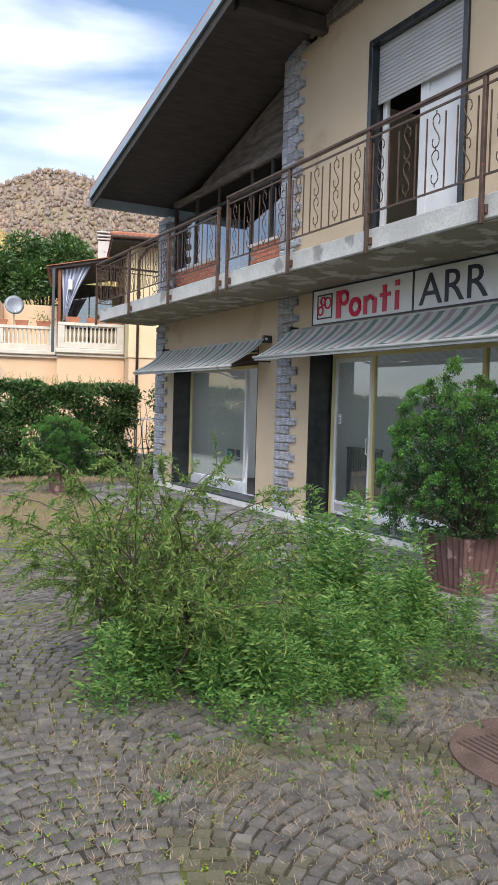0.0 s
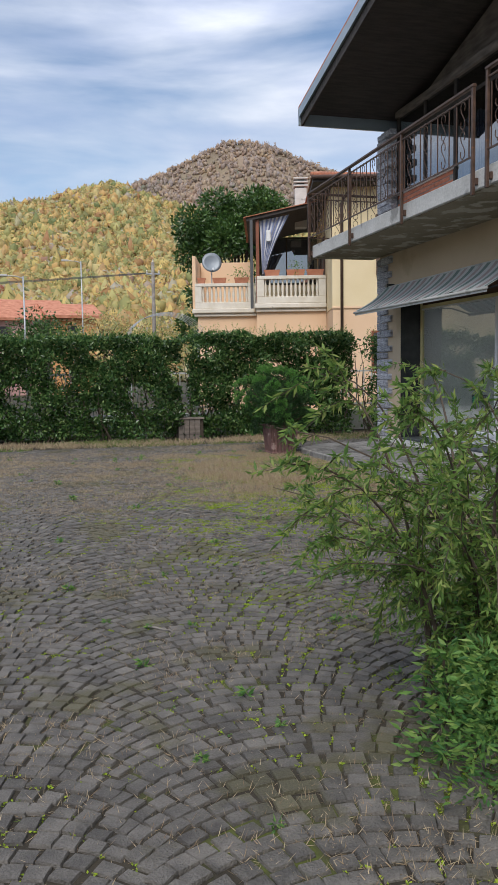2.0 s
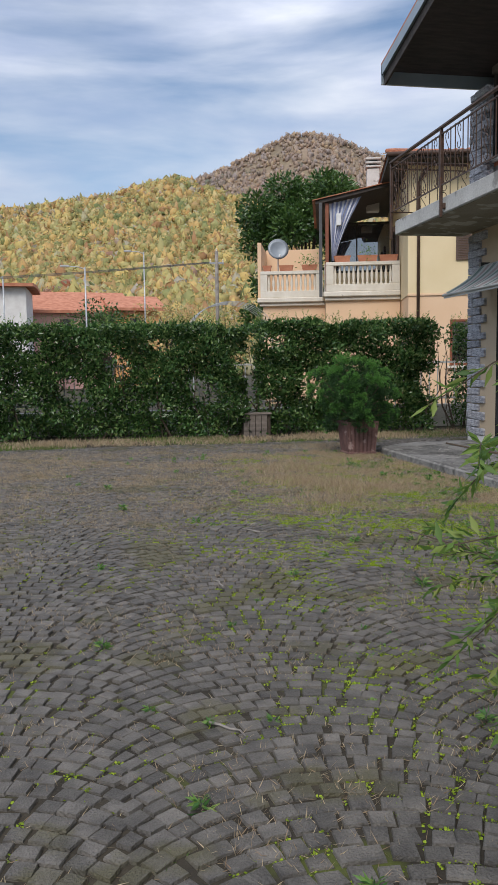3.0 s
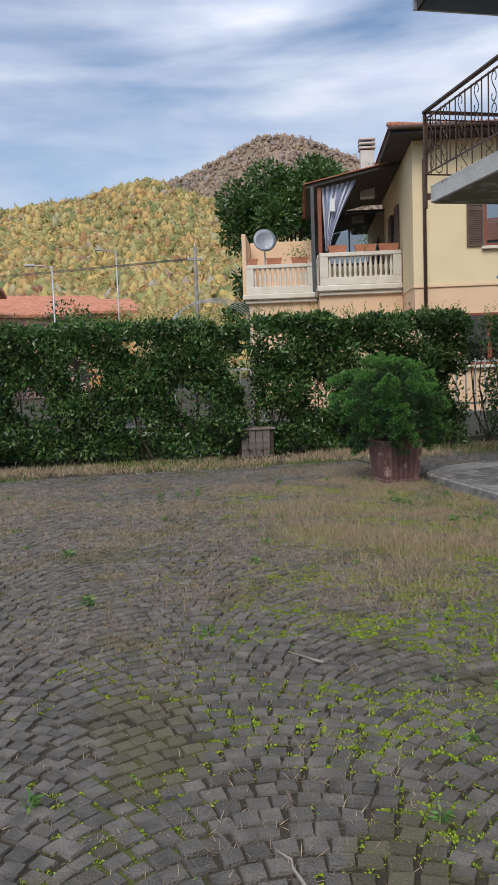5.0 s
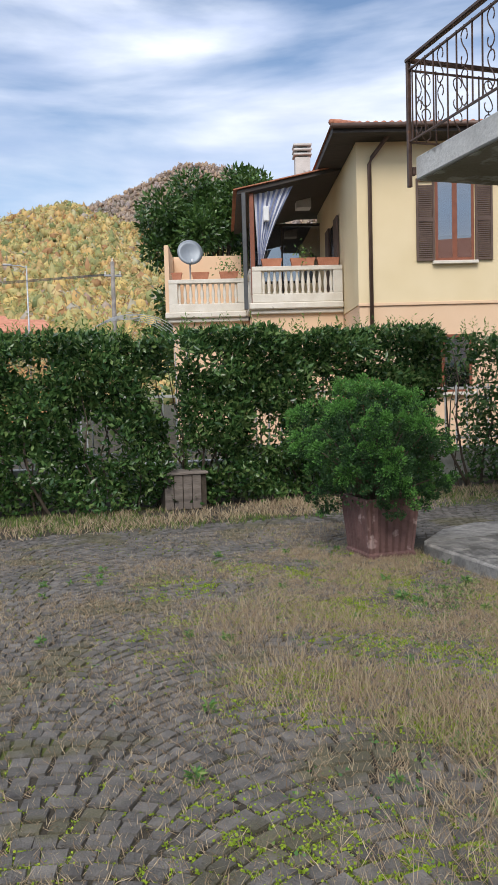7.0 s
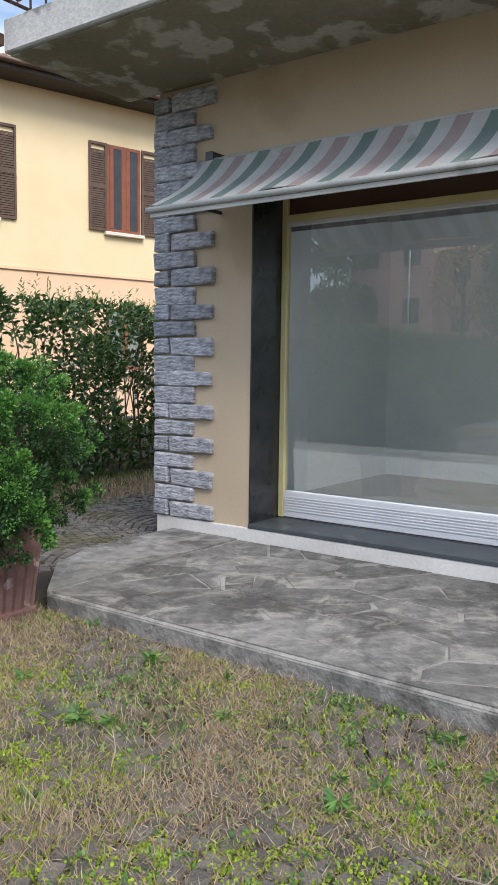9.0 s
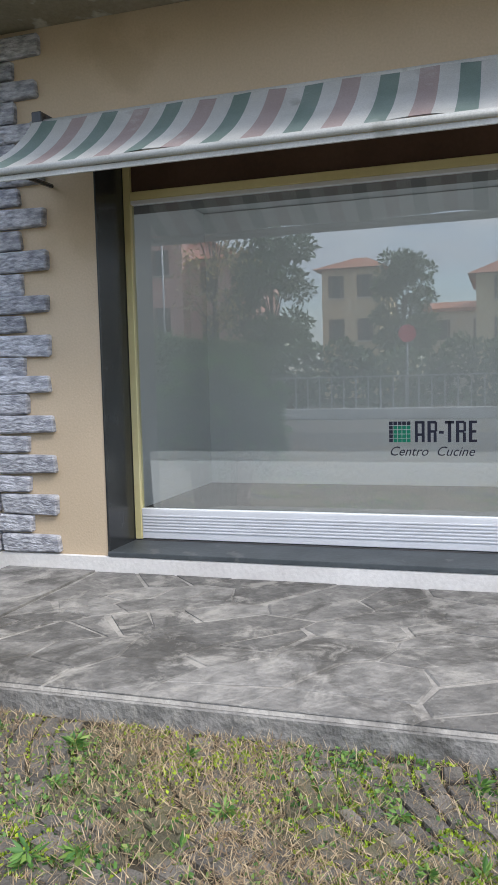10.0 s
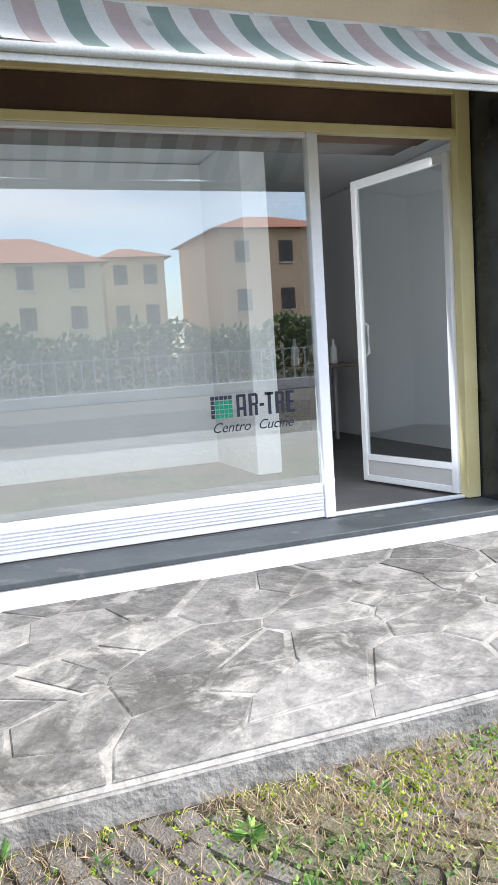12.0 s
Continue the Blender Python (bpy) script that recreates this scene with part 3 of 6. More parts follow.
def build_window_1():
    w = thing("window_1", (0, 0, 0), "wide shop window with pale gold aluminium frame", "window", kind="structure")
    y0, y1 = 11.955, 15.517
    part("left_post", box(GX - 0.03, GX + 0.03, y1 - 0.05, y1, 0.24, 2.82, 0.004), M_BRASS, w)
    part("mullion", box(GX - 0.032, GX + 0.032, 13.011, 13.083, 0.24, 2.53, 0.004), M_ALU, w, "white silver mullion beside the doorway")
    part("right_post", box(GX - 0.05, GX + 0.03, y0, y0 + 0.10, 0.24, 2.82, 0.004), M_BRASS, w)
    part("transom", box(GX - 0.034, GX + 0.034, y0 + 0.101, y1 - 0.051, 2.53, 2.585, 0.004), M_BRASS, w, "pale gold transom bar")
    part("top_rail", box(GX - 0.03, GX + 0.03, y0 + 0.101, y1 - 0.051, 2.79, 2.82, 0.004), M_BRASS, w)
    kick(w, 13.084, y1 - 0.051)
    part("glazing_bead", box(GX - 0.025, GX + 0.025, 13.084, y1 - 0.051, 2.503, 2.529, 0.003), M_ALU, w)
    pane(w, 13.085, y1 - 0.052, 0.456, 2.502)
    part("shutter_box", box(GX - 0.005, GX + 0.40, y0 + 0.102, y1 - 0.052, 2.587, 2.788, 0.004), M_BROWNIN, w, "brown shutter box behind the transom light")
    part("threshold", box(GX - 0.02, GX + 0.03, y0 + 0.102, 13.01, 0.24, 0.258, 0.003), M_ALU, w)
    return w


window_1 = build_window_1()
door_1 = thing("door_1", (GX + 0.03, 12.062, 0.262), "glazed aluminium shop door standing open inwards", "door", kind="structure", turn=12.5)
door_leaf(door_1, 0.94, 2.20)


def build_window_2():
    w = thing("window_2", (0, 0, 0), "wide shop window with a closed glazed door", "window", kind="structure")
    y0, y1 = 5.055, 10.275
    part("left_post", box(GX - 0.03, GX + 0.03, y1 - 0.06, y1, 0.24, 2.82, 0.004), M_BRASS, w)
    part("mullion", box(GX - 0.032, GX + 0.032, 9.23, 9.29, 0.24, 2.60, 0.004), M_BRASS, w)
    part("mullion", box(GX - 0.032, GX + 0.032, 7.1, 7.16, 0.24, 2.60, 0.004), M_BRASS, w)
    part("transom", box(GX - 0.034, GX + 0.034, y0, y1 - 0.061, 2.60, 2.655, 0.004), M_BRASS, w)
    kick(w, 7.161, 9.229)
    kick(w, y0, 7.099)
    pane(w, 7.162, 9.228, 0.456, 2.599)
    pane(w, y0, 7.098, 0.456, 2.599)
    pane(w, y0, y1 - 0.062, 2.656, 2.80)
    part("top_rail", box(GX - 0.03, GX + 0.03, y0, y1 - 0.061, 2.801, 2.83, 0.004), M_BRASS, w)
    return w


window_2 = build_window_2()
door_2 = thing("door_2", (GX, 10.205, 0.262), "closed glazed aluminium shop door with a paper notice", "door", kind="structure", turn=-90.0)
door_leaf(door_2, 0.905, 2.33)
part("notice", box(0.09, 0.17, -0.012, -0.004, 1.36, 1.50), M_SIGNW, door_2, "small white paper notice")
for k in range(5):
    part("notice_line", box(0.10, 0.155, -0.0145, -0.0122, 1.385 + 0.022 * k, 1.393 + 0.022 * k), M_SIGNK, door_2)


def build_radiator():
    r = thing("radiator", (8.05, 9.78, 0.24), "dark ribbed radiator panel standing behind the shop door", "radiator")
    part("top_bar", box(-0.03, 0.03, -0.42, 0.42, 0.99, 1.03, 0.006), M_RIB, r)
    part("bottom_bar", box(-0.03, 0.03, -0.42, 0.42, 0.0, 0.05, 0.006), M_RIB, r)
    rib = to_mesh(box(-0.022, 0.022, -0.02, 0.02, 0.051, 0.989, 0.006), "rib")
    for k in range(14):
        link("rib", rib, M_RIB, r, m=pose(0, -0.39 + 0.06 * k, 0))
    return r


radiator = build_radiator()

# interior of the empty shop
setting("partition_back", box(10.74, 10.82, 12.56, 16.095, 0.24, 3.04), M_INWALL, "white painted back wall of the display bay")
setting("partition_side", box(9.68, 10.739, 12.56, 12.78, 0.24, 3.04), M_INWALL, "white painted short wall beside the doorway")
# Dimness of the deep shop is put into this wall's dark colour.
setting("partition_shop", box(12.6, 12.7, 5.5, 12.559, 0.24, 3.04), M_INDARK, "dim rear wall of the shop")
setting("partition_south", box(FX + 0.42, 12.59, 10.62, 10.74, 0.24, 3.04), M_INWALL, "white painted wall between the two shops")
setting("lining_north", box(FX + 0.41, 10.739, 16.06, 16.095, 0.24, 3.04), M_INWALL, "white painted end wall of the display bay")
setting("partition_second_shop", box(10.5, 10.6, 5.0, 10.6, 0.24, 3.04), M_INWALL, "white painted rear wall of the second shop")
setting("shop_pillar", box(12.38, 12.59, 10.745, 10.92, 0.24, 3.04, 0.006), M_INWALL, "white painted pillar at the back of the dim shop", "pillar")
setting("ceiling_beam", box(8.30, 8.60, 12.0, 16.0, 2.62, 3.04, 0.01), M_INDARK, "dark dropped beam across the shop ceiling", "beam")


def build_work_table():
    t = thing("work_table", (11.2, 11.6, 0.24), "small dark steel table in the dim shop", "table")
    part("tabletop", box(-0.35, 0.35, -0.55, 0.55, 0.82, 0.86, 0.006), M_GREYWOOD, t)
    leg = to_mesh(box(-0.02, 0.02, -0.02, 0.02, 0, 0.819, 0.004), "leg")
    for x in (-0.31, 0.31):
        for y in (-0.5, 0.5):
            link("leg", leg, M_STEEL, t, m=pose(x, y, 0))
    return t


work_table = build_work_table()
bottle_prof = [(0.035, 0), (0.038, 0.01), (0.038, 0.16), (0.014, 0.21), (0.014, 0.26)]
for k, (y, s) in enumerate(((11.3, 1.0), (11.45, 0.8), (11.75, 1.1))):
    b = part("bottle", lathe([(r * s, z * s) for r, z in bottle_prof], 10), M_INWALL, None, smooth=True, m=pose(11.1, y, 1.10))
    tagged(b, "pale bottle standing on the shop table", "bottle", "bottles on the table")


# ---- lettering ----
def words(name, body, size, m, material, parent, label="", depth=0.004, shear=0.0, width=1.0):
    cu = bpy.data.curves.new(name, "FONT")
    cu.body, cu.size, cu.extrude, cu.shear = body, size, depth / 2, shear
    cu.resolution_u = 3
    ob = new(name, cu)
    me = bpy.data.meshes.new_from_object(ob.evaluated_get(bpy.context.evaluated_depsgraph_get()))
    bpy.data.objects.remove(ob)
    return link(name, me, material, parent, label, m @ Matrix.Diagonal((width, 1, 1, 1)))


FACE = Matrix(((0, 0, -1, 0), (-1, 0, 0, 0), (0, 1, 0, 0), (0, 0, 0, 1)))     # text that faces -x, running towards -y


def on_face(x, y, z):
    return Matrix.Translation((x, y, z)) @ FACE


def build_sticker():
    s = thing("window_sticker", (GX - 0.006, 13.77, 0.78), "green squares and dark lettering stuck on the shop glass", "sticker")
    sq_g, sq_k = to_mesh(box(-0.001, 0.001, -0.0115, 0.0115, 0, 0.0225), "square"), to_mesh(box(-0.001, 0.001, -0.0115, 0.0115, 0, 0.0225), "square")
    sq_g.materials.append(M_GREENST)
    sq_k.materials.append(M_SIGNK)
    for i in range(5):
        for j in range(5):
            link("square", sq_k if (j == 4 or i == 0) else sq_g, None, s, m=pose(0, -0.015 - 0.027 * i, 0.128 + 0.0265 * j))
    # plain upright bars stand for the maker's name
    for y, w, z0, z1 in ((0.255, 0.016, 0, 1), (0.287, 0.016, 0, 1), (0.271, 0.03, 0.3, 0.42), (0.271, 0.03, 0.88, 1), (0.315, 0.018, 0, 1), (0.343, 0.016, 0, 0.45), (0.335, 0.03, 0.45, 0.57), (0.335, 0.03, 0.88, 1), (0.347, 0.014, 0.5, 0.95),
                         (0.372, 0.026, 0.4, 0.53), (0.410, 0.018, 0, 1), (0.410, 0.05, 0.87, 1), (0.447, 0.018, 0, 1), (0.478, 0.016, 0, 0.45), (0.465, 0.03, 0.45, 0.57), (0.465, 0.03, 0.88, 1), (0.480, 0.014, 0.5, 0.95), (0.506, 0.018, 0, 1), (0.522, 0.032, 0, 0.12), (0.520, 0.028, 0.44, 0.56), (0.522, 0.032, 0.88, 1)):
        y = 0.160 + (y - 0.247) * 1.28
        part("bar", box(-0.001, 0.001, -y - w * 0.55, -y + w * 0.55, 0.128 + 0.13 * z0, 0.128 + 0.13 * z1), M_SIGNK, s)
    words("lettering", "Centro", 0.082, on_face(0, -0.0, 0.045), M_SIGNK, s, "dark slanted lettering", 0.002, 0.35, 0.98)
    words("lettering", "Cucine", 0.082, on_face(0, -0.285, 0.045), M_SIGNK, s, "dark slanted lettering", 0.002, 0.35, 0.98)
    return s


sticker = build_sticker()


def build_sign():
    s = thing("shop_sign", (7.29, 0, 3.04), "long white shop sign with red and dark blue lettering", "sign")
    part("panel", box(0, 0.10, 7.875, 10.13, 0, 0.51, 0.006), M_SIGNW, s)
    part("panel", box(0, 0.10, 1.2, 7.865, 0, 0.51, 0.006), M_SIGNW, s)
    for r in ((-0.012, -0.001, 1.2, 10.13, 0.492, 0.51), (-0.012, -0.001, 1.2, 10.13, 0, 0.018), (-0.012, -0.001, 10.112, 10.13, 0.019, 0.491), (-0.012, -0.001, 7.858, 7.882, 0.019, 0.491)):
        part("edging", box(*r), M_SIGNK, s)
    # emblem: a square outline with three rings
    for r in ((9.98, 10.0, 0.08, 0.43), (9.62, 9.64, 0.08, 0.43), (9.641, 9.979, 0.41, 0.43), (9.641, 9.979, 0.08, 0.10)):
        part("emblem_edge", box(-0.008, -0.001, r[0], r[1], r[2], r[3]), M_SIGNK, s)
    for y, z, rad in ((9.91, 0.20, 0.06), (9.85, 0.33, 0.055), (9.73, 0.30, 0.075)):
        ring = tube([(-0.006, y + rad * math.cos(a), z + rad * math.sin(a)) for a in [2 * math.pi * k / 16 for k in range(17)]], 0.014, 6)
        part("emblem_ring", ring, M_SIGNR, s, "red ring of the emblem")
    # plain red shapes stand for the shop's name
    def red(bm):
        part("name_shape", bm, M_SIGNR, s, "red shape in the place of a letter")
    def ring_shape(y, z, ry, rz, w):
        out = [(y + ry * math.cos(a), z + rz * math.sin(a)) for a in [2 * math.pi * k / 20 for k in range(21)]]
        red(tube([(-0.005, a, b) for a, b in out], w, 6))
    red(box(-0.010, -0.001, 9.40, 9.52, 0.06, 0.44))
    ring_shape(9.33, 0.33, 0.09, 0.085, 0.03)
    ring_shape(9.06, 0.18, 0.105, 0.10, 0.035)
    red(box(-0.010, -0.001, 8.80, 8.88, 0.06, 0.30))
    red(tube([(-0.005, 8.82, 0.25), (-0.005, 8.74, 0.285), (-0.005, 8.66, 0.25)], 0.03, 6))
    red(box(-0.010, -0.001, 8.60, 8.68, 0.06, 0.25))
    red(box(-0.010, -0.001, 8.39, 8.47, 0.06, 0.40))
    red(box(-0.010, -0.001, 8.31, 8.388, 0.25, 0.30))
    red(box(-0.010, -0.001, 8.471, 8.53, 0.25, 0.30))
    red(box(-0.010, -0.001, 8.14, 8.22, 0.06, 0.30))
    red(box(-0.010, -0.001, 8.14, 8.22, 0.36, 0.43))
    words("lettering", "ARR", 0.54, on_face(-0.004, 7.76, 0.065), M_SIGNK, s, "tall dark blue capitals", 0.008, 0, 1.12)
    return s


sign = build_sign()


# ---- awnings ----
def build_awning(y0, y1, xt, zt, xf, zf, label, name="awning", phase=0.0):
    """Sagging striped canvas from the wall down to a front bar, with its side arms."""
    a = thing(name, (0, 0, 0), label, "awning", "striped awnings")
    n, w = 8, 0.104
    order = ["white", "green", "white", "red"]
    count = int(round((y1 - y0) / w))
    w = (y1 - y0) / count
    def row(k, y):
        f = k / n
        sag = 0.062 * math.sin(math.pi * f ** 0.8) + 0.010 * f * math.sin(5.3 * y + 2 * f) + 0.005 * math.sin(13 * y)
        return (xt + (xf - xt) * f, zt + (zf - zt) * f - sag + 0.05 * f * (1 - f))
    for i in range(count + 1):
        key = order[i % 4]
        ya, yb = max(y0, y0 + (i - phase) * w), min(y1, y0 + (i + 1 - phase) * w)
        if yb - ya < 0.004:
            continue
        bm = bmesh.new()
        g = [[bm.verts.new((row(k, y)[0], y, row(k, y)[1] + dz)) for k in range(n + 1)] for dz in (0, -0.004) for y in (ya, yb)]
        for k in range(n):
            bm.faces.new((g[0][k], g[0][k + 1], g[1][k + 1], g[1][k]))
            bm.faces.new((g[2][k], g[2][k + 1], g[3][k + 1], g[3][k]))
            bm.faces.new((g[0][k], g[0][k + 1], g[2][k + 1], g[2][k]))
            bm.faces.new((g[1][k], g[1][k + 1], g[3][k + 1], g[3][k]))
        part("canvas_stripe", bm, M_CANVAS[key], a, "faded %s stripe of the canvas" % key)
    part("front_bar", tube([(xf - 0.012, y0 - 0.02, zf - 0.02), (xf - 0.012, y1 + 0.02, zf - 0.02)], 0.020, 10), M_CANVAS["white"], a, "white front bar", smooth=True)
    part("valance", box(xf - 0.006, xf + 0.006, y0, y1, zf - 0.07, zf - 0.04, 0.002), M_CANVAS["white"], a)
    part("roller", tube([(xt + 0.04, y0 - 0.03, zt + 0.01), (xt + 0.04, y1 + 0.03, zt + 0.005)], 0.022, 10), M_CANVAS["white"], a, "rolled canvas on the wall", smooth=True)
    for y in (y0 + 0.03, y1 - 0.03):
        part("arm", tube([(FX + 0.01, y, zt - 0.35), ((xf + FX) / 2, y, zt - 0.36), (xf, y, zf - 0.03)], 0.014, 6), M_BLACKST, a)
        part("bracket", box(xt, FX + 0.012, y - 0.035, y + 0.035, zt - 0.05, zt + 0.07, 0.006), M_BLACKST, a)
    return a


awning_1 = build_awning(11.50, 15.86, 7.25, 2.93, 6.66, 2.50, "faded green and red striped awning over the shop window", phase=0.7)
awning_2 = build_awning(3.0, 10.75, 7.24, 3.00, 6.68, 2.60, "long faded striped awning below the shop sign")


# ---- balcony railing ----
def scroll_mesh():
    """One tall S scroll of round bar, its ends curled in."""
    ctrl = [(-0.008, 0.232), (-0.022, 0.222), (-0.034, 0.240), (-0.036, 0.275), (-0.022, 0.312), (0.004, 0.322), (0.030, 0.298), (0.036, 0.258), (0.022, 0.205), (0.0, 0.163)]
    ctrl = ctrl + [(-y, 0.326 - z) for y, z in reversed(ctrl[:-1])]
    pts = []
    for k in range(1, len(ctrl) - 2):
        p0, p1, p2, p3 = (np.array(c) for c in ctrl[k - 1:k + 3])
        for t in (0.0, 0.5):
            q = 0.5 * (2 * p1 + (p2 - p0) * t + (2 * p0 - 5 * p1 + 4 * p2 - p3) * t * t + (3 * p1 - p0 - 3 * p2 + p3) * t ** 3)
            pts.append((0, 1.35 * q[0], q[1]))
    bm = tube(pts, 0.0062, 5)
    tube([(0, 0, 0.322), (0, 0, 0.36)], 0.006, 5, bm)
    tube([(0, 0, -0.03), (0, 0, 0.004)], 0.006, 5, bm)
    return to_mesh(bm, "scroll")


def build_railing():
    r = thing("balcony_railing", (0, 0, 0), "brown wrought iron balcony railing with S scrolls", "railing")
    bar = to_mesh(box(-0.006, 0.006, -0.006, 0.006, 3.96, 4.68), "baluster")
    scroll = scroll_mesh()
    post_lo, post_hi = to_mesh(box(-0.02, 0.02, -0.022, 0.022, 3.50, 4.74, 0.004), "post"), to_mesh(box(-0.02, 0.02, -0.022, 0.022, 3.52, 4.83, 0.004), "post")
    stops = [16.83, 14.82, 12.88, 10.97]
    stops2 = [10.66, 8.94, 7.29, 5.58, 3.9, 2.2, 0.5, -1.2, -2.9]
    x = 6.13
    for ys, top, pm in ((stops, 4.75, post_lo), (stops2, 4.84, post_hi)):
        part("handrail", box(x - 0.028, x + 0.028, ys[-1] - 0.03, ys[0] + 0.03, top - 0.012, top + 0.028, 0.008), M_RAIL, r, "brown handrail")
        for nm, z in (("upper_rail", top - 0.09), ("lower_rail", 3.95)):
            part(nm, box(x - 0.012, x + 0.012, ys[-1], ys[0], z - 0.008, z + 0.008), M_RAIL, r)
        for y in ys:
            link("post", pm, M_RAIL, r, m=pose(x, y, 0))
            part("fixing", box(x + 0.021, 6.192, y - 0.03, y + 0.03, 3.62, 3.70, 0.004), M_RAIL, r, "steel fixing on the slab edge")
        for a, b in zip(ys, ys[1:]):
            n = max(2, int(round((a - b) / 0.425)))
            p = (a - b) / n
            for i in range(n):
                yc = a - (i + 0.5) * p
                for dz in (0.0, 0.355):
                    link("scroll", scroll, M_RAIL, r, m=pose(x, yc, 3.975 + dz * 0.97 + (top - 4.75) / 2))
                for o in (-0.31, 0.31):
                    link("baluster", bar, M_RAIL, r, m=pose(x, yc + o * p, 0))
    # return along the end of the balcony
    y = 16.83
    part("handrail", box(x + 0.029, FX + 0.1, y - 0.028, y + 0.028, 4.738, 4.778, 0.008), M_RAIL, r)
    for z in (4.66, 3.95):
        part("side_rail", box(x + 0.021, FX + 0.1, y - 0.012, y + 0.012, z - 0.008, z + 0.008), M_RAIL, r)
    for i in range(4):
        xc = x + 0.2 + i * 0.37
        for dz in (0.0, 0.355):
            link("scroll", scroll, M_RAIL, r, m=pose(xc, y, 3.975 + dz * 0.97, 0, 0, 90))
        for o in (-0.115, 0.115):
            link("baluster", bar, M_RAIL, r, m=pose(xc + o, y, 0))
    return r


railing = build_railing()


# ---- upper storey: glazed loggia, roller shutter door, gable boards ----
def build_loggia():
    w = thing("window_3", (0, 0, 0), "glazed loggia with dark frames, brick parapets and hung white sheets", "window", kind="structure")
    X = 7.60
    for y0, y1 in ((14.05, 16.10), (11.30, 12.70)):
        part("parapet", box(X, X + 0.12, y0, y1, SLAB1, 4.62), M_MORTAR, w)
        part("sill", box(X - 0.05, X + 0.14, y0 - 0.02, y1, 4.621, 4.67, 0.006), M_WHITEP, w, "white sill")
    for y in (16.08, 15.05, 14.03, 12.72, 12.0, 11.30):
        part("frame_post", box(X - 0.01, X + 0.05, y - 0.03, y + 0.03, 4.671 if y not in (14.03, 12.72) else SLAB1, 6.0, 0.004), M_DARKWOOD, w)
    part("head_beam", box(X - 0.05, X + 0.08, 11.27, 16.11, 6.001, 6.12, 0.008), M_GREYWOOD, w, "weathered timber beam over the glazing")
    for y0, y1, z0 in ((15.08, 16.05, 4.671), (14.06, 15.02, 4.671), (12.75, 14.0, 3.72), (12.03, 12.69, 4.671), (11.33, 11.97, 4.671)):
        pane(w, y0, y1, z0, 6.0, X + 0.02, M_HGLASS)
    part("transom", box(X, X + 0.04, 11.27, 16.1, 5.62, 5.67), M_DARKWOOD, w)
    return w


loggia = build_loggia()
gable_infill = setting("gable_infill", prism([(11.26, 6.121), (16.09, 6.121), (16.09, soffit_z(16.09) - 0.02), (11.26, soffit_z(11.26) - 0.02)] if soffit_z(16.09) > 6.15 else [(11.26, 6.121), (15.1, 6.121), (11.26, soffit_z(11.26) - 0.02)], 7.62, 7.70, "yz"), M_GREYWOOD, "weathered brown boarding in the gable above the loggia")
# The loggia's inner shade is put into the dark colour of this wall.
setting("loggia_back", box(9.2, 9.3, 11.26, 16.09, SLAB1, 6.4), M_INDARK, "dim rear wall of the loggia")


def sheet(y0, y1, z0, z1, x, seed):
    rng = np.random.default_rng(seed)
    n, m_ = 48, 8
    bm = bmesh.new()
    ph = rng.uniform(0, 6)
    g = [[bm.verts.new((x + 0.03 * math.sin(ph + i * 0.62) * (0.4 + j / m_), y0 + (y1 - y0) * i / n, z1 - (z1 - z0) * j / m_ - 0.03 * math.sin(i * 0.25 + ph) * (j == 0))) for i in range(n + 1)] for j in range(m_ + 1)]
    for j in range(m_):
        for i in range(n):
            bm.faces.new((g[j][i], g[j][i + 1], g[j + 1][i + 1], g[j + 1][i]))
    ob = part("hung_sheet", bm, M_SHEET, None, smooth=True)
    ob.data.materials.append(M_STRIPEB)
    for k, f in enumerate(ob.data.polygons):
        f.material_index = 1 if (k % n) % 4 == 0 else 0
    tagged(ob, "blue striped white cotton sheet hung along the loggia glazing", "cloth", "sheets in the loggia")


sheet(14.3, 15.5, 4.67, 5.28, 7.68, 1)
sheet(13.3, 13.95, 3.75, 5.35, 7.70, 2)
sheet(11.35, 12.55, 4.67, 5.62, 7.68, 3)


def build_balcony_door():
    d = thing("door_3", (0, 0, 0), "balcony door with half lowered grey roller shutter", "door", kind="structure")
    y0, y1 = 7.18, 9.05
    part("dark_frame", boxes([(FX - 0.04, FX + 0.2, y1 - 0.08, y1 - 0.001, SLAB1, 6.74), (FX - 0.04, FX + 0.2, y0 + 0.001, y0 + 0.08, SLAB1, 6.74), (FX - 0.04, FX + 0.2, y0 + 0.081, y1 - 0.081, 6.66, 6.739)], 0.006), M_BLACKST, d, "dark stone surround")
    for k in range(15):
        z = 5.90 + 0.051 * k
        part("slat", box(FX + 0.075, FX + 0.09, y0 + 0.085, y1 - 0.085, z, z + 0.047, 0.004), M_ROLLER, d)
    for y in (8.90, 8.14, 8.06, 7.34):
        part("stile", box(FX + 0.14, FX + 0.20, y - 0.04, y + 0.035, SLAB1 + 0.02, 6.65, 0.004), M_WHITEPAINT, d, "white window stile")
    part("lowered_blind", box(FX + 0.16, FX + 0.172, 7.375, 8.02, SLAB1 + 0.03, 6.6), M_WHITEPAINT, d, "white drawn blind behind the leaf")
    return d


balcony_door = build_balcony_door()


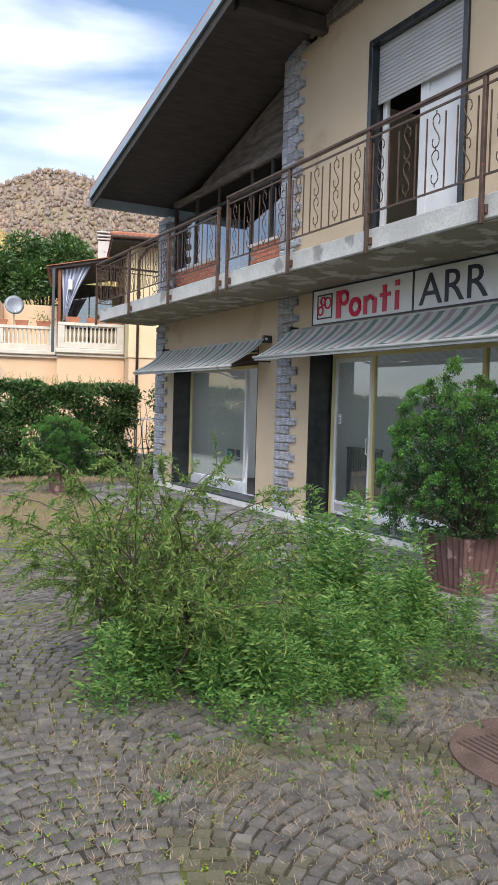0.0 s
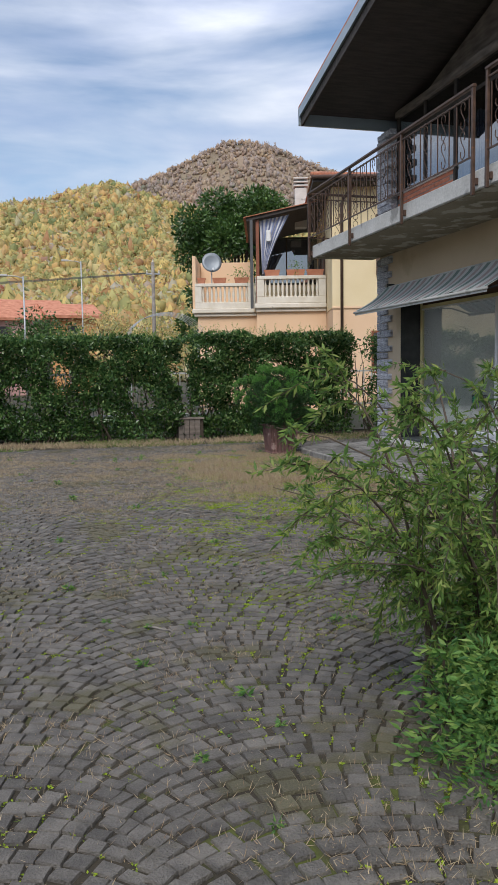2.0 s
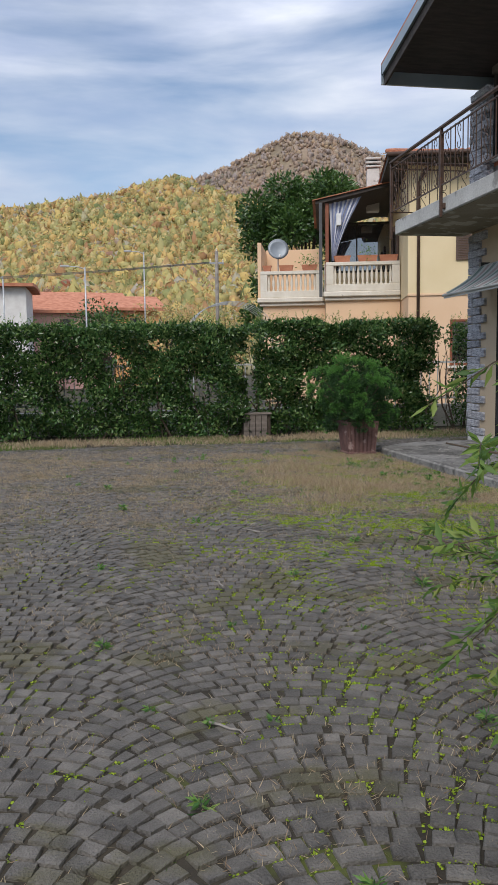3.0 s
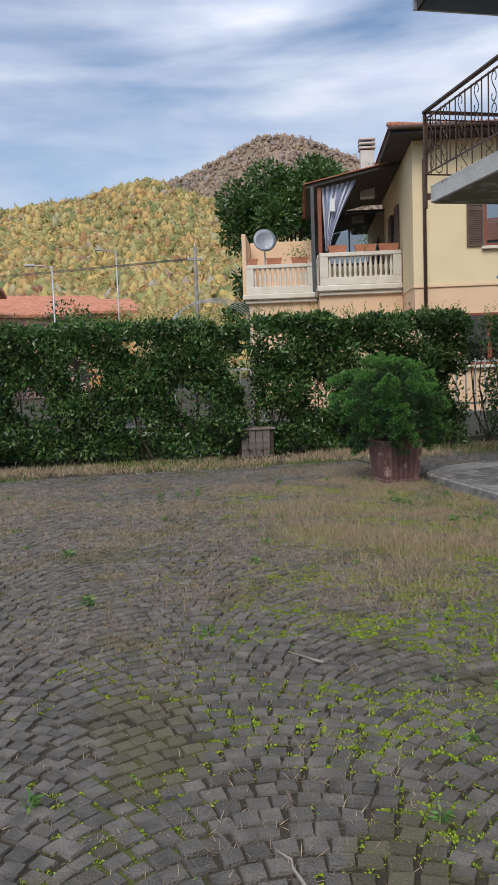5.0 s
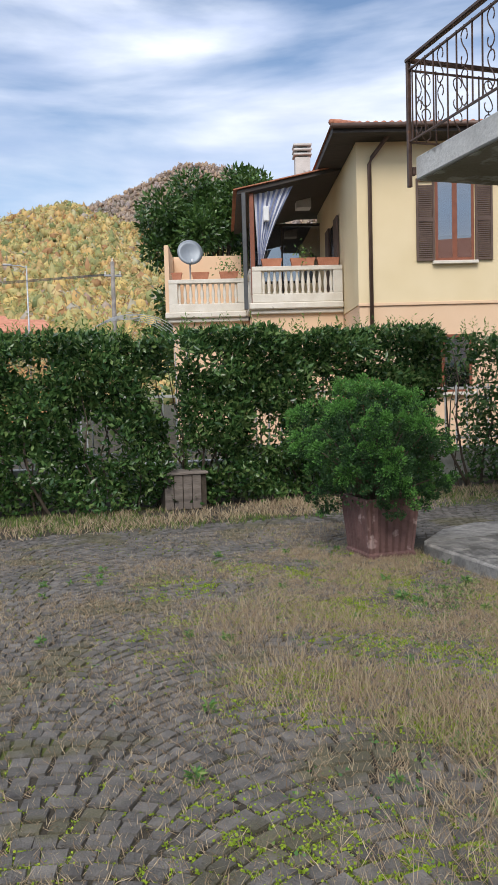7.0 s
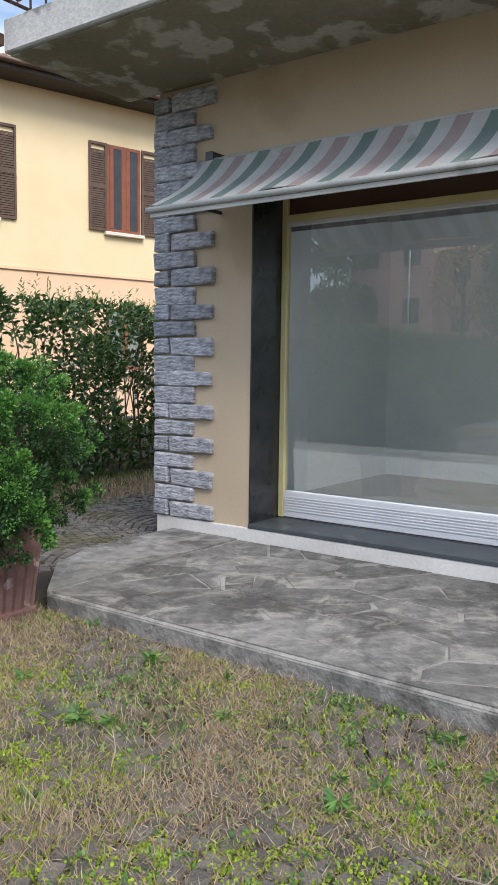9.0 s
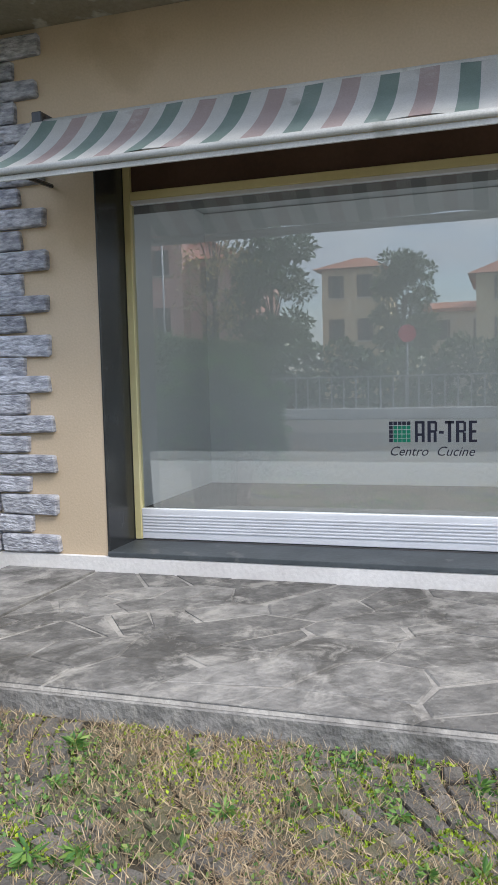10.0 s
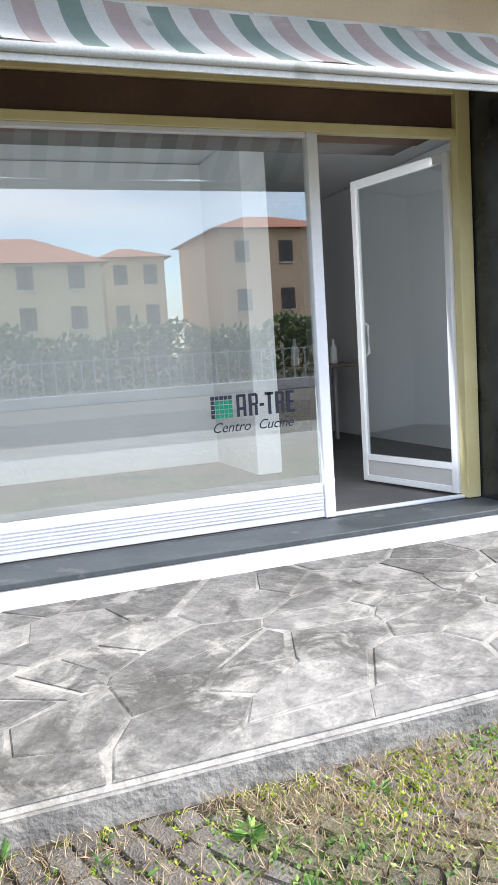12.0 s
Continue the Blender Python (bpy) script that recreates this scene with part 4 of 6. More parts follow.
def build_gable_boards():
    g = setting("gable_boards_back", box(FX - 0.012, FX - 0.001, SOUTH + 0.5, 11.25, 7.46, 7.50), M_DARKWOOD, "dark batten behind the scalloped gable boards", "trim")
    ends = [to_mesh(prism([(-0.048, 0), (0.048, 0), (0.048, -h), (0.03, -h - 0.035), (0, -h - 0.05), (-0.03, -h - 0.035), (-0.048, -h)], FX - 0.04, FX - 0.014, "yz"), "board") for h in (0.3, 0.55, 0.8, 1.05, 1.3)]
    for k in range(62):
        y = 11.2 - 0.1 * k
        top, foot = soffit_z(y) - 0.01, 7.361 + 0.006 * (11.2 - y)
        h = top - foot
        if h < 0.06:
            continue
        me = min(ends, key=lambda e: abs(h - 0.3 - 0.25 * ends.index(e)))
        base = 0.3 + 0.25 * ends.index(me)
        ob = link("board", me, M_GREYWOOD, g)
        ob.matrix_basis = Matrix.Translation((0, y, top)) @ Matrix.Diagonal((1, 1, max(0.15, (h + 0.02) / (base + 0.05)), 1))
    return g


gable_boards = build_gable_boards()


# ---- neighbouring house, details ----
def hpart(name, bm, material, label="", parent=None, smooth=False):
    return part(name, bm, material, parent or house, label, smooth)


def shutter(x0, x1, z0, z1):
    s = hpart("shutter", boxes([(x0, x0 + 0.05, -0.06, -0.02, z0, z1), (x1 - 0.05, x1, -0.06, -0.02, z0, z1), (x0 + 0.051, x1 - 0.051, -0.06, -0.02, z1 - 0.06, z1), (x0 + 0.051, x1 - 0.051, -0.06, -0.02, z0, z0 + 0.06), (x0 + 0.051, x1 - 0.051, -0.06, -0.02, (z0 + z1) / 2 - 0.04, (z0 + z1) / 2 + 0.04)]), M_SHUTTER, "brown louvred shutter standing open")
    slat = boxes([(x0 + 0.052, x1 - 0.052, -0.05, -0.03, z0 + 0.08 + 0.05 * k, z0 + 0.115 + 0.05 * k) for k in range(int((z1 - z0 - 0.2) / 0.05))])
    hpart("louvres", slat, M_SHUTTER, parent=s)


def house_window(x0, x1, z0, z1, shut=True, ajar=False):
    w = hpart("window", boxes([(x0, x0 + 0.07, -0.012, 0.05, z0, z1), (x1 - 0.07, x1, -0.012, 0.05, z0, z1), (x0 + 0.071, x1 - 0.071, -0.012, 0.05, z1 - 0.07, z1), (x0 + 0.071, x1 - 0.071, -0.012, 0.05, z0, z0 + 0.07), ((x0 + x1) / 2 - 0.06, (x0 + x1) / 2 + 0.06, -0.012, 0.05, z0 + 0.071, z1 - 0.071)]), M_REDWOOD, "red-brown wooden window")
    # Flat near-black plate stands in for the unlit room behind the window.
    hpart("unlit_plate", box(x0 + 0.01, x1 - 0.01, -0.003, 0.03, z0 + 0.01, z1 - 0.01), M_DARKWIN, parent=w)
    for a, b in ((x0 + 0.072, (x0 + x1) / 2 - 0.062), ((x0 + x1) / 2 + 0.062, x1 - 0.072)):
        if ajar:
            hpart("casement", box(a, a + 0.10, -0.022, -0.0045, z0 + 0.075, z1 - 0.075, 0.004), M_REDWOOD, "red-brown casement swung inwards", parent=w)
            continue
        hpart("pane", box(a, b, -0.009, -0.005, z0 + 0.072, z1 - 0.072), M_HGLASS, parent=w)
        hpart("curtain", box(a + 0.01, b - 0.01, -0.0048, -0.0035, z0 + 0.6, z1 - 0.08), M_SHEET, "white curtain", parent=w)
    hpart("sill", box(x0 - 0.08, x1 + 0.08, -0.12, 0.0, z0 - 0.09, z0 - 0.01, 0.01), M_CREAM, parent=w)
    if shut:
        shutter(x0 - 0.47, x0 - 0.02, z0, z1)
        shutter(x1 + 0.02, x1 + 0.45, z0, z1)


house_window(0.02, 0.98, 4.56, 6.54)
house_window(3.62, 4.50, 4.56, 6.54, ajar=True)
house_window(-0.6, 0.9, 1.35, 2.76, False)
house_window(3.6, 4.6, 1.35, 2.78, False)
hpart("string_course", box(-1.90, 9, -0.02, 0.0, 3.50, 3.57, 0.005), M_PEACH)
hpart("downpipe", tube([(-1.15, -0.38, 7.50), (-1.22, -0.36, 7.42), (-1.52, -0.08, 7.05), (-1.58, -0.06, 6.9), (-1.58, -0.06, 0.02)], 0.05, 8), M_PIPE, "brown metal downpipe", smooth=True)


def house_roof():
    r = hpart("roof", prism([(-2.55, 7.60), (9.6, 7.60), (9.6, 7.78), (-2.55, 7.78)], -0.75, 8.6, "xz"), M_DARKWOOD, "tiled hip roof with dark boarded eaves")
    bm = bmesh.new()
    a = [bm.verts.new(v) for v in ((-2.6, -0.8, 7.781), (9.65, -0.8, 7.781), (9.65, 8.65, 7.781), (-2.6, 8.65, 7.781))]
    b = [bm.verts.new(v) for v in ((2.2, 3.9, 8.75), (6.0, 3.9, 8.75))]
    for f in ((a[0], a[1], b[1], b[0]), (a[2], a[3], b[0], b[1]), (a[3], a[0], b[0]), (a[1], a[2], b[1]), (a[3], a[2], a[1], a[0])):
        bm.faces.new(f)
    hpart("covering", bm, M_TILE, parent=r)
    hpart("gutter", tube([(-2.6, -0.82, 7.74), (9.6, -0.82, 7.74)], 0.065, 8), M_PIPE, "brown gutter along the eaves", parent=r, smooth=True)
    r.matrix_basis = pose(0, 0, -0.16)
    tile = to_mesh(tube([(0, 0, 0), (0, 0.42, 0.085)], 0.07, 8), "tile", True)
    for k in range(64):
        link("tile", tile, M_TILE, r, m=pose(-2.5 + 0.19 * k, -0.80, 7.775))
    for k in range(40):
        f = k / 40
        link("tile", tile, M_TILE, r, m=pose(-2.6 + 4.8 * f, -0.8 + 4.7 * f, 7.83 + 0.97 * f, 0, 0, -45))
    c = hpart("chimney", box(-2.9, -2.45, 4.8, 5.25, 7.0, 8.5, 0.01), M_CONC, "grey chimney with slatted cap")
    for z in (8.55, 8.69, 8.83):
        hpart("chimney_cap", box(-2.95, -2.40, 4.75, 5.30, z, z + 0.06, 0.01), M_CONC, parent=c)
    # The dark inside of the chimney cap is put into this core's colour.
    hpart("chimney_core", box(-2.82, -2.53, 4.88, 5.17, 8.501, 8.82), M_DARKWIN, parent=c)


house_roof()


def balustrade(x0, x1, y, z0, z1, along_y=False):
    """A balustrade of turned balusters between two rails; in the house's own space."""
    prof = [(0.045, 0), (0.05, 0.03), (0.03, 0.08), (0.055, 0.22), (0.05, 0.30), (0.028, 0.44), (0.035, 0.50), (0.05, 0.53)]
    h = z1 - z0
    bal = to_mesh(lathe([(r, z / 0.53 * (h - 0.36)) for r, z in prof], 8), "baluster", True)
    def place(r):
        a0, a1, b0, b1, c0, c1 = r
        return box(b0 + y, b1 + y, a0, a1, c0, c1, 0.012) if along_y else box(a0, a1, b0 + y, b1 + y, c0, c1, 0.012)
    t = hpart("balustrade", place((x0, x1, -0.11, 0.11, z1 - 0.12, z1)), M_CREAM, "cream stone balustrade")
    hpart("base_rail", place((x0, x1, -0.10, 0.10, z0, z0 + 0.235)), M_CREAM, parent=t)
    for xa, xb in ((x0, x0 + 0.26), (x1 - 0.26, x1)):
        hpart("pier", place((xa, xb, -0.095, 0.095, z0 + 0.236, z1 - 0.121)), M_CREAM, parent=t)
    n = int((x1 - x0 - 0.62) / 0.155)
    for k in range(n + 1):
        x = x0 + 0.31 + (x1 - x0 - 0.62) * k / max(1, n)
        ob = link("baluster", bal, M_CREAM, t, m=pose(y, x, z0 + 0.237) if along_y else pose(x, y, z0 + 0.237))


def house_terrace():
    hpart("terrace_floor", box(-4.50, -1.90, 2.28, 7.6, 3.72, 3.90, 0.03), M_CREAM, "cream terrace slab with moulded edge")
    hpart("cornice", box(-4.44, -1.90, 2.38, 2.60, 3.60, 3.715, 0.02), M_CREAM)
    balustrade(-4.40, -1.92, 2.42, 3.905, 4.88)
    balustrade(2.55, 4.35, -4.36, 3.905, 4.86, True)
    hpart("terrace_floor", box(-6.92, -4.51, 4.26, 8.6, 3.72, 3.90, 0.03), M_CREAM)
    hpart("cornice", box(-6.84, -4.44, 4.36, 4.60, 3.60, 3.715, 0.02), M_CREAM)
    balustrade(-6.80, -4.50, 4.42, 3.905, 4.86)
    hpart("terrace_wall", box(-6.80, -4.55, 7.4, 7.6, 3.905, 6.05, 0.01), M_PEACH, "peach screen wall behind the lower terrace")
    hpart("terrace_wall", box(-6.95, -6.81, 5.0, 7.6, 3.905, 6.0, 0.01), M_PEACH)
    hpart("screen_glass", box(-4.2, -1.9, 7.3, 7.36, 5.15, 6.95), M_HGLASS, "misty glass screen at the back of the terrace")
    hpart("screen_curtain", box(-4.2, -1.9, 7.40, 7.42, 5.15, 6.95), M_SHEET, "pale blind behind the terrace glass")
    hpart("screen_frame", boxes([(-4.28, -4.21, 7.25, 7.38, 3.91, 7.0), (-3.2, -3.15, 7.25, 7.38, 3.91, 7.0), (-4.2, -1.9, 7.25, 7.38, 6.96, 7.03), (-4.2, -1.9, 7.25, 7.38, 5.08, 5.149)]), M_DARKWOOD)
    hpart("screen_base", box(-4.2, -1.9, 7.28, 7.35, 3.91, 5.07), M_HOUSE)
    for y0, y1 in ((2.95, 3.65), (4.75, 5.5)):
        hpart("terrace_shutter", box(-1.97, -1.91, y0, y1, 4.0, 6.35, 0.008), M_SHUTTER, "brown louvred shutter of the terrace door")
    # No opening is cut: a dark plate stands for the shade in the doorway.
    hpart("terrace_door", box(-1.905, -1.892, 3.7, 4.7, 3.92, 6.3), M_DARKWIN, "dark plate in place of the unlit terrace doorway")
    hpart("canopy", prism([(-4.75, 6.80), (-1.92, 7.40), (-1.92, 7.50), (-4.75, 6.90)], 2.25, 7.7, "xz"), M_DARKWOOD, "sloping dark timber canopy over the terrace")
    hpart("canopy_cover", prism([(-4.85, 6.905), (-1.92, 7.505), (-1.92, 7.535), (-4.85, 6.935)], 2.18, 7.75, "xz"), M_TILE)
    for y in (2.42, 7.2):
        hpart("canopy_post", box(-4.42, -4.30, y - 0.06, y + 0.06, 3.91, 6.86, 0.01), M_REDWOOD if y < 3 else M_DARKWOOD, "red-brown canopy post")
    hpart("canopy_post", box(-4.63, -4.52, 2.20, 2.30, 3.72, 6.84, 0.01), M_RIB, "dark square post beside the terrace")


house_terrace()


def house_curtain():
    """Blue and white striped curtain gathered to the post."""
    c = thing("terrace_curtain", HOUSE_AT, "blue and white striped curtain gathered at the terrace post", "curtain", turn=HOUSE_TURN)
    n, m_ = 14, 12
    for s, material in ((0, M_SHEET), (1, M_STRIPEB)):
        bm = bmesh.new()
        for i in range(s, n, 2):
            def at(i_, j):
                f, v = i_ / n, j / m_
                wide = 0.95 * (1 - v) ** 1.3 + 0.12
                return (-4.28 + f * wide + 0.08 * v, 2.52 + 0.05 * math.sin(i_ * 2.2 + v * 2), 6.86 + 0.20 * f * (1 - v) - 1.9 * v)
            for j in range(m_):
                q = [bm.verts.new(at(*p)) for p in ((i, j), (i + 1, j), (i + 1, j + 1), (i, j + 1))]
                bm.faces.new(q)
        part("stripes", bm, material, c, smooth=True)
    part("side_curtain", boxes([(-4.38, -4.35, 2.62 + 0.16 * k, 2.69 + 0.16 * k, 4.9, 6.8) for k in range(6)]), M_STRIPEB, c)
    part("side_curtain", boxes([(-4.38, -4.35, 2.691 + 0.16 * k, 2.779 + 0.16 * k, 4.9, 6.8) for k in range(6)]), M_SHEET, c)
    part("lantern", box(-4.05, -3.88, 2.34, 2.44, 6.1, 6.5, 0.02), M_WHITEPAINT, c, "white wall lantern hung by the curtain")


house_curtain()


def house_space(x, y, z):
    return (Matrix.Translation(HOUSE_AT) @ pose(0, 0, 0, 0, 0, HOUSE_TURN)) @ Vector((x, y, z))


def flower_box(x, y, z, w, label, plant=0):
    p = house_space(x, y, z)
    f = thing("flower_box", p, label, "planter", "terracotta boxes on the terrace", turn=HOUSE_TURN)
    part("trough", prism([(-w / 2 + 0.03, 0), (w / 2 - 0.03, 0), (w / 2, 0.17), (w / 2 + 0.015, 0.17), (w / 2 + 0.015, 0.21), (-w / 2 - 0.015, 0.21), (-w / 2 - 0.015, 0.17), (-w / 2, 0.17)], -0.10, 0.10, "xz"), M_TERRA, f)
    if plant:
        rng = np.random.default_rng(int(abs(x * 100)))
        c = rng.normal(size=(plant, 3)) * np.array([w * 0.3, 0.10, 0.14]) + np.array([0, 0, 0.33])
        link("plant", leaves_mesh("plant", c, rng.normal(size=(plant, 3)), 0.10, 0.04, rng), L_BUSHDARK, f, "drying green plant")["kind"] = "stuff"


flower_box(-3.85, 2.42, 4.882, 0.55, "terracotta flower box on the terrace balustrade")
flower_box(-3.0, 2.42, 4.882, 0.65, "terracotta flower box with a trailing plant", 70)
flower_box(-2.3, 2.42, 4.882, 0.6, "terracotta flower box on the terrace balustrade")
flower_box(-6.55, 4.42, 4.862, 0.3, "small terracotta pot on the lower terrace rail")
flower_box(-5.85, 4.42, 4.862, 0.5, "terracotta flower box on the lower terrace rail")
flower_box(-5.0, 4.42, 4.862, 0.55, "terracotta flower box with dry stems", 120)


def build_dish():
    p = house_space(-6.15, 4.42, 4.862)
    d = thing("satellite_dish", p, "grey satellite dish on a thin mast", "dish", turn=HOUSE_TURN)
    part("mast", tube([(0, 0.05, 0), (0, 0.05, 0.85)], 0.022, 8), M_STEEL, d)
    bm = bmesh.new()
    prof = [(0.02, 0.0), (0.15, 0.012), (0.27, 0.04), (0.38, 0.08), (0.385, 0.088), (0.27, 0.05), (0.15, 0.022), (0.02, 0.01)]
    lathe(prof, 24, bm)
    bmesh.ops.transform(bm, matrix=Matrix.Translation((0, 0.02, 0.78)) @ pose(0, 0, 0, 78, 0, 12), verts=bm.verts)
    part("reflector", bm, M_DISH, d, smooth=True)
    part("arm", tube([(0.0, 0.0, 0.45), (0.08, -0.30, 0.50)], 0.012, 6), M_STEEL, d)
    part("feed_horn", box(0.05, 0.12, -0.36, -0.28, 0.47, 0.56, 0.01), M_INWALL, d)


build_dish()

# ---- far surroundings ----
def ridge_mesh(name, prof, dist, base_dist, rows, label, material):
    """A hillside: prof gives (azimuth, elevation of its skyline), seen from about the yard."""
    az = np.array([p[0] for p in prof], float)
    el = np.array([p[1] for p in prof], float)
    cols = 90
    a = np.linspace(az[0], az[-1], cols)
    e = np.interp(a, az, el)
    rng = np.random.default_rng(5)
    pts = np.zeros((rows + 1, cols, 3))
    for j in range(rows + 1):
        f = j / rows
        d = base_dist + (dist - base_dist) * f
        h = np.tan(np.radians(e)) * dist * (f ** 1.25)
        h = h + (0 if j in (0, rows) else 1) * dist * 0.006 * np.sin(a * 0.9 + j * 0.7)
        pts[j, :, 0] = 1.3 + d * np.sin(np.radians(a))
        pts[j, :, 1] = 5.0 + d * np.cos(np.radians(a))
        pts[j, :, 2] = h + 1.4 * f
    v = pts.reshape(-1, 3)
    back = v[-cols:] + np.array([0, 200.0, 0])
    back[:, 2] = -1
    v = np.concatenate([v, back])
    f = [(j * cols + i, j * cols + i + 1, (j + 1) * cols + i + 1, (j + 1) * cols + i) for j in range(rows + 1) for i in range(cols - 1)]
    ob = link(name, raw_mesh(name, v, f), material)
    tagged(ob, label, "hill", kind="structure")
    return pts


def crowns(name, pts, count, size, detail, material, label, seed, lower=0.0):
    """Tree crowns over a hillside, each a rounded, lumpy mass of leaves."""
    rng = np.random.default_rng(seed)
    R, C, _ = pts.shape
    j = rng.uniform(lower, R - 1.001, count)
    i = rng.uniform(0.14, 0.72, count) * (C - 1)          # the stretch that the yard looks out on
    j[: count // 14] = R - 1.001
    j0, i0 = j.astype(int), i.astype(int)
    fj, fi = (j - j0)[:, None], (i - i0)[:, None]
    c = (pts[j0, i0] * (1 - fj) + pts[j0 + 1, i0] * fj) * (1 - fi) + (pts[j0, i0 + 1] * (1 - fj) + pts[j0 + 1, i0 + 1] * fj) * fi
    s = size * rng.uniform(0.5, 1.35, count)
    tall = rng.uniform(0.8, 1.7, count)
    bm = bmesh.new()
    bmesh.ops.create_icosphere(bm, subdivisions=detail, radius=1.0)
    unit = np.array([v.co[:] for v in bm.verts])
    tris = np.array([[v.index for v in f.verts] for f in bm.faces])
    bm.free()
    bump = 1 + rng.normal(size=(count, len(unit))) * 0.36
    v = unit[None] * (bump * s[:, None])[:, :, None]
    v[:, :, 2] *= tall[:, None]
    v += c[:, None, :] + np.array([0, 0, 1.0]) * (s * tall * 0.7)[:, None, None]
    f = (np.arange(count) * len(unit))[:, None, None] + tris[None]
    # loose sprays that break the outline of each crown
    k = 9
    u = rng.normal(size=(count, k, 3))
    u /= np.linalg.norm(u, axis=2)[:, :, None]
    u[:, :, 2] = np.abs(u[:, :, 2]) * tall[:, None]
    a = c[:, None, :] + u * (s[:, None] * rng.uniform(0.8, 1.35, (count, k)))[:, :, None] + np.array([0, 0, 1.0]) * (s * tall * 0.7)[:, None, None]
    w = np.concatenate([a[:, :, None], a[:, :, None] + rng.normal(size=(count, k, 2, 3)) * (0.42 * s)[:, None, None, None]], 2).reshape(-1, 3)
    f = np.concatenate([f.reshape(-1, 3), v.shape[0] * v.shape[1] + np.arange(len(w)).reshape(-1, 3)])
    ob = link(name, raw_mesh(name, np.concatenate([v.reshape(-1, 3), w]), f), material)
    tagged(ob, label, "forest", kind="stuff")


near = ridge_mesh("hill_near", [(-30, 8.4), (-12, 9.8), (-4, 10.5), (0.7, 11.3), (4.5, 12.4), (5.8, 12.6), (7.6, 12.0), (10, 11.2), (16, 10.0), (24, 9), (60, 6)], 420, 130, 14, "wooded hillside in autumn colours", M_HILL)
far = ridge_mesh("hill_far", [(-30, 6), (0, 10), (6, 12.2), (8.5, 13.1), (11.5, 14.4), (13.8, 15.5), (16.3, 15.2), (19, 14.1), (23, 12.6), (30, 11), (60, 8)], 900, 470, 10, "higher brown wooded hill behind", M_HILLFAR)
crowns("autumn_wood", near, 19000, 1.35, 1, L_AUTUMN, "yellow and green autumn woodland on the hillside", 1)
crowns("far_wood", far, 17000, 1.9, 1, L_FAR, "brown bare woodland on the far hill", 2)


def far_house(at, w, d, eave, ridge, wall, label, turn=0.0, cols=3, storeys=2, name="far_house", hip=False):
    h = thing(name, at, label, "house", turn=turn)
    part("wall", box(-w / 2, w / 2, 0, d, 0, eave), wall, h)
    o = 0.5
    if hip:
        bm = bmesh.new()
        a = [bm.verts.new(v) for v in ((-w / 2 - o, -o, eave + 0.01), (w / 2 + o, -o, eave + 0.01), (w / 2 + o, d + o, eave + 0.01), (-w / 2 - o, d + o, eave + 0.01))]
        b = [bm.verts.new((-w * 0.12, d / 2, ridge)), bm.verts.new((w * 0.12, d / 2, ridge))]
        for f in ((a[0], a[1], b[1], b[0]), (a[2], a[3], b[0], b[1]), (a[3], a[0], b[0]), (a[1], a[2], b[1]), tuple(reversed(a))):
            bm.faces.new(f)
        part("roof", bm, M_TILE, h)
    else:
        part("roof", prism([(-o, eave), (d / 2, ridge), (d + o, eave), (d + o, eave + 0.2), (d / 2, ridge + 0.2), (-o, eave + 0.2)], -w / 2 - o, w / 2 + o, "yz"), M_TILE, h)
    for k in range(cols):
        x = -w / 2 + (k + 0.5) * w / cols
        for s in range(storeys):
            z = 0.9 + s * (eave / storeys)
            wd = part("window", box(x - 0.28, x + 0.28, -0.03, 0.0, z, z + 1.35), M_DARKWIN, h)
            part("shutter", box(x - 0.48, x - 0.30, -0.06, -0.001, z, z + 1.35), M_SHUTTER, wd)
            part("shutter", box(x + 0.30, x + 0.48, -0.06, -0.001, z, z + 1.35), M_SHUTTER, wd)
            part("sill", box(x - 0.55, x + 0.55, -0.12, -0.001, z - 0.1, z - 0.01), M_CREAM, wd)
    return h


red_roof_house = far_house((-0.9, 62, 0), 8.5, 9, 5.3, 7.0, M_PINK, "pink house with a red tiled roof behind the hedge", 8, 3, 2)
orange_house = far_house((4.0, 62.5, 0), 3.2, 6, 5.5, 6.6, M_ORANGE, "small orange house with a red tiled roof", 8, 1, 2)
white_shed = far_house((-5.04, 55, 0), 4.0, 5, 6.43, 6.58, M_WHITEP, "plain white building behind the hedge", 0, 1, 1)
# houses across the street, which the shop windows mirror
far_house((-28, 32.3, 0), 5.0, 9, 9.3, 10.6, M_PINK, "tall pink villa across the street", -90 + 180, 2, 3, hip=True)
far_house((-29, 28.6, 0), 3.4, 8, 7.9, 8.8, M_PINK, "lower pink wing across the street", 90, 1, 3, hip=True)
far_house((-37, 22.3, 0), 3.6, 8, 8.0, 9.2, M_HOUSE, "cream villa across the street", 90, 2, 3, hip=True)
far_house((-37, 10.3, 0), 9.0, 9, 7.2, 9.3, M_HOUSE, "yellow villa with a hipped roof across the street", 90, 3, 3, hip=True)
far_house((-43, 2.3, 0), 4.2, 6, 8.2, 9.2, M_HOUSE, "narrow yellow tower house across the street", 90, 2, 3, hip=True)
far_house((-44, 16, 0), 5, 6, 5.6, 6.3, M_CREAM, "low cream house across the street", 90, 2, 2)
far_house((-36, -6, 0), 9, 9, 9.0, 10.5, M_PEACH, "large peach house across the street", 90, 3, 3, hip=True)


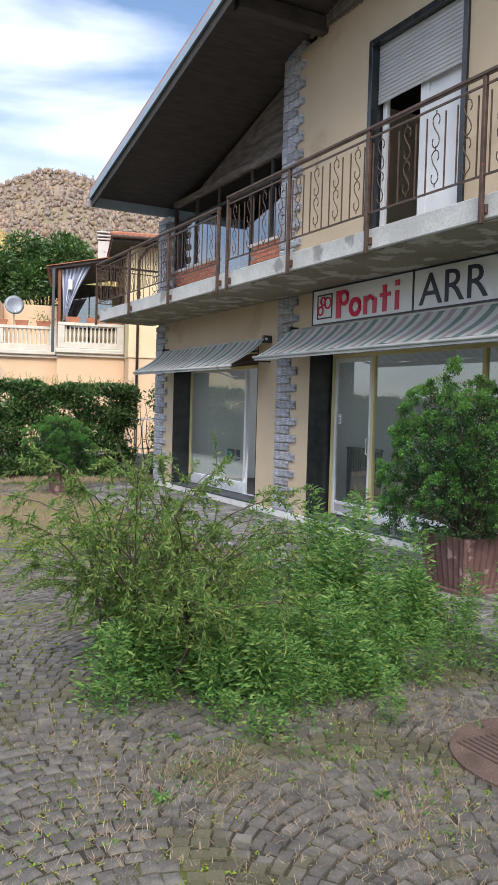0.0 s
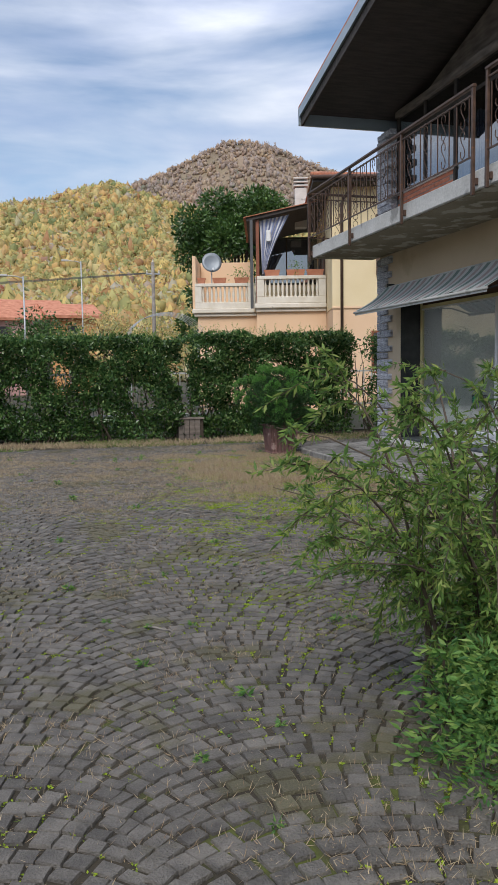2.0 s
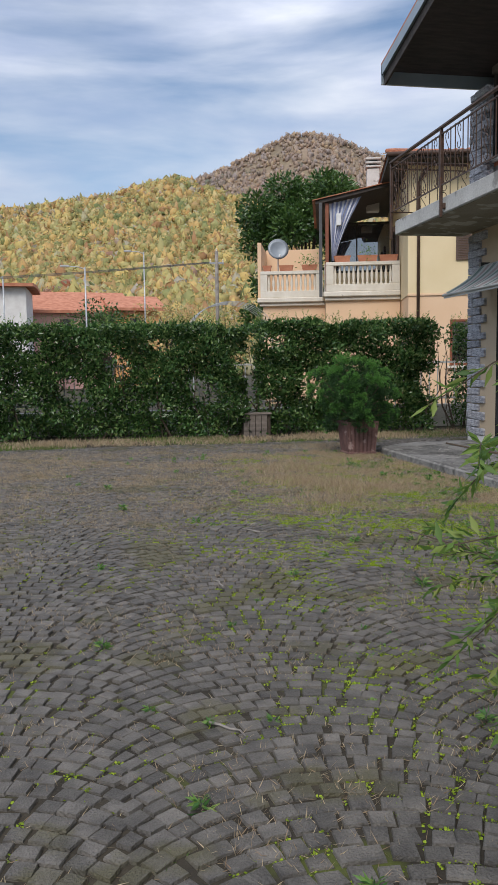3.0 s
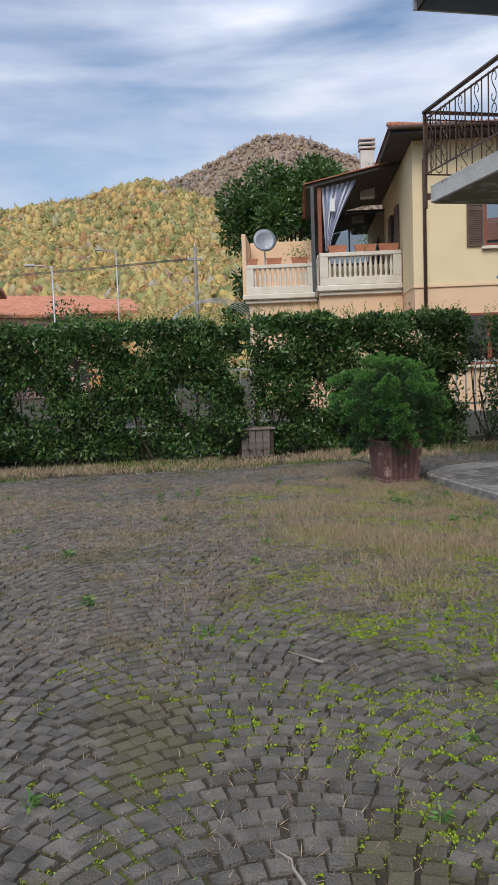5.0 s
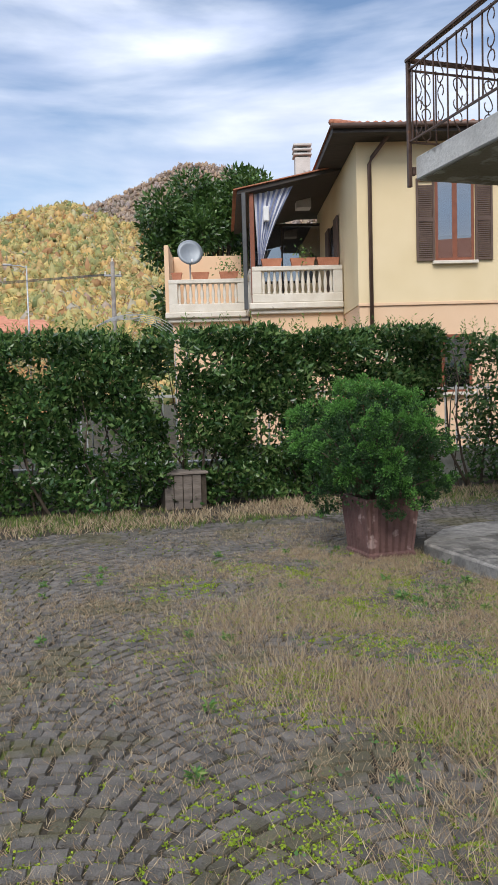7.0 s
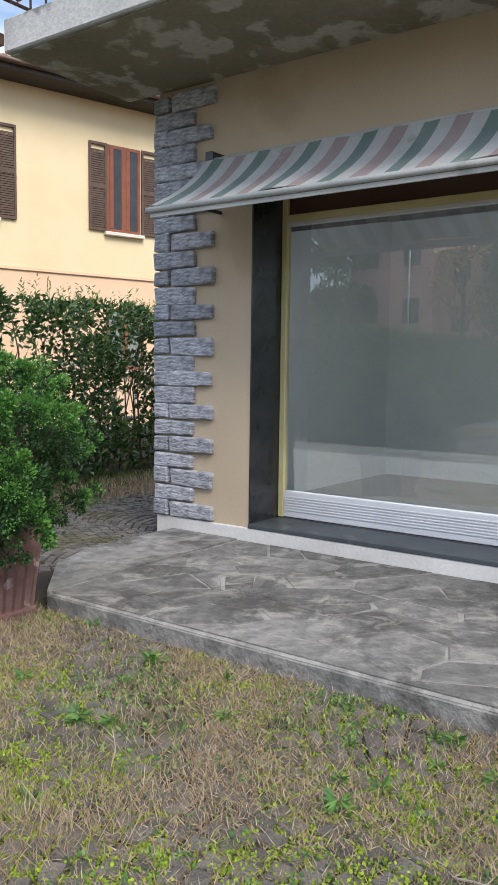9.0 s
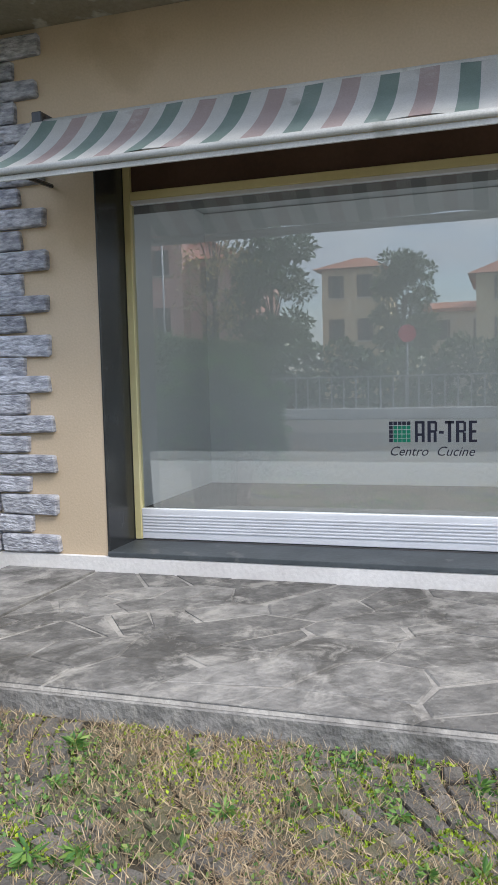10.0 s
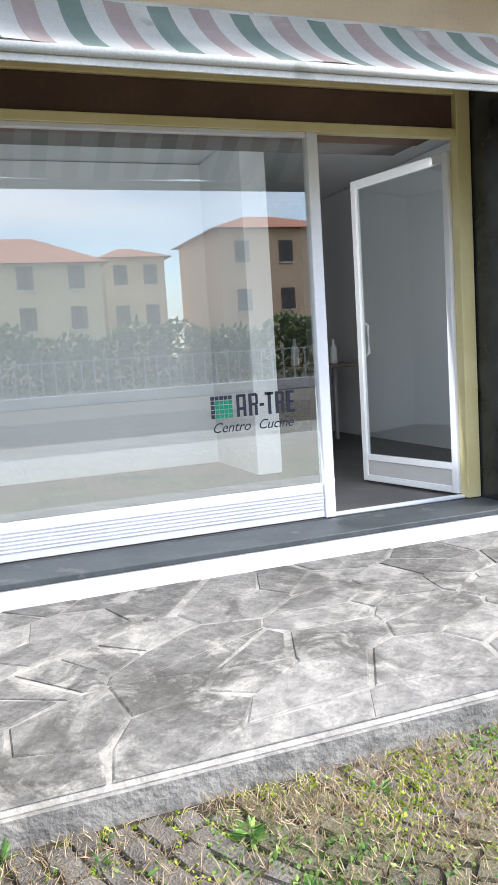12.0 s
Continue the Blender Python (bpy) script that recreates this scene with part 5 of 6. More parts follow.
def build_tree(at, height, rx, ry, trunk_h, leaves, label, material, seed, size=0.13, name="tree", top_flat=0.75):
    """A tapered trunk with limbs and a crown of many leaves gathered in uneven clumps."""
    rng = np.random.default_rng(seed)
    t = thing(name, at, label, "tree")
    bm = tube([(0, 0, 0), (0.05, 0.02, trunk_h * 0.6), (0, 0, height * 0.8)], 0.04 * height ** 0.8, 8, end=0.04)
    clumps = []
    for k in range(46):
        u = rng.normal(size=3)
        u /= np.linalg.norm(u)
        r = rng.uniform(0.55, 1.0)
        z = trunk_h + (height - trunk_h) * (0.5 + 0.5 * np.sign(u[2]) * abs(u[2]) ** top_flat * r)
        c = np.array([u[0] * rx * r, u[1] * ry * r, z])
        clumps.append(c)
        if k < 16:
            tube([(0, 0, trunk_h + (z - trunk_h) * 0.4), tuple(c * np.array([0.5, 0.5, 0.85])), tuple(c)], 0.05, 5, bm, 0.012)
    part("trunk", bm, M_BARK, t)
    cs = np.array(clumps)
    pick = rng.integers(0, len(cs), leaves)
    u = rng.normal(size=(leaves, 3))
    u /= np.linalg.norm(u, axis=1)[:, None]
    rad = 0.30 * min(rx, ry) + 0.18
    c = cs[pick] + u * rad * rng.uniform(0.5, 1.05, (leaves, 1)) * np.array([1, 1, 0.8])
    link("crown", leaves_mesh("crown", c, u + rng.normal(size=(leaves, 3)) * 0.6, size, size * 0.5, rng), material, t, "dense leafy crown")["kind"] = "stuff"
    return t


build_tree((10.55, 39.5, 0), 10.1, 2.75, 2.4, 1.0, 36000, "dense dark evergreen tree behind the terrace", L_DARK, 11, 0.22, top_flat=0.45)
build_tree((-33, 18.6, 0), 8.2, 1.5, 1.6, 1.5, 7000, "dark evergreen tree across the street", L_DARK, 12, 0.3)
build_tree((-26, 24.2, 0), 9.0, 2.0, 2.0, 1.5, 9000, "dark evergreen tree across the street", L_DARK, 13, 0.3)
build_tree((-24, 26.5, 0), 11.0, 1.8, 1.8, 3.5, 1500, "thin autumn tree with bare twigs across the street", L_AUTUMN, 14, 0.25)
build_tree((-27, 35.3, 0), 10.5, 1.9, 2.0, 1.5, 9000, "dark evergreen tree across the street", L_DARK, 18, 0.3)
build_tree((1.5, 45, 0), 4.6, 1.6, 1.6, 0.8, 3000, "dark conifer behind the hedge", L_DARK, 15, 0.2)
build_tree((5.2, 52, 0), 5.2, 2.2, 2.0, 1.2, 3500, "half bare shrub tree behind the hedge", L_AUTUMN, 16, 0.18)
build_tree((8.0, 47, 0), 5.0, 1.5, 1.5, 1.2, 2500, "half bare shrub tree behind the hedge", L_AUTUMN, 17, 0.18)


def build_pole(at, h, label, arm):
    p = thing("street_pole", at, label, "pole")
    part("shaft", tube([(0, 0, 0), (0, 0, h)], 0.11 if arm == 0 else 0.05, 8, end=0.08 if arm == 0 else 0.035), M_WOODPOLE if arm == 0 else M_STEEL, p, smooth=True)
    if arm == 0:
        part("crossarm", box(-0.35, 0.35, -0.04, 0.04, h - 0.6, h - 0.52, 0.01), M_STEEL, p)
        for x in (-0.3, 0.0, 0.3):
            part("insulator", lathe([(0.03, 0), (0.045, 0.03), (0.03, 0.06), (0.04, 0.1), (0.015, 0.14)], 8, at=(x, 0, h - 0.519 if x else h + 0.001)), M_CREAM, p)
    else:
        part("lamp_arm", tube([(0, 0, h - 0.1), (-0.3, 0, h), (-0.8, 0, h + 0.02)], 0.025, 6), M_STEEL, p)
        part("lamp_head", box(-1.15, -0.72, -0.08, 0.08, h - 0.02, h + 0.08, 0.02), M_ROLLER, p)
    return p


build_pole((6.9, 42.3, 0), 6.9, "grey timber utility pole with insulators", 0)
build_pole((4.0, 52, 0), 8.2, "grey steel street lamp on a tall post", 1)
build_pole((0.7, 43, 0), 6.2, "grey steel street lamp on a tall post", 1)
build_pole((-3.6, 48, 0), 6.3, "grey steel street lamp on a tall post", 1)
build_pole((-19, 27, 0), 8.5, "pale street pole across the street", 1)


def build_road_sign(at, h, label):
    s = thing("road_sign", at, label, "sign")
    part("post", tube([(0, 0, 0), (0, 0, h + 0.3)], 0.03, 8), M_STEEL, s, smooth=True)
    bm = lathe([(0.30, 0), (0.30, 0.012), (0.02, 0.014)], 24)
    bmesh.ops.transform(bm, matrix=pose(0.034, 0, h, 0, 90, 0), verts=bm.verts)
    part("disc", bm, M_SIGNR, s, "red round sign plate")


build_road_sign((-15, 16.3, 0), 2.75, "red round road sign on a grey post across the street")


def wires():
    for k in range(3):
        a, b = Vector((6.6 + 0.3 * k, 42.3, 6.4)), Vector((-30, 55 + k, 7.5))
        ob = part("overhead_wire", tube([a.lerp(b, f / 12) - Vector((0, 0, 0.9 * math.sin(math.pi * f / 12))) for f in range(13)], 0.012, 4), M_RIB, None)
        tagged(ob, "thin dark overhead wire from the utility pole", "wire", "overhead wires")


wires()


def build_pergola():
    p = thing("garden_arch", (6.4, 29.5, 0), "thin curved steel garden arch beside the house", "arch")
    for k in range(5):
        y = 0.35 * k
        part("hoop", tube([(1.3 * math.cos(a) - 0.9, y, 2.6 + 0.9 * math.sin(a)) for a in [math.pi * j / 14 for j in range(15)]], 0.009, 5), M_STEEL, p)
    for x in (-2.2, 0.4):
        for y in (0.0, 1.4):
            part("upright", tube([(x, y, 0), (x, y, 2.6)], 0.02, 5), M_STEEL, p)


build_pergola()


# ---- hedge with the fence behind it ----
def hedge_front(x):
    return 19.45 + 0.10 * math.sin(x * 1.3) + 0.05 * math.sin(x * 3.1 + 1) + (0.28 if x < 2.5 else 0.0) * min(1, (2.5 - x) / 2)


def build_hedge(x0, x1, top, leaves, seed, label):
    rng = np.random.default_rng(seed)
    h = thing("hedge", ((x0 + x1) / 2, 19.6, 0), label, "hedge", "clipped laurel hedge")
    ox = (x0 + x1) / 2
    n = leaves
    x = rng.uniform(x0, x1, n)
    z = top * rng.uniform(0, 1, n) ** 0.8
    tp = top + 0.10 * np.sin(x * 2.3 + seed) + 0.07 * np.sin(x * 6.1) + rng.normal(size=n) * 0.03
    z = np.minimum(z, tp)
    y = np.array([hedge_front(a) for a in x]) + rng.uniform(0, 1, n) ** 1.6 * 0.75
    # thin places, where the light comes through
    hole = (np.sin(x * 3.7 + seed) * np.sin(z * 4.1 + x * 1.3) > 0.48) & (z > 0.45) & (z < top - 0.3)
    keep = ~(hole & (rng.uniform(size=n) < 0.86))
    x, y, z = x[keep], y[keep], z[keep]
    y = y + 0.15 * np.sin(x * 5.3 + z * 3.7 + 1.5 * np.sin(z * 2.9)) + 0.09 * np.sin(z * 8.3 + x * 3.1 + np.sin(x * 7))
    m = len(x)
    d = rng.normal(size=(m, 3)) * 0.7 + np.array([0, -0.6, 0.35])
    c = np.stack([x - ox, y - 19.6, z + 0.03], 1)
    link("foliage", leaves_mesh("foliage", c, d, 0.105, 0.048, rng), L_LAUREL, h, "glossy dark laurel leaves")["kind"] = "stuff"
    # fresh shoots along the top
    k = int((x1 - x0) * 26)
    xs = rng.uniform(x0, x1, k)
    cc, dd = [], []
    for a in xs:
        b = rng.uniform(0.08, 0.30)
        yy = hedge_front(a) + rng.uniform(0.05, 0.7)
        lean = rng.normal() * 0.15
        for q in range(9):
            cc.append((a - ox + lean * b * q / 8, yy - 19.6, top - 0.05 + b * q / 8))
            dd.append((rng.normal(), rng.normal(), 0.8))
    link("young_growth", leaves_mesh("young_growth", np.array(cc), np.array(dd), 0.065, 0.02, rng), L_BUSH, h, "light green young shoots")["kind"] = "stuff"
    bm = bmesh.new()
    for _ in range(int((x1 - x0) * 7)):
        a = rng.uniform(x0, x1)
        yy = hedge_front(a) + rng.uniform(0.15, 0.6)
        p = [Vector((a - ox, yy - 19.6, 0))]
        for q in range(4):
            p.append(p[-1] + Vector((rng.normal() * 0.13, rng.normal() * 0.06, rng.uniform(0.3, 0.55))))
        tube(p, rng.uniform(0.012, 0.028), 5, bm, 0.005)
    part("stem", bm, M_BARK, h, "brown crossing stems")["kind"] = "stuff"
    return h


build_hedge(-10.0, 4.15, 2.22, 105000, 21, "tall clipped dark laurel hedge along the yard")
build_hedge(4.35, 8.1, 2.28, 34000, 22, "tall clipped laurel hedge beside the planter")
build_hedge(8.5, 16.0, 2.20, 21000, 23, "thinner laurel hedge with stems showing")


def build_fence():
    f = thing("fence", (0, 20.75, 0), "white iron fence on a low wall behind the hedge", "fence")
    part("low_wall", box(-12, 20, -0.1, 0.1, 0, 0.5, 0.01), M_CONC, f)
    for z in (0.62, 1.42):
        part("rail", box(-12, 20, -0.015, 0.015, z, z + 0.04), M_FENCE, f)
    bar = to_mesh(box(-0.01, 0.01, -0.01, 0.01, 0.5, 1.5), "bar")
    for k in range(160):
        link("bar", bar, M_FENCE, f, m=pose(-11.9 + 0.2 * k, -0.028, 0))
    return f


build_fence()


def build_street_fence():
    f = thing("street_fence", (-12, 0, 0), "low grey steel street fence across the yard", "fence")
    part("low_wall", box(-0.12, 0.12, -20, 34, 0, 0.35, 0.02), M_CONC, f)
    part("rail", box(-0.02, 0.02, -20, 34, 1.3, 1.34), M_STEEL, f)
    post = to_mesh(box(-0.02, 0.02, -0.02, 0.02, 0.35, 1.30), "post")
    for k in range(140):
        link("post", post, M_STEEL, f, m=pose(0, -19.8 + 0.385 * k, 0))


build_street_fence()


def build_street_hedge():
    """The dark hedge on the far side of the street, which the shop windows mirror."""
    rng = np.random.default_rng(24)
    h = thing("street_hedge", (-21, 12, 0), "tall dark hedge on the far side of the street", "hedge")
    n = 15000
    y = rng.uniform(-27, 27, n)
    z = (2.5 + 0.3 * np.sin(y * 0.9) + 0.2 * np.sin(y * 2.7)) * rng.uniform(0.02, 1, n) ** 0.8
    c = np.stack([rng.uniform(-0.5, 0.5, n) + 0.2 * np.sin(y * 3 + z * 2), y, z], 1)
    link("foliage", leaves_mesh("foliage", c, rng.normal(size=(n, 3)) + np.array([0.6, 0, 0.3]), 0.36, 0.2, rng), L_DARK, h, "dense dark leaves")["kind"] = "stuff"
    bm = bmesh.new()
    for k in range(54):
        a = -26.5 + k + rng.uniform(-0.3, 0.3)
        tube([(0, a, 0), (rng.normal() * 0.1, a + rng.normal() * 0.2, 1.0), (rng.normal() * 0.2, a + rng.normal() * 0.3, 2.0)], 0.04, 5, bm, 0.01)
    part("stem", bm, M_BARK, h)["kind"] = "stuff"


build_street_hedge()

# ---- planters with dwarf cypresses ----
def pot_mesh(w0, w1, h):
    """A square tapered tub with fluted sides, a thick rim and soil inside."""
    bm = bmesh.new()
    side = 28
    def ring(half, z, rib):
        out = []
        for s in range(4):
            for k in range(side):
                f = -1 + 2 * k / side
                d = half * (1 - rib * (0.5 + 0.5 * math.cos(2 * math.pi * 7 * k / side)) * (abs(f) < 0.97))
                p = Vector((f * half, -d))
                a = s * math.pi / 2
                out.append(bm.verts.new((p.x * math.cos(a) - p.y * math.sin(a), p.x * math.sin(a) + p.y * math.cos(a), z)))
        return out
    rows = [ring(w0 * 1.06, 0, 0.0), ring(w0 * 1.05, 0.035, 0.0), ring(w0, 0.05, 0.05), ring((w0 + w1) / 2, h * 0.5, 0.055), ring(w1, h - 0.03, 0.05), ring(w1 * 1.01, h, 0.03), ring(w1 * 0.88, h, 0.0), ring(w1 * 0.86, h - 0.05, 0.0)]
    for a, b in zip(rows, rows[1:]):
        for k in range(len(a)):
            bm.faces.new((a[k], a[(k + 1) % len(a)], b[(k + 1) % len(a)], b[k]))
    bm.faces.new(rows[0])
    return bm


def build_pot(at, w0, w1, h, label):
    p = thing("planter", at, label, "planter", "fluted square planters")
    part("tub", pot_mesh(w0, w1, h), M_POT, p)
    part("soil", box(-w1 * 0.85, w1 * 0.85, -w1 * 0.85, w1 * 0.85, h - 0.09, h - 0.045), M_SOIL, p)
    return p


def build_cypress(at, r, h, seed, label, rust=0.0, lobes=30, tufts=15, per=110, size=0.021):
    """A dwarf cypress: stems that carry lobes, each set with curled tufts of scale foliage, bright at their tips; lit
    tops and shaded undersides are put into the leaf colours.
    """
    rng = np.random.default_rng(seed)
    t = thing("dwarf_cypress", at, label, "shrub", "dwarf cypresses in planters")
    bm = bmesh.new()
    centre, tuft_c, tuft_d, lit = np.array([0, 0, 0.42 * h]), [], [], []
    for k in range(lobes):
        f = (k + 0.5) / lobes
        a = k * 2.39996 + rng.normal() * 0.25
        z = h * (0.06 + 0.80 * f ** 0.9)
        wide = r * (0.55 + 0.45 * math.sin(math.pi * min(1.0, 0.22 + 0.62 * f))) * (1.0 if f < 0.7 else 1.0 - 1.7 * (f - 0.7))
        wide *= rng.uniform(0.62, 0.90)
        c = np.array([math.cos(a) * wide, math.sin(a) * wide, z + rng.normal() * 0.03 * h])
        tube([(0, 0, -0.12), tuple(c * np.array([0.3, 0.3, 0.45])), tuple(c)], 0.02, 5, bm, 0.005)
        lr = r * rng.uniform(0.22, 0.36)
        away = (c - centre) / np.linalg.norm(c - centre)
        for q in range(tufts):
            u = rng.normal(size=3) + away * 0.9 + np.array([0, 0, 0.25])
            u /= np.linalg.norm(u)
            tuft_c.append(c + u * lr * rng.uniform(0.6, 1.15) * np.array([1, 1, 0.8]))
            tuft_d.append(u + np.array([0, 0, 0.35]))
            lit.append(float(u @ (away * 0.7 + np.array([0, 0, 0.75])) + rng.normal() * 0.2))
    part("stem", bm, M_BARK, t)["kind"] = "stuff"
    tc, td = np.array(tuft_c), np.array(tuft_d)
    td /= np.linalg.norm(td, axis=1)[:, None]
    n = len(tc) * per
    pick = np.repeat(np.arange(len(tc)), per)
    rad = (0.046 * rng.uniform(0.7, 1.4, len(tc)))[pick][:, None]
    u = rng.normal(size=(n, 3))
    u /= np.linalg.norm(u, axis=1)[:, None]
    along = (u * td[pick]).sum(1)
    c = tc[pick] + u * rad * rng.uniform(0.35, 1.0, (n, 1)) + td[pick] * rad * 0.3
    d = u + td[pick] * 0.9 + rng.normal(size=(n, 3)) * 0.35
    inner = rng.uniform(size=n) < rust * (1.1 - np.linalg.norm(c[:, :2], axis=1) / r).clip(0, 1)
    # Lit tops, shaded undersides: the leaf colour follows how each tuft faces.
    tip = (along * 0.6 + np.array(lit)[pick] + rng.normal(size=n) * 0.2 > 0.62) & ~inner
    shaded = ~tip & ~inner
    link("foliage", leaves_mesh("foliage", c[tip], d[tip], size, size * 0.7, rng, fold=0.3), L_CYPRESS, t, "bright green young scale foliage with lit tops coloured in")["kind"] = "stuff"
    link("foliage", leaves_mesh("foliage", c[shaded], d[shaded], size, size * 0.7, rng, fold=0.3), L_CYPDARK, t, "dark green scale foliage with shaded undersides coloured in")["kind"] = "stuff"
    # Inner leaves take the shaded colour: the crown's dark inside is coloured in.
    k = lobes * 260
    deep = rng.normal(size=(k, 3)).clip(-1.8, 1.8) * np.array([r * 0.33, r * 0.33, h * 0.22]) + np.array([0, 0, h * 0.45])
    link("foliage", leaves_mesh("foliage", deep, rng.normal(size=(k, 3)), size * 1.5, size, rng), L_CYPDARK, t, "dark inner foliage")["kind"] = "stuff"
    if inner.any():
        link("foliage", leaves_mesh("foliage", c[inner], d[inner], size, size * 0.5, rng), L_RUST, t, "browned inner foliage")["kind"] = "stuff"
    return t


build_pot((5.205, 15.815, 0.0), 0.215, 0.255, 0.52, "square fluted red-brown planter with flaking paint")
build_cypress((5.16, 15.84, 0.42), 0.64, 1.10, 31, "green dwarf cypress growing in the square planter", 0.04)
build_pot((6.45, 5.95, 0.106), 0.24, 0.31, 0.55, "dark fluted square planter half hidden by weeds")
build_cypress((6.45, 5.95, 0.60), 0.80, 1.62, 32, "tall dwarf cypress with browned inner branches", 0.22, 44)


def build_crate(at, w, h, label, turn=0.0):
    c = thing("wooden_planter", at, label, "planter", turn=turn)
    board = to_mesh(box(-0.055, 0.055, -0.012, 0.012, 0, h, 0.004), "board")
    n = int(w / 0.12)
    for k in range(n):
        link("board", board, M_GREYWOOD, c, m=pose(-w / 2 + 0.06 + 0.12 * k, -0.2, 0))
        link("board", board, M_GREYWOOD, c, m=pose(-w / 2 + 0.06 + 0.12 * k, 0.2, 0))
    part("rim", box(-w / 2 - 0.02, w / 2 + 0.02, -0.23, 0.23, h + 0.001, h + 0.035, 0.006), M_GREYWOOD, c)
    part("core", box(-w / 2, w / 2, -0.187, 0.187, 0, h - 0.001), M_SOIL, c)
    return c


build_crate((4.28, 19.56, 0), 0.55, 0.44, "weathered wooden planter box at the foot of the hedge")


# ---- weeds ----
def build_bush():
    """The tall arching weed shrub beside the path."""
    rng = np.random.default_rng(41)
    b = thing("weed_shrub", (2.95, 5.12, -0.02), "tall arching green weed shrub grown through the cobbles", "shrub")
    bm, cs, ds = bmesh.new(), [], []
    for k in range(62):
        a = rng.uniform(0, 2 * math.pi)
        reach = rng.uniform(0.35, 1.15)
        top = rng.uniform(0.6, 1.52) * (1.0 if reach < 0.8 else 0.82)
        base = np.array([rng.normal() * 0.14, rng.normal() * 0.14, 0])
        tip = base + np.array([math.cos(a) * reach, math.sin(a) * reach, top])
        ctrl = base + np.array([math.cos(a) * reach * 0.25, math.sin(a) * reach * 0.25, top * 0.95])
        pts = [(1 - f) ** 2 * base + 2 * f * (1 - f) * ctrl + f * f * tip for f in np.linspace(0, 1, 8)]
        tube([tuple(p) for p in pts], 0.010, 5, bm, 0.002)
        for q in range(11):
            f = rng.uniform(0.22, 1.0)
            p = (1 - f) ** 2 * base + 2 * f * (1 - f) * ctrl + f * f * tip
            g = np.array([math.cos(a), math.sin(a), 0.1]) * 0.7 + rng.normal(size=3) * 0.55
            g /= np.linalg.norm(g)
            ln = rng.uniform(0.15, 0.34)
            e = p + g * ln + np.array([0, 0, -0.06])
            tube([tuple(p), tuple((p + e) / 2 + np.array([0, 0, 0.03])), tuple(e)], 0.003, 3, bm, 0.001)
            for s in range(44):
                h = s / 43
                cs.append(p + (e - p) * h + np.array([0, 0, 0.11 * h * (1 - h)]))
                ds.append(g * 0.8 + rng.normal(size=3) * 0.75 + np.array([0, 0, -0.1]))
    part("stem", bm, M_BARK, b, "thin brown arching stems")
    link("foliage", leaves_mesh("foliage", np.array(cs), np.array(ds), 0.046, 0.0115, rng, 0.25), L_BUSH, b, "narrow pointed leaves")["kind"] = "stuff"


build_bush()


def weed_mesh(seed, h, leaves, length, width, spread):
    rng = np.random.default_rng(seed)
    z = rng.uniform(0.05, 1.0, leaves) * h
    a = rng.uniform(0, 6.283, leaves)
    r = rng.uniform(0.0, 1.0, leaves) * spread * (0.4 + 0.6 * (1 - z / h))
    c = np.stack([r * np.cos(a), r * np.sin(a), z], 1)
    d = np.stack([np.cos(a), np.sin(a), rng.uniform(-0.1, 0.9, leaves)], 1) + rng.normal(size=(leaves, 3)) * 0.25
    return leaves_mesh("weed_plant", c, d, length, width, rng, 0.15, 0.25)


weed_variants = [weed_mesh(50 + k, h, n, l, w, s) for k, (h, n, l, w, s) in enumerate(((0.42, 480, 0.046, 0.015, 0.18), (0.58, 560, 0.050, 0.014, 0.19), (0.28, 380, 0.042, 0.016, 0.20), (0.8, 480, 0.052, 0.013, 0.15)))]
rosettes = [weed_mesh(60 + k, 0.035 + 0.015 * k, 30 + 8 * k, 0.046, 0.013, 0.028) for k in range(3)]


def plant_weeds():
    rng = np.random.default_rng(42)
    def weed(x, y, v, s, material, label):
        t = thing("weed_plant", (x, y, -0.015), label, "weed", "weeds in the yard")
        t.matrix_basis = pose(x, y, -0.015, 0, 0, rng.uniform(0, 360)) @ Matrix.Scale(s, 4)
        link("foliage", v, material, t)["kind"] = "stuff"
    for k in range(105):
        f, g = rng.uniform(), rng.normal() * 0.36
        x, y = 2.65 + 1.75 * f + g * 0.75, 5.2 - 1.3 * f + g * 0.9 + rng.uniform(0, 0.9) * f
        if x < 2.0 or y < 3.2:
            continue
        weed(x, y, weed_variants[int(rng.integers(0, 3))], rng.uniform(0.6, 1.15) * (0.75 if y < 3.9 else 1), L_BUSHDARK, "leafy green weed growing among the cobbles")
    for k in range(34):
        weed(rng.uniform(4.3, 5.5), rng.uniform(4.0, 7.2), weed_variants[int(rng.integers(0, 4))], rng.uniform(0.6, 1.1), L_BUSHDARK, "tall pale green weed by the planter")
    for k in range(30):
        weed(rng.uniform(4.9, 5.5), rng.uniform(4.9, 6.6), weed_variants[int(rng.integers(1, 4))], rng.uniform(1.0, 1.5), L_BUSHDARK, "tall pale green weed by the planter")
    for k in range(230):
        x, y = rng.uniform(0.2, 5.45), rng.uniform(3.0, 16.5)
        if rng.uniform() > 0.25 + 0.75 * (x / 5.5) ** 1.5:
            continue
        weed(x, y, rosettes[int(rng.integers(0, 3))], rng.uniform(0.5, 1.1), L_BUSHDARK, "low green weed rosette between the cobbles")
    for k in range(26):
        weed(rng.uniform(4.6, 5.48), rng.uniform(11.5, 15.2), rosettes[int(rng.integers(0, 3))], rng.uniform(0.7, 1.1), L_BUSHDARK, "broad green weed by the kerb")


plant_weeds()


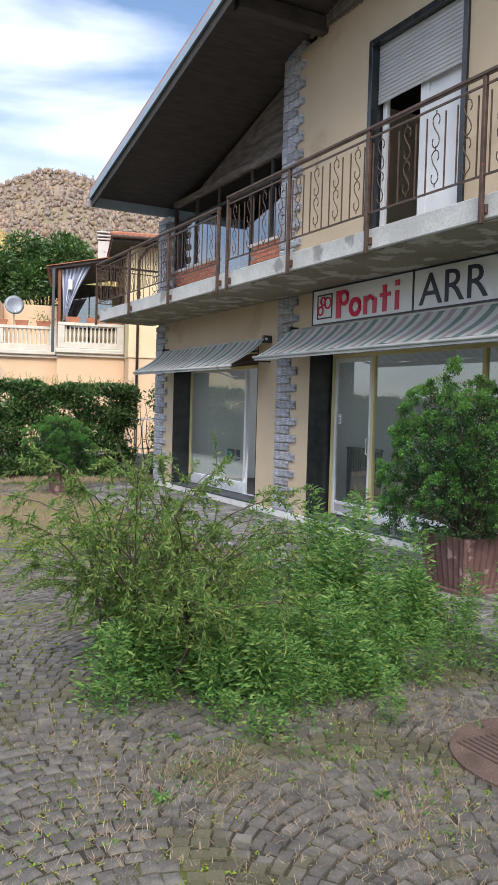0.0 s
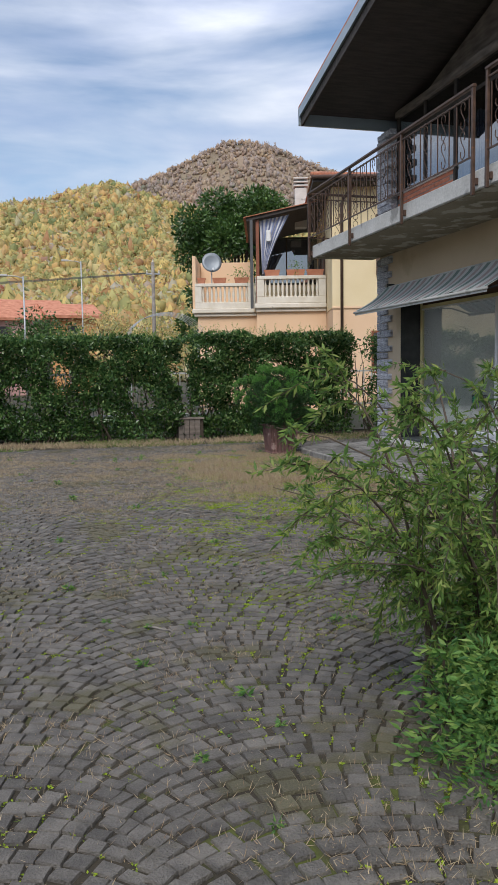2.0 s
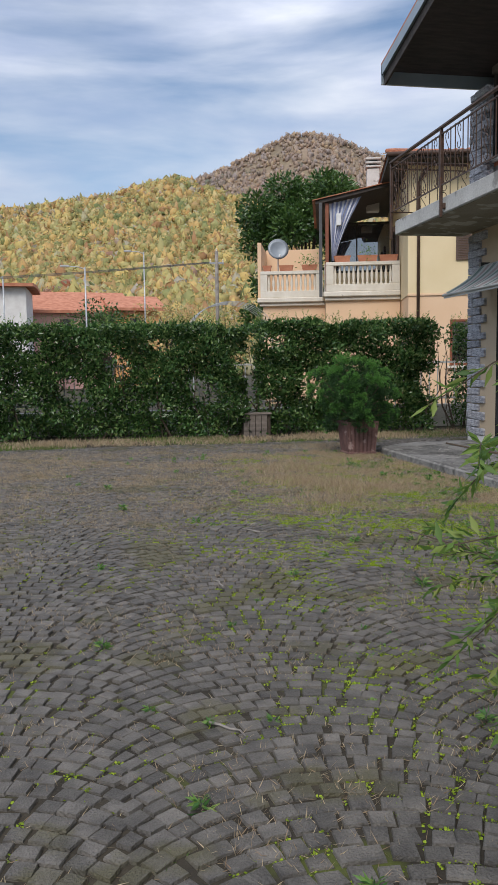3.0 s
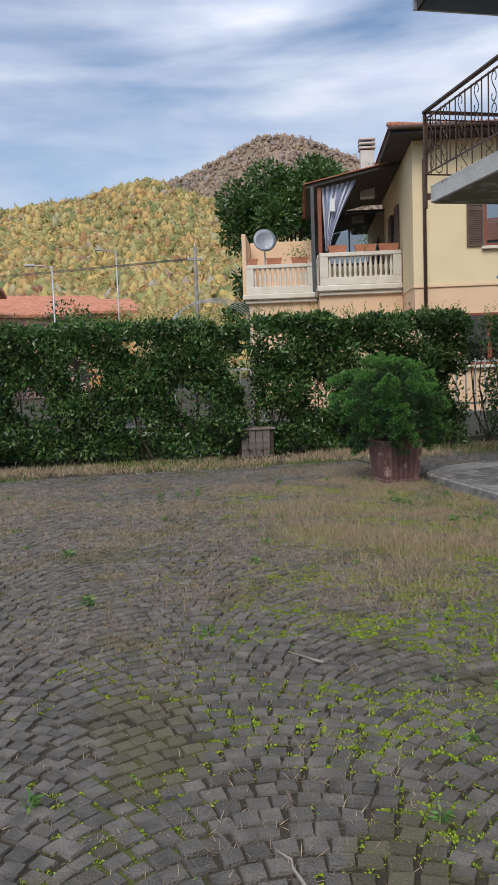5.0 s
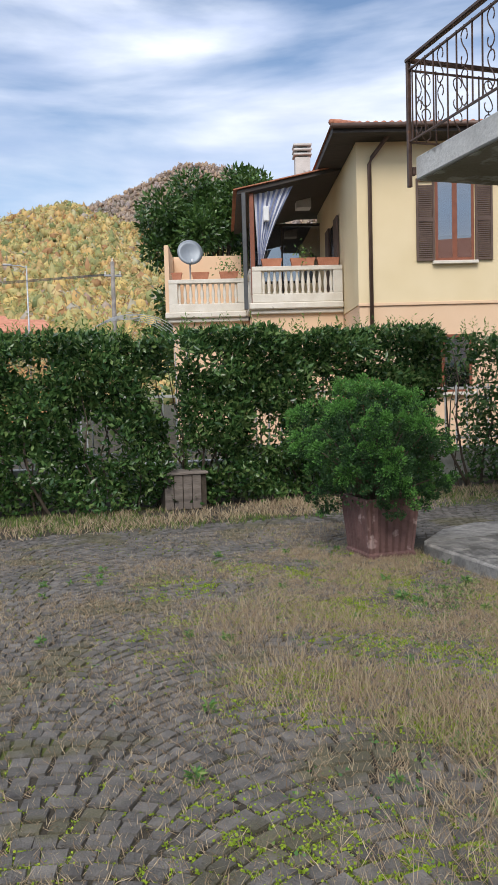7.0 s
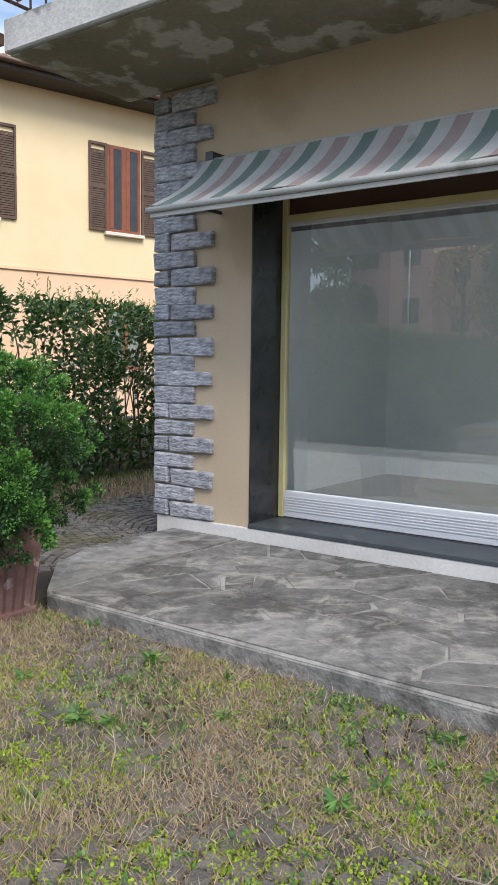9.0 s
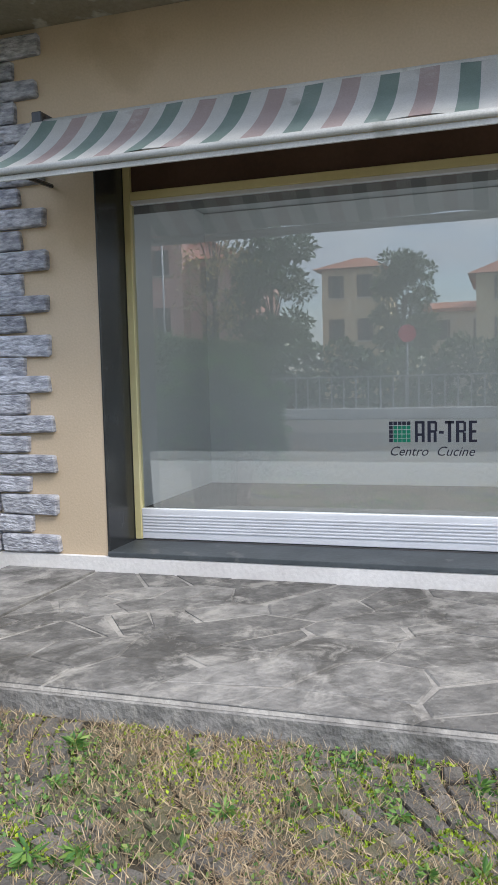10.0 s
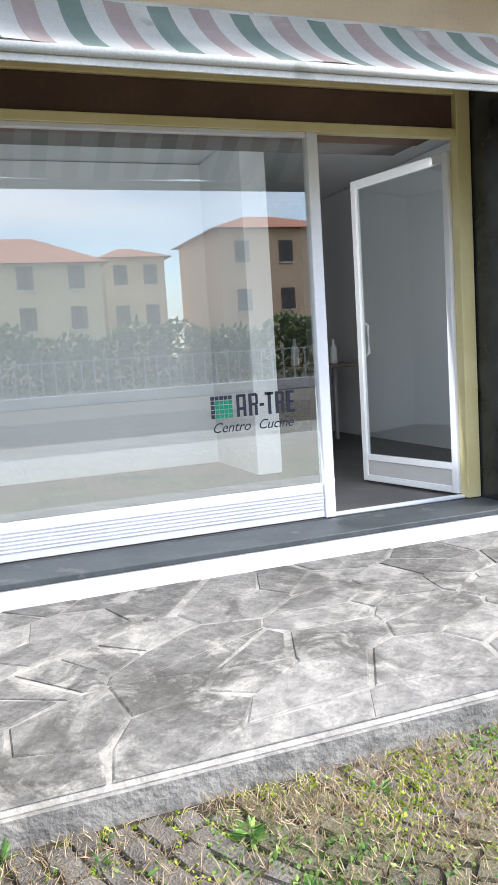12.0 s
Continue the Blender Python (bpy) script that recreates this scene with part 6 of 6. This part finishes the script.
def cobble_places(region, seed):
    """Courses that run in repeated segmental arches."""
    rng = np.random.default_rng(seed)
    W, R, p = 1.25, 0.88, 0.089
    out = []
    x0, x1, y0, y1 = region
    half = math.asin(W / 2 / R)
    per = int(round(2 * half * R / p))
    for b in range(int(x0 // W) - 1, int(x1 // W) + 2):
        xc = (b + 0.5) * W
        for r in range(int((y0 - 1) / p), int((y1 + 1) / p)):
            off = 0.5 * (r % 2) + rng.uniform(-0.22, 0.22) - 0.25
            for k in range(per):
                a = -half + (k + 0.5 + off) * 2 * half / per + rng.normal() * 0.007
                x, y = xc + R * math.sin(a), r * p + R * math.cos(a) - R + rng.normal() * 0.004
                if x0 < x < x1 and y0 < y < y1:
                    out.append((x, y, -a + rng.normal() * 0.025, rng.uniform(0.88, 1.06), rng.uniform(0.84, 1.05), rng.uniform(-0.004, 0.004), math.cos(a)))
    return out


COBBLES = np.array(cobble_places((-6.0, 5.49, 1.9, 18.1), 95))


def patch(x, y, s, k):
    """A smooth random field over the yard, about 0 to 1."""
    return 0.5 + 0.25 * np.sin(x * s + 1.7 * np.sin(y * s * 0.7 + k) + k) + 0.25 * np.sin(y * s * 1.3 + 1.9 * np.sin(x * s * 0.6 + 2 * k) + 2.3 * k)


def grow(name, n, region, keep, length, width, lean, material, label, seed, tuft=5, tuft_r=0.035, base=-0.012, joints=False):
    """Blades in tufts over a region or in the joints of its cobbles, kept by a density from 0 to 1."""
    rng = np.random.default_rng(seed)
    x, y = rng.uniform(region[0], region[1], n), rng.uniform(region[2], region[3], n)
    if joints:
        q = COBBLES[rng.integers(0, len(COBBLES), n)]
        side, run = rng.choice([-1.0, 1.0], n) * 0.0445, rng.uniform(-0.045, 0.045, n)
        turn = q[:, 2] + np.where(rng.uniform(size=n) < 0.5, 0, math.pi / 2)
        x, y = q[:, 0] + run * np.cos(turn) - side * np.sin(turn), q[:, 1] + run * np.sin(turn) + side * np.cos(turn)
        inside = (x > region[0]) & (x < region[1]) & (y > region[2]) & (y < region[3])
        x, y = x[inside], y[inside]
    d = keep(x, y)
    ok = rng.uniform(size=len(x)) < d
    x, y, d = x[ok], y[ok], d[ok]
    x, y, d = np.repeat(x, tuft), np.repeat(y, tuft), np.repeat(d, tuft)
    m = len(x)
    c = np.stack([x + rng.normal(size=m) * tuft_r, y + rng.normal(size=m) * tuft_r, np.full(m, base)], 1)
    q = rng.normal(size=(m, 3)) * lean
    q[:, 2] = 1.0
    me = leaves_mesh(name, c, q, length, width, rng)
    co = np.empty(len(me.vertices) * 3, np.float32)
    me.vertices.foreach_get("co", co)
    co = co.reshape(-1, 4, 3)
    co[:, :, 2] = base + (co[:, :, 2] - base) * (0.55 + 0.65 * d)[:, None]
    me.vertices.foreach_set("co", co.ravel())
    tagged(link(name, me, material), label, "grass", kind="stuff")


def straw_density(x, y):
    core = 0.85 * np.exp(-(((x - 3.8) / 1.5) ** 2 + ((y - 13.4) / 2.8) ** 2)) * 1.1
    side = np.exp(-(((x - 1.3) / 1.1) ** 2 + ((y - 11.8) / 1.5) ** 2)) * 0.45
    front = np.exp(-(((x - 3.3) / 1.7) ** 2 + ((y - 3.4) / 1.3) ** 2)) * 0.6
    kerb = np.exp(-(((x - 5.15) / 0.55) ** 2)) * (y > 8) * 1.5
    dusty = 0.75 * np.exp(-(((x - 0.2) / 2.6) ** 2 + ((y - 15.2) / 2.4) ** 2))
    return np.clip((core + side + front + kerb + dusty) * (0.35 + 0.95 * patch(x, y, 2.6, 1.0)) + 0.14 + 0.30 * (patch(x, y, 3.3, 2.0) > 0.54), 0, 1)


def tall_density(x, y):
    return np.clip(np.exp(-(((x - 3.75) / 0.75) ** 2 + ((y - 12.9) / 2.2) ** 2)) * (patch(x, y, 3.1, 3.0) > 0.42) * 0.9, 0, 1)


def green_density(x, y):
    right = np.clip((x - 2.2) / 3.0, 0, 1) * 0.5
    return np.clip((right + 0.08 + 0.9 * np.exp(-(((x - 3.3) / 1.6) ** 2 + ((y - 3.8) / 1.2) ** 2))) * (patch(x, y, 2.9, 5.0) > 0.52) * (0.3 + patch(x, y, 5.0, 4.0)), 0, 1)


def moss_density(x, y):
    a = np.exp(-(((x - 3.3) / 1.5) ** 2 + ((y - 10.2) / 1.7) ** 2)) * 1.1
    b = np.exp(-(((x - 4.3) / 1.1) ** 2 + ((y - 12.9) / 2.0) ** 2)) * 1.3
    c = np.exp(-(((x - 3.0) / 1.2) ** 2 + ((y - 7.2) / 1.6) ** 2)) * 0.45
    return np.clip((a + b + c + 0.09) * (patch(x, y, 3.7, 6.0) > 0.40) * (0.35 + patch(x, y, 8.0, 7.0)), 0, 1)


YARD = (-1.4, 5.5, 2.3, 17.6)
grow("dry_grass", 88000, (-4.5, 5.5, 2.3, 17.6), straw_density, 0.056, 0.0030, 1.2, L_STRAW, "short dry straw grass over the cobbles", 71, 6)
grow("kerb_straw", 8000, (3.9, 5.5, 11.0, 16.3), lambda x, y: np.clip((0.25 + 0.75 * np.clip((x - 3.9) / 1.2, 0, 1)) * (0.1 + 1.3 * (patch(x, y, 3.4, 12.0) > 0.45)), 0, 1), 0.048, 0.0030, 1.5, L_STRAW, "matted pale straw along the kerb", 78, 8, 0.045, -0.004)
grow("tall_dry_grass", 13000, (2.0, 5.3, 10.8, 16.4), tall_density, 0.135, 0.0026, 0.62, L_STRAW, "tall dry grass stalks in front of the planter", 72, 6, 0.05)
grow("green_grass", 30000, YARD, green_density, 0.042, 0.006, 0.95, L_GREEN, "short green grass and seedlings over the cobbles", 73, 5, 0.02, -0.012, True)
grow("moss", 200000, YARD, moss_density, 0.013, 0.011, 1.2, L_MOSS, "bright green moss in the cobble joints", 74, 9, 0.012, -0.003, True)
grow("seedlings", 30000, (1.5, 5.5, 2.6, 16.8), lambda x, y: np.clip(green_density(x, y) * 0.7 + 0.75 * np.exp(-(((x - 4.6) / 1.1) ** 2 + ((y - 12.6) / 2.4) ** 2)) * (patch(x, y, 4.1, 11.0) > 0.42), 0, 1), 0.023, 0.017, 1.3, L_BUSHDARK, "small green seedlings and clover over the cobbles", 77, 6, 0.022, 0.0, True)
grow("moss_cushions", 9000, (2.6, 5.5, 9.3, 16.0), lambda x, y: np.clip((patch(x, y, 4.6, 13.0) > 0.56) * (0.3 + patch(x, y, 9.0, 14.0)) * np.clip((x - 2.4) / 1.4, 0, 1), 0, 1), 0.014, 0.012, 1.1, L_MOSS, "cushions of bright green moss near the kerb", 79, 10, 0.022, 0.004)
grow("clover", 7000, (3.0, 5.5, 9.8, 16.0), lambda x, y: np.clip((patch(x, y, 5.2, 15.0) > 0.55) * (0.05 + 0.45 * np.clip((x - 3.2) / 1.8, 0, 1)), 0, 1), 0.018, 0.015, 1.2, L_BUSHDARK, "low green clover and weeds near the kerb", 80, 6, 0.028, 0.004)
grow("verge_grass", 5200, (-6.0, 12.0, 17.9, 19.5), lambda x, y: np.clip(0.35 + patch(x, y, 2.2, 8.0) * 0.6 - 0.5 * (np.abs(y - 18.75) > 0.6), 0, 1), 0.11, 0.008, 0.6, L_STRAW, "dry grass verge along the hedge", 75, 6, 0.06)
grow("verge_green", 5200, (-6.0, 12.0, 17.9, 19.5), lambda x, y: np.clip(patch(x, y, 1.7, 9.0) - 0.15, 0, 1), 0.09, 0.010, 0.6, L_GREEN, "green grass verge along the hedge", 76, 6, 0.06)


def build_twigs():
    rng = np.random.default_rng(43)
    for x, y in ((2.75, 13.35), (1.95, 8.6), (3.6, 11.1), (2.5, 10.2), (4.6, 12.6), (1.6, 6.7)):
        a, ln = rng.uniform(0, 6.28), rng.uniform(0.14, 0.3)
        p = [(x + math.cos(a) * ln * f + rng.normal() * 0.008, y + math.sin(a) * ln * f + rng.normal() * 0.008, 0.014) for f in np.linspace(0, 1, 5)]
        tagged(part("twig", tube(p, 0.007, 5, end=0.003), M_WOODPOLE, None), "dry grey twig lying on the cobbles", "twig", "fallen twigs")


build_twigs()


def build_cover_plate():
    p = thing("cover_plate", (4.34, 3.02, -0.01), "round rusty ribbed cover plate set in the ground", "cover")
    part("plate", lathe([(0.54, 0), (0.54, 0.03), (0.52, 0.036), (0.02, 0.036)], 40), M_HATCH, p)
    rib = to_mesh(box(-0.006, 0.006, -0.34, 0.34, 0.0362, 0.046), "rib")
    for k in range(18):
        link("rib", rib, M_HATCH, p, m=pose(-0.36 + 0.042 * k, 0, 0, 0, 0, 0))
    return p


build_cover_plate()


# ---- pieces: stones, bricks, flagstones, cobbles ----
def stone_variants(n, lx, ly, lz, jitter, seed, bev):
    """Rough blocks of unit-like size, a little uneven, centred on their base."""
    rng = np.random.default_rng(seed)
    out = []
    for _ in range(n):
        bm = box(-lx / 2, lx / 2, -ly / 2, ly / 2, 0, lz)
        for v in bm.verts:
            v.co += Vector(rng.normal(size=3) * jitter)
        bmesh.ops.bevel(bm, geom=list(bm.edges), offset=bev, segments=1, affect="EDGES")
        out.append(to_mesh(bm, "stone"))
    return out


def quoin(parent, y_hi, z0, z1, seed, corner):
    """Courses of split stone, long and short by turns, standing proud of the plaster."""
    rng = np.random.default_rng(seed)
    small = stone_variants(4, 0.11, 0.155, 0.118, 0.006, seed + 1, 0.010)
    mid = stone_variants(4, 0.11, 0.40, 0.118, 0.007, seed + 2, 0.010)
    z, k = z0, 0
    while z + 0.10 < z1:
        h = rng.uniform(0.125, 0.142)
        sc = (h - 0.008) / 0.118
        j = rng.uniform(-0.02, 0.02)
        if k % 2 == 0:
            link("stone", small[int(rng.integers(0, 4))], M_STONE, parent, m=pose(FX + 0.012, y_hi - 0.075, z) @ Matrix.Diagonal((1, 1, sc, 1)))
            link("stone", mid[int(rng.integers(0, 4))], M_STONE, parent, m=pose(FX + 0.010, y_hi - 0.375 + j, z) @ Matrix.Diagonal((1, 1.05, sc, 1)))
        else:
            link("stone", mid[int(rng.integers(0, 4))], M_STONE, parent, m=pose(FX + 0.012, y_hi - 0.205 + j * 0.3, z) @ Matrix.Diagonal((1, 1.02, sc, 1)))
        z += h
        k += 1


quoin(wall_front, END + 0.025, 0.208, SLAB0 - 0.02, 81, True)
quoin(wall_front, 11.27, 0.208, SLAB0 - 0.02, 83, False)
quoin(wall_upper, 11.28, SLAB1 + 0.002, 7.42, 85, False)
corner_post = setting("upper_pillar", box(FX + 0.02, FX + 0.24, 16.11, END - 0.001, SLAB1, 5.80), M_STONE, "stone faced corner pillar on the balcony", "pillar")
quoin(corner_post, END + 0.02, SLAB1 + 0.002, 5.84, 87, True)


def lay_bricks():
    me = to_mesh(box(-0.008, 0.0, -0.122, 0.122, 0, 0.062, 0.004), "brick")
    for w in [o for o in loggia.children if o.name.startswith("parapet")]:
        ys = [v.co.y for v in w.data.vertices]
        y0, y1 = min(ys), max(ys)
        for r in range(12):
            y = y0 + 0.125 + (0.125 if r % 2 else 0)
            while y + 0.122 <= y1:
                link("brick", me, M_BRICK, w, m=pose(7.601, y, SLAB1 + 0.01 + 0.0745 * r))
                y += 0.254


lay_bricks()


def clip_cell(poly, px, py, nx, ny):
    """What is left of a polygon on the near side of a line through (px, py) with normal (nx, ny)."""
    out = []
    for i in range(len(poly)):
        a, b = poly[i - 1], poly[i]
        da, db = (a[0] - px) * nx + (a[1] - py) * ny, (b[0] - px) * nx + (b[1] - py) * ny
        if da <= 0:
            out.append(a)
        if da * db < 0:
            f = da / (da - db)
            out.append((a[0] + (b[0] - a[0]) * f, a[1] + (b[1] - a[1]) * f))
    return out


def lay_flagstones():
    rng = np.random.default_rng(91)
    x0, x1, y0, y1 = 5.54, FX - 0.045, 3.5, 15.585
    seeds = []
    while len(seeds) < 270:
        p = (rng.uniform(x0, x1), rng.uniform(y0, y1))
        if all((p[0] - q[0]) ** 2 + (p[1] - q[1]) ** 2 > 0.13 ** 2 for q in seeds):
            seeds.append(p)
    for s in seeds:
        poly = [(x0, y0), (x1, y0), (x1, y1), (x0, y1)]
        # the shards run slantwise: distances are taken in a space stretched along a slant
        for q in sorted(seeds, key=lambda q: (q[0] - s[0]) ** 2 + (q[1] - s[1]) ** 2)[1:40]:
            dx, dy = q[0] - s[0], q[1] - s[1]
            nx, ny = 1.30 * dx + 0.42 * dy, 0.42 * dx + 0.72 * dy
            ln = math.hypot(nx, ny)
            gap = 0.009 + 0.006 * math.sin(7 * (s[0] + q[0]) + 5 * (s[1] + q[1]))
            poly = clip_cell(poly, s[0] + dx / 2 - nx / ln * gap, s[1] + dy / 2 - ny / ln * gap, nx, ny)
            if len(poly) < 3:
                break
        if len(poly) < 3:
            continue
        local = [(a - s[0] + rng.normal() * 0.006 * (a > 5.56), b - s[1] + rng.normal() * 0.008) for a, b in poly]
        bm = bmesh.new()
        lo = [bm.verts.new((a, b, 0)) for a, b in local]
        hi = [bm.verts.new((a * 0.965, b * 0.965, rng.uniform(0.003, 0.006))) for a, b in local]
        bm.faces.new(hi)
        for i in range(len(lo)):
            j = (i + 1) % len(lo)
            bm.faces.new((lo[i], lo[j], hi[j], hi[i]))
        part("flagstone", bm, M_FLAG, pavement, m=pose(s[0], s[1], 0.106))


lay_flagstones()


def lay_cobbles():
    places = [tuple(q) for q in COBBLES] + cobble_places((5.6, 13.0, 16.3, 18.6), 96)
    single = lambda q: 0.75 < q[0] < 2.2 and 2.9 < q[1] < 4.35
    rng = np.random.default_rng(97)
    hw = 0.0388
    meshes = []
    for k in range(8):
        bm = box(-hw, hw, -hw, hw, -0.05, 0.004)
        for v in bm.verts:
            v.co += Vector((rng.normal() * 0.004, rng.normal() * 0.004, rng.normal() * 0.001))
        bmesh.ops.bevel(bm, geom=[e for e in bm.edges if all(v.co.z > -0.02 for v in e.verts)], offset=0.005, segments=1, affect="EDGES")
        meshes.append(to_mesh(bm, "cobble"))
    n = 0
    rest = []
    for q in places:
        if single(q) and n < 300:
            link("cobble", meshes[n % 8], M_COBBLE1, ground, m=pose(q[0], q[1], q[5] - 0.0, 0, 0, math.degrees(q[2])) @ Matrix.Diagonal((q[3], q[4] * q[6], 1, 1)))
            n += 1
        else:
            rest.append(q)
    q = np.array(rest)
    m = len(q)
    base = np.array([(-1, -1, 0), (1, -1, 0), (1, 1, 0), (-1, 1, 0), (-1, -1, 1), (1, -1, 1), (1, 1, 1), (-1, 1, 1), (-0.93, -0.93, 2), (0.93, -0.93, 2), (0.93, 0.93, 2), (-0.93, 0.93, 2)], float)
    zz = np.array([-0.05, -0.004, 0.005])[base[:, 2].astype(int)]
    lx = base[None, :, 0] * hw * q[:, 3:4] + np.tile(rng.normal(size=(m, 4)) * 0.0028, (1, 3))
    ly = base[None, :, 1] * hw * (q[:, 4] * q[:, 6])[:, None] + np.tile(rng.normal(size=(m, 4)) * 0.0028, (1, 3))
    ca, sa = np.cos(q[:, 2:3]), np.sin(q[:, 2:3])
    v = np.stack([q[:, 0:1] + lx * ca - ly * sa, q[:, 1:2] + lx * sa + ly * ca, zz[None, :] + q[:, 5:6] + rng.normal(size=(m, 12)) * 0.0009], 2).reshape(-1, 3)
    f = []
    for s in (0, 4):
        f += [(s + i, s + (i + 1) % 4, s + 4 + (i + 1) % 4, s + 4 + i) for i in range(4)]
    f.append((8, 9, 10, 11))
    faces = (np.arange(m)[:, None, None] * 12 + np.array(f)[None]).reshape(-1, 4)
    me = raw_mesh("cobbles", v, faces)
    me.polygons.foreach_set("use_smooth", np.zeros(len(faces), bool))
    link("cobbles", me, M_COBBLE, ground, "grey porphyry cobbles laid in arches")["kind"] = "stuff"


lay_cobbles()
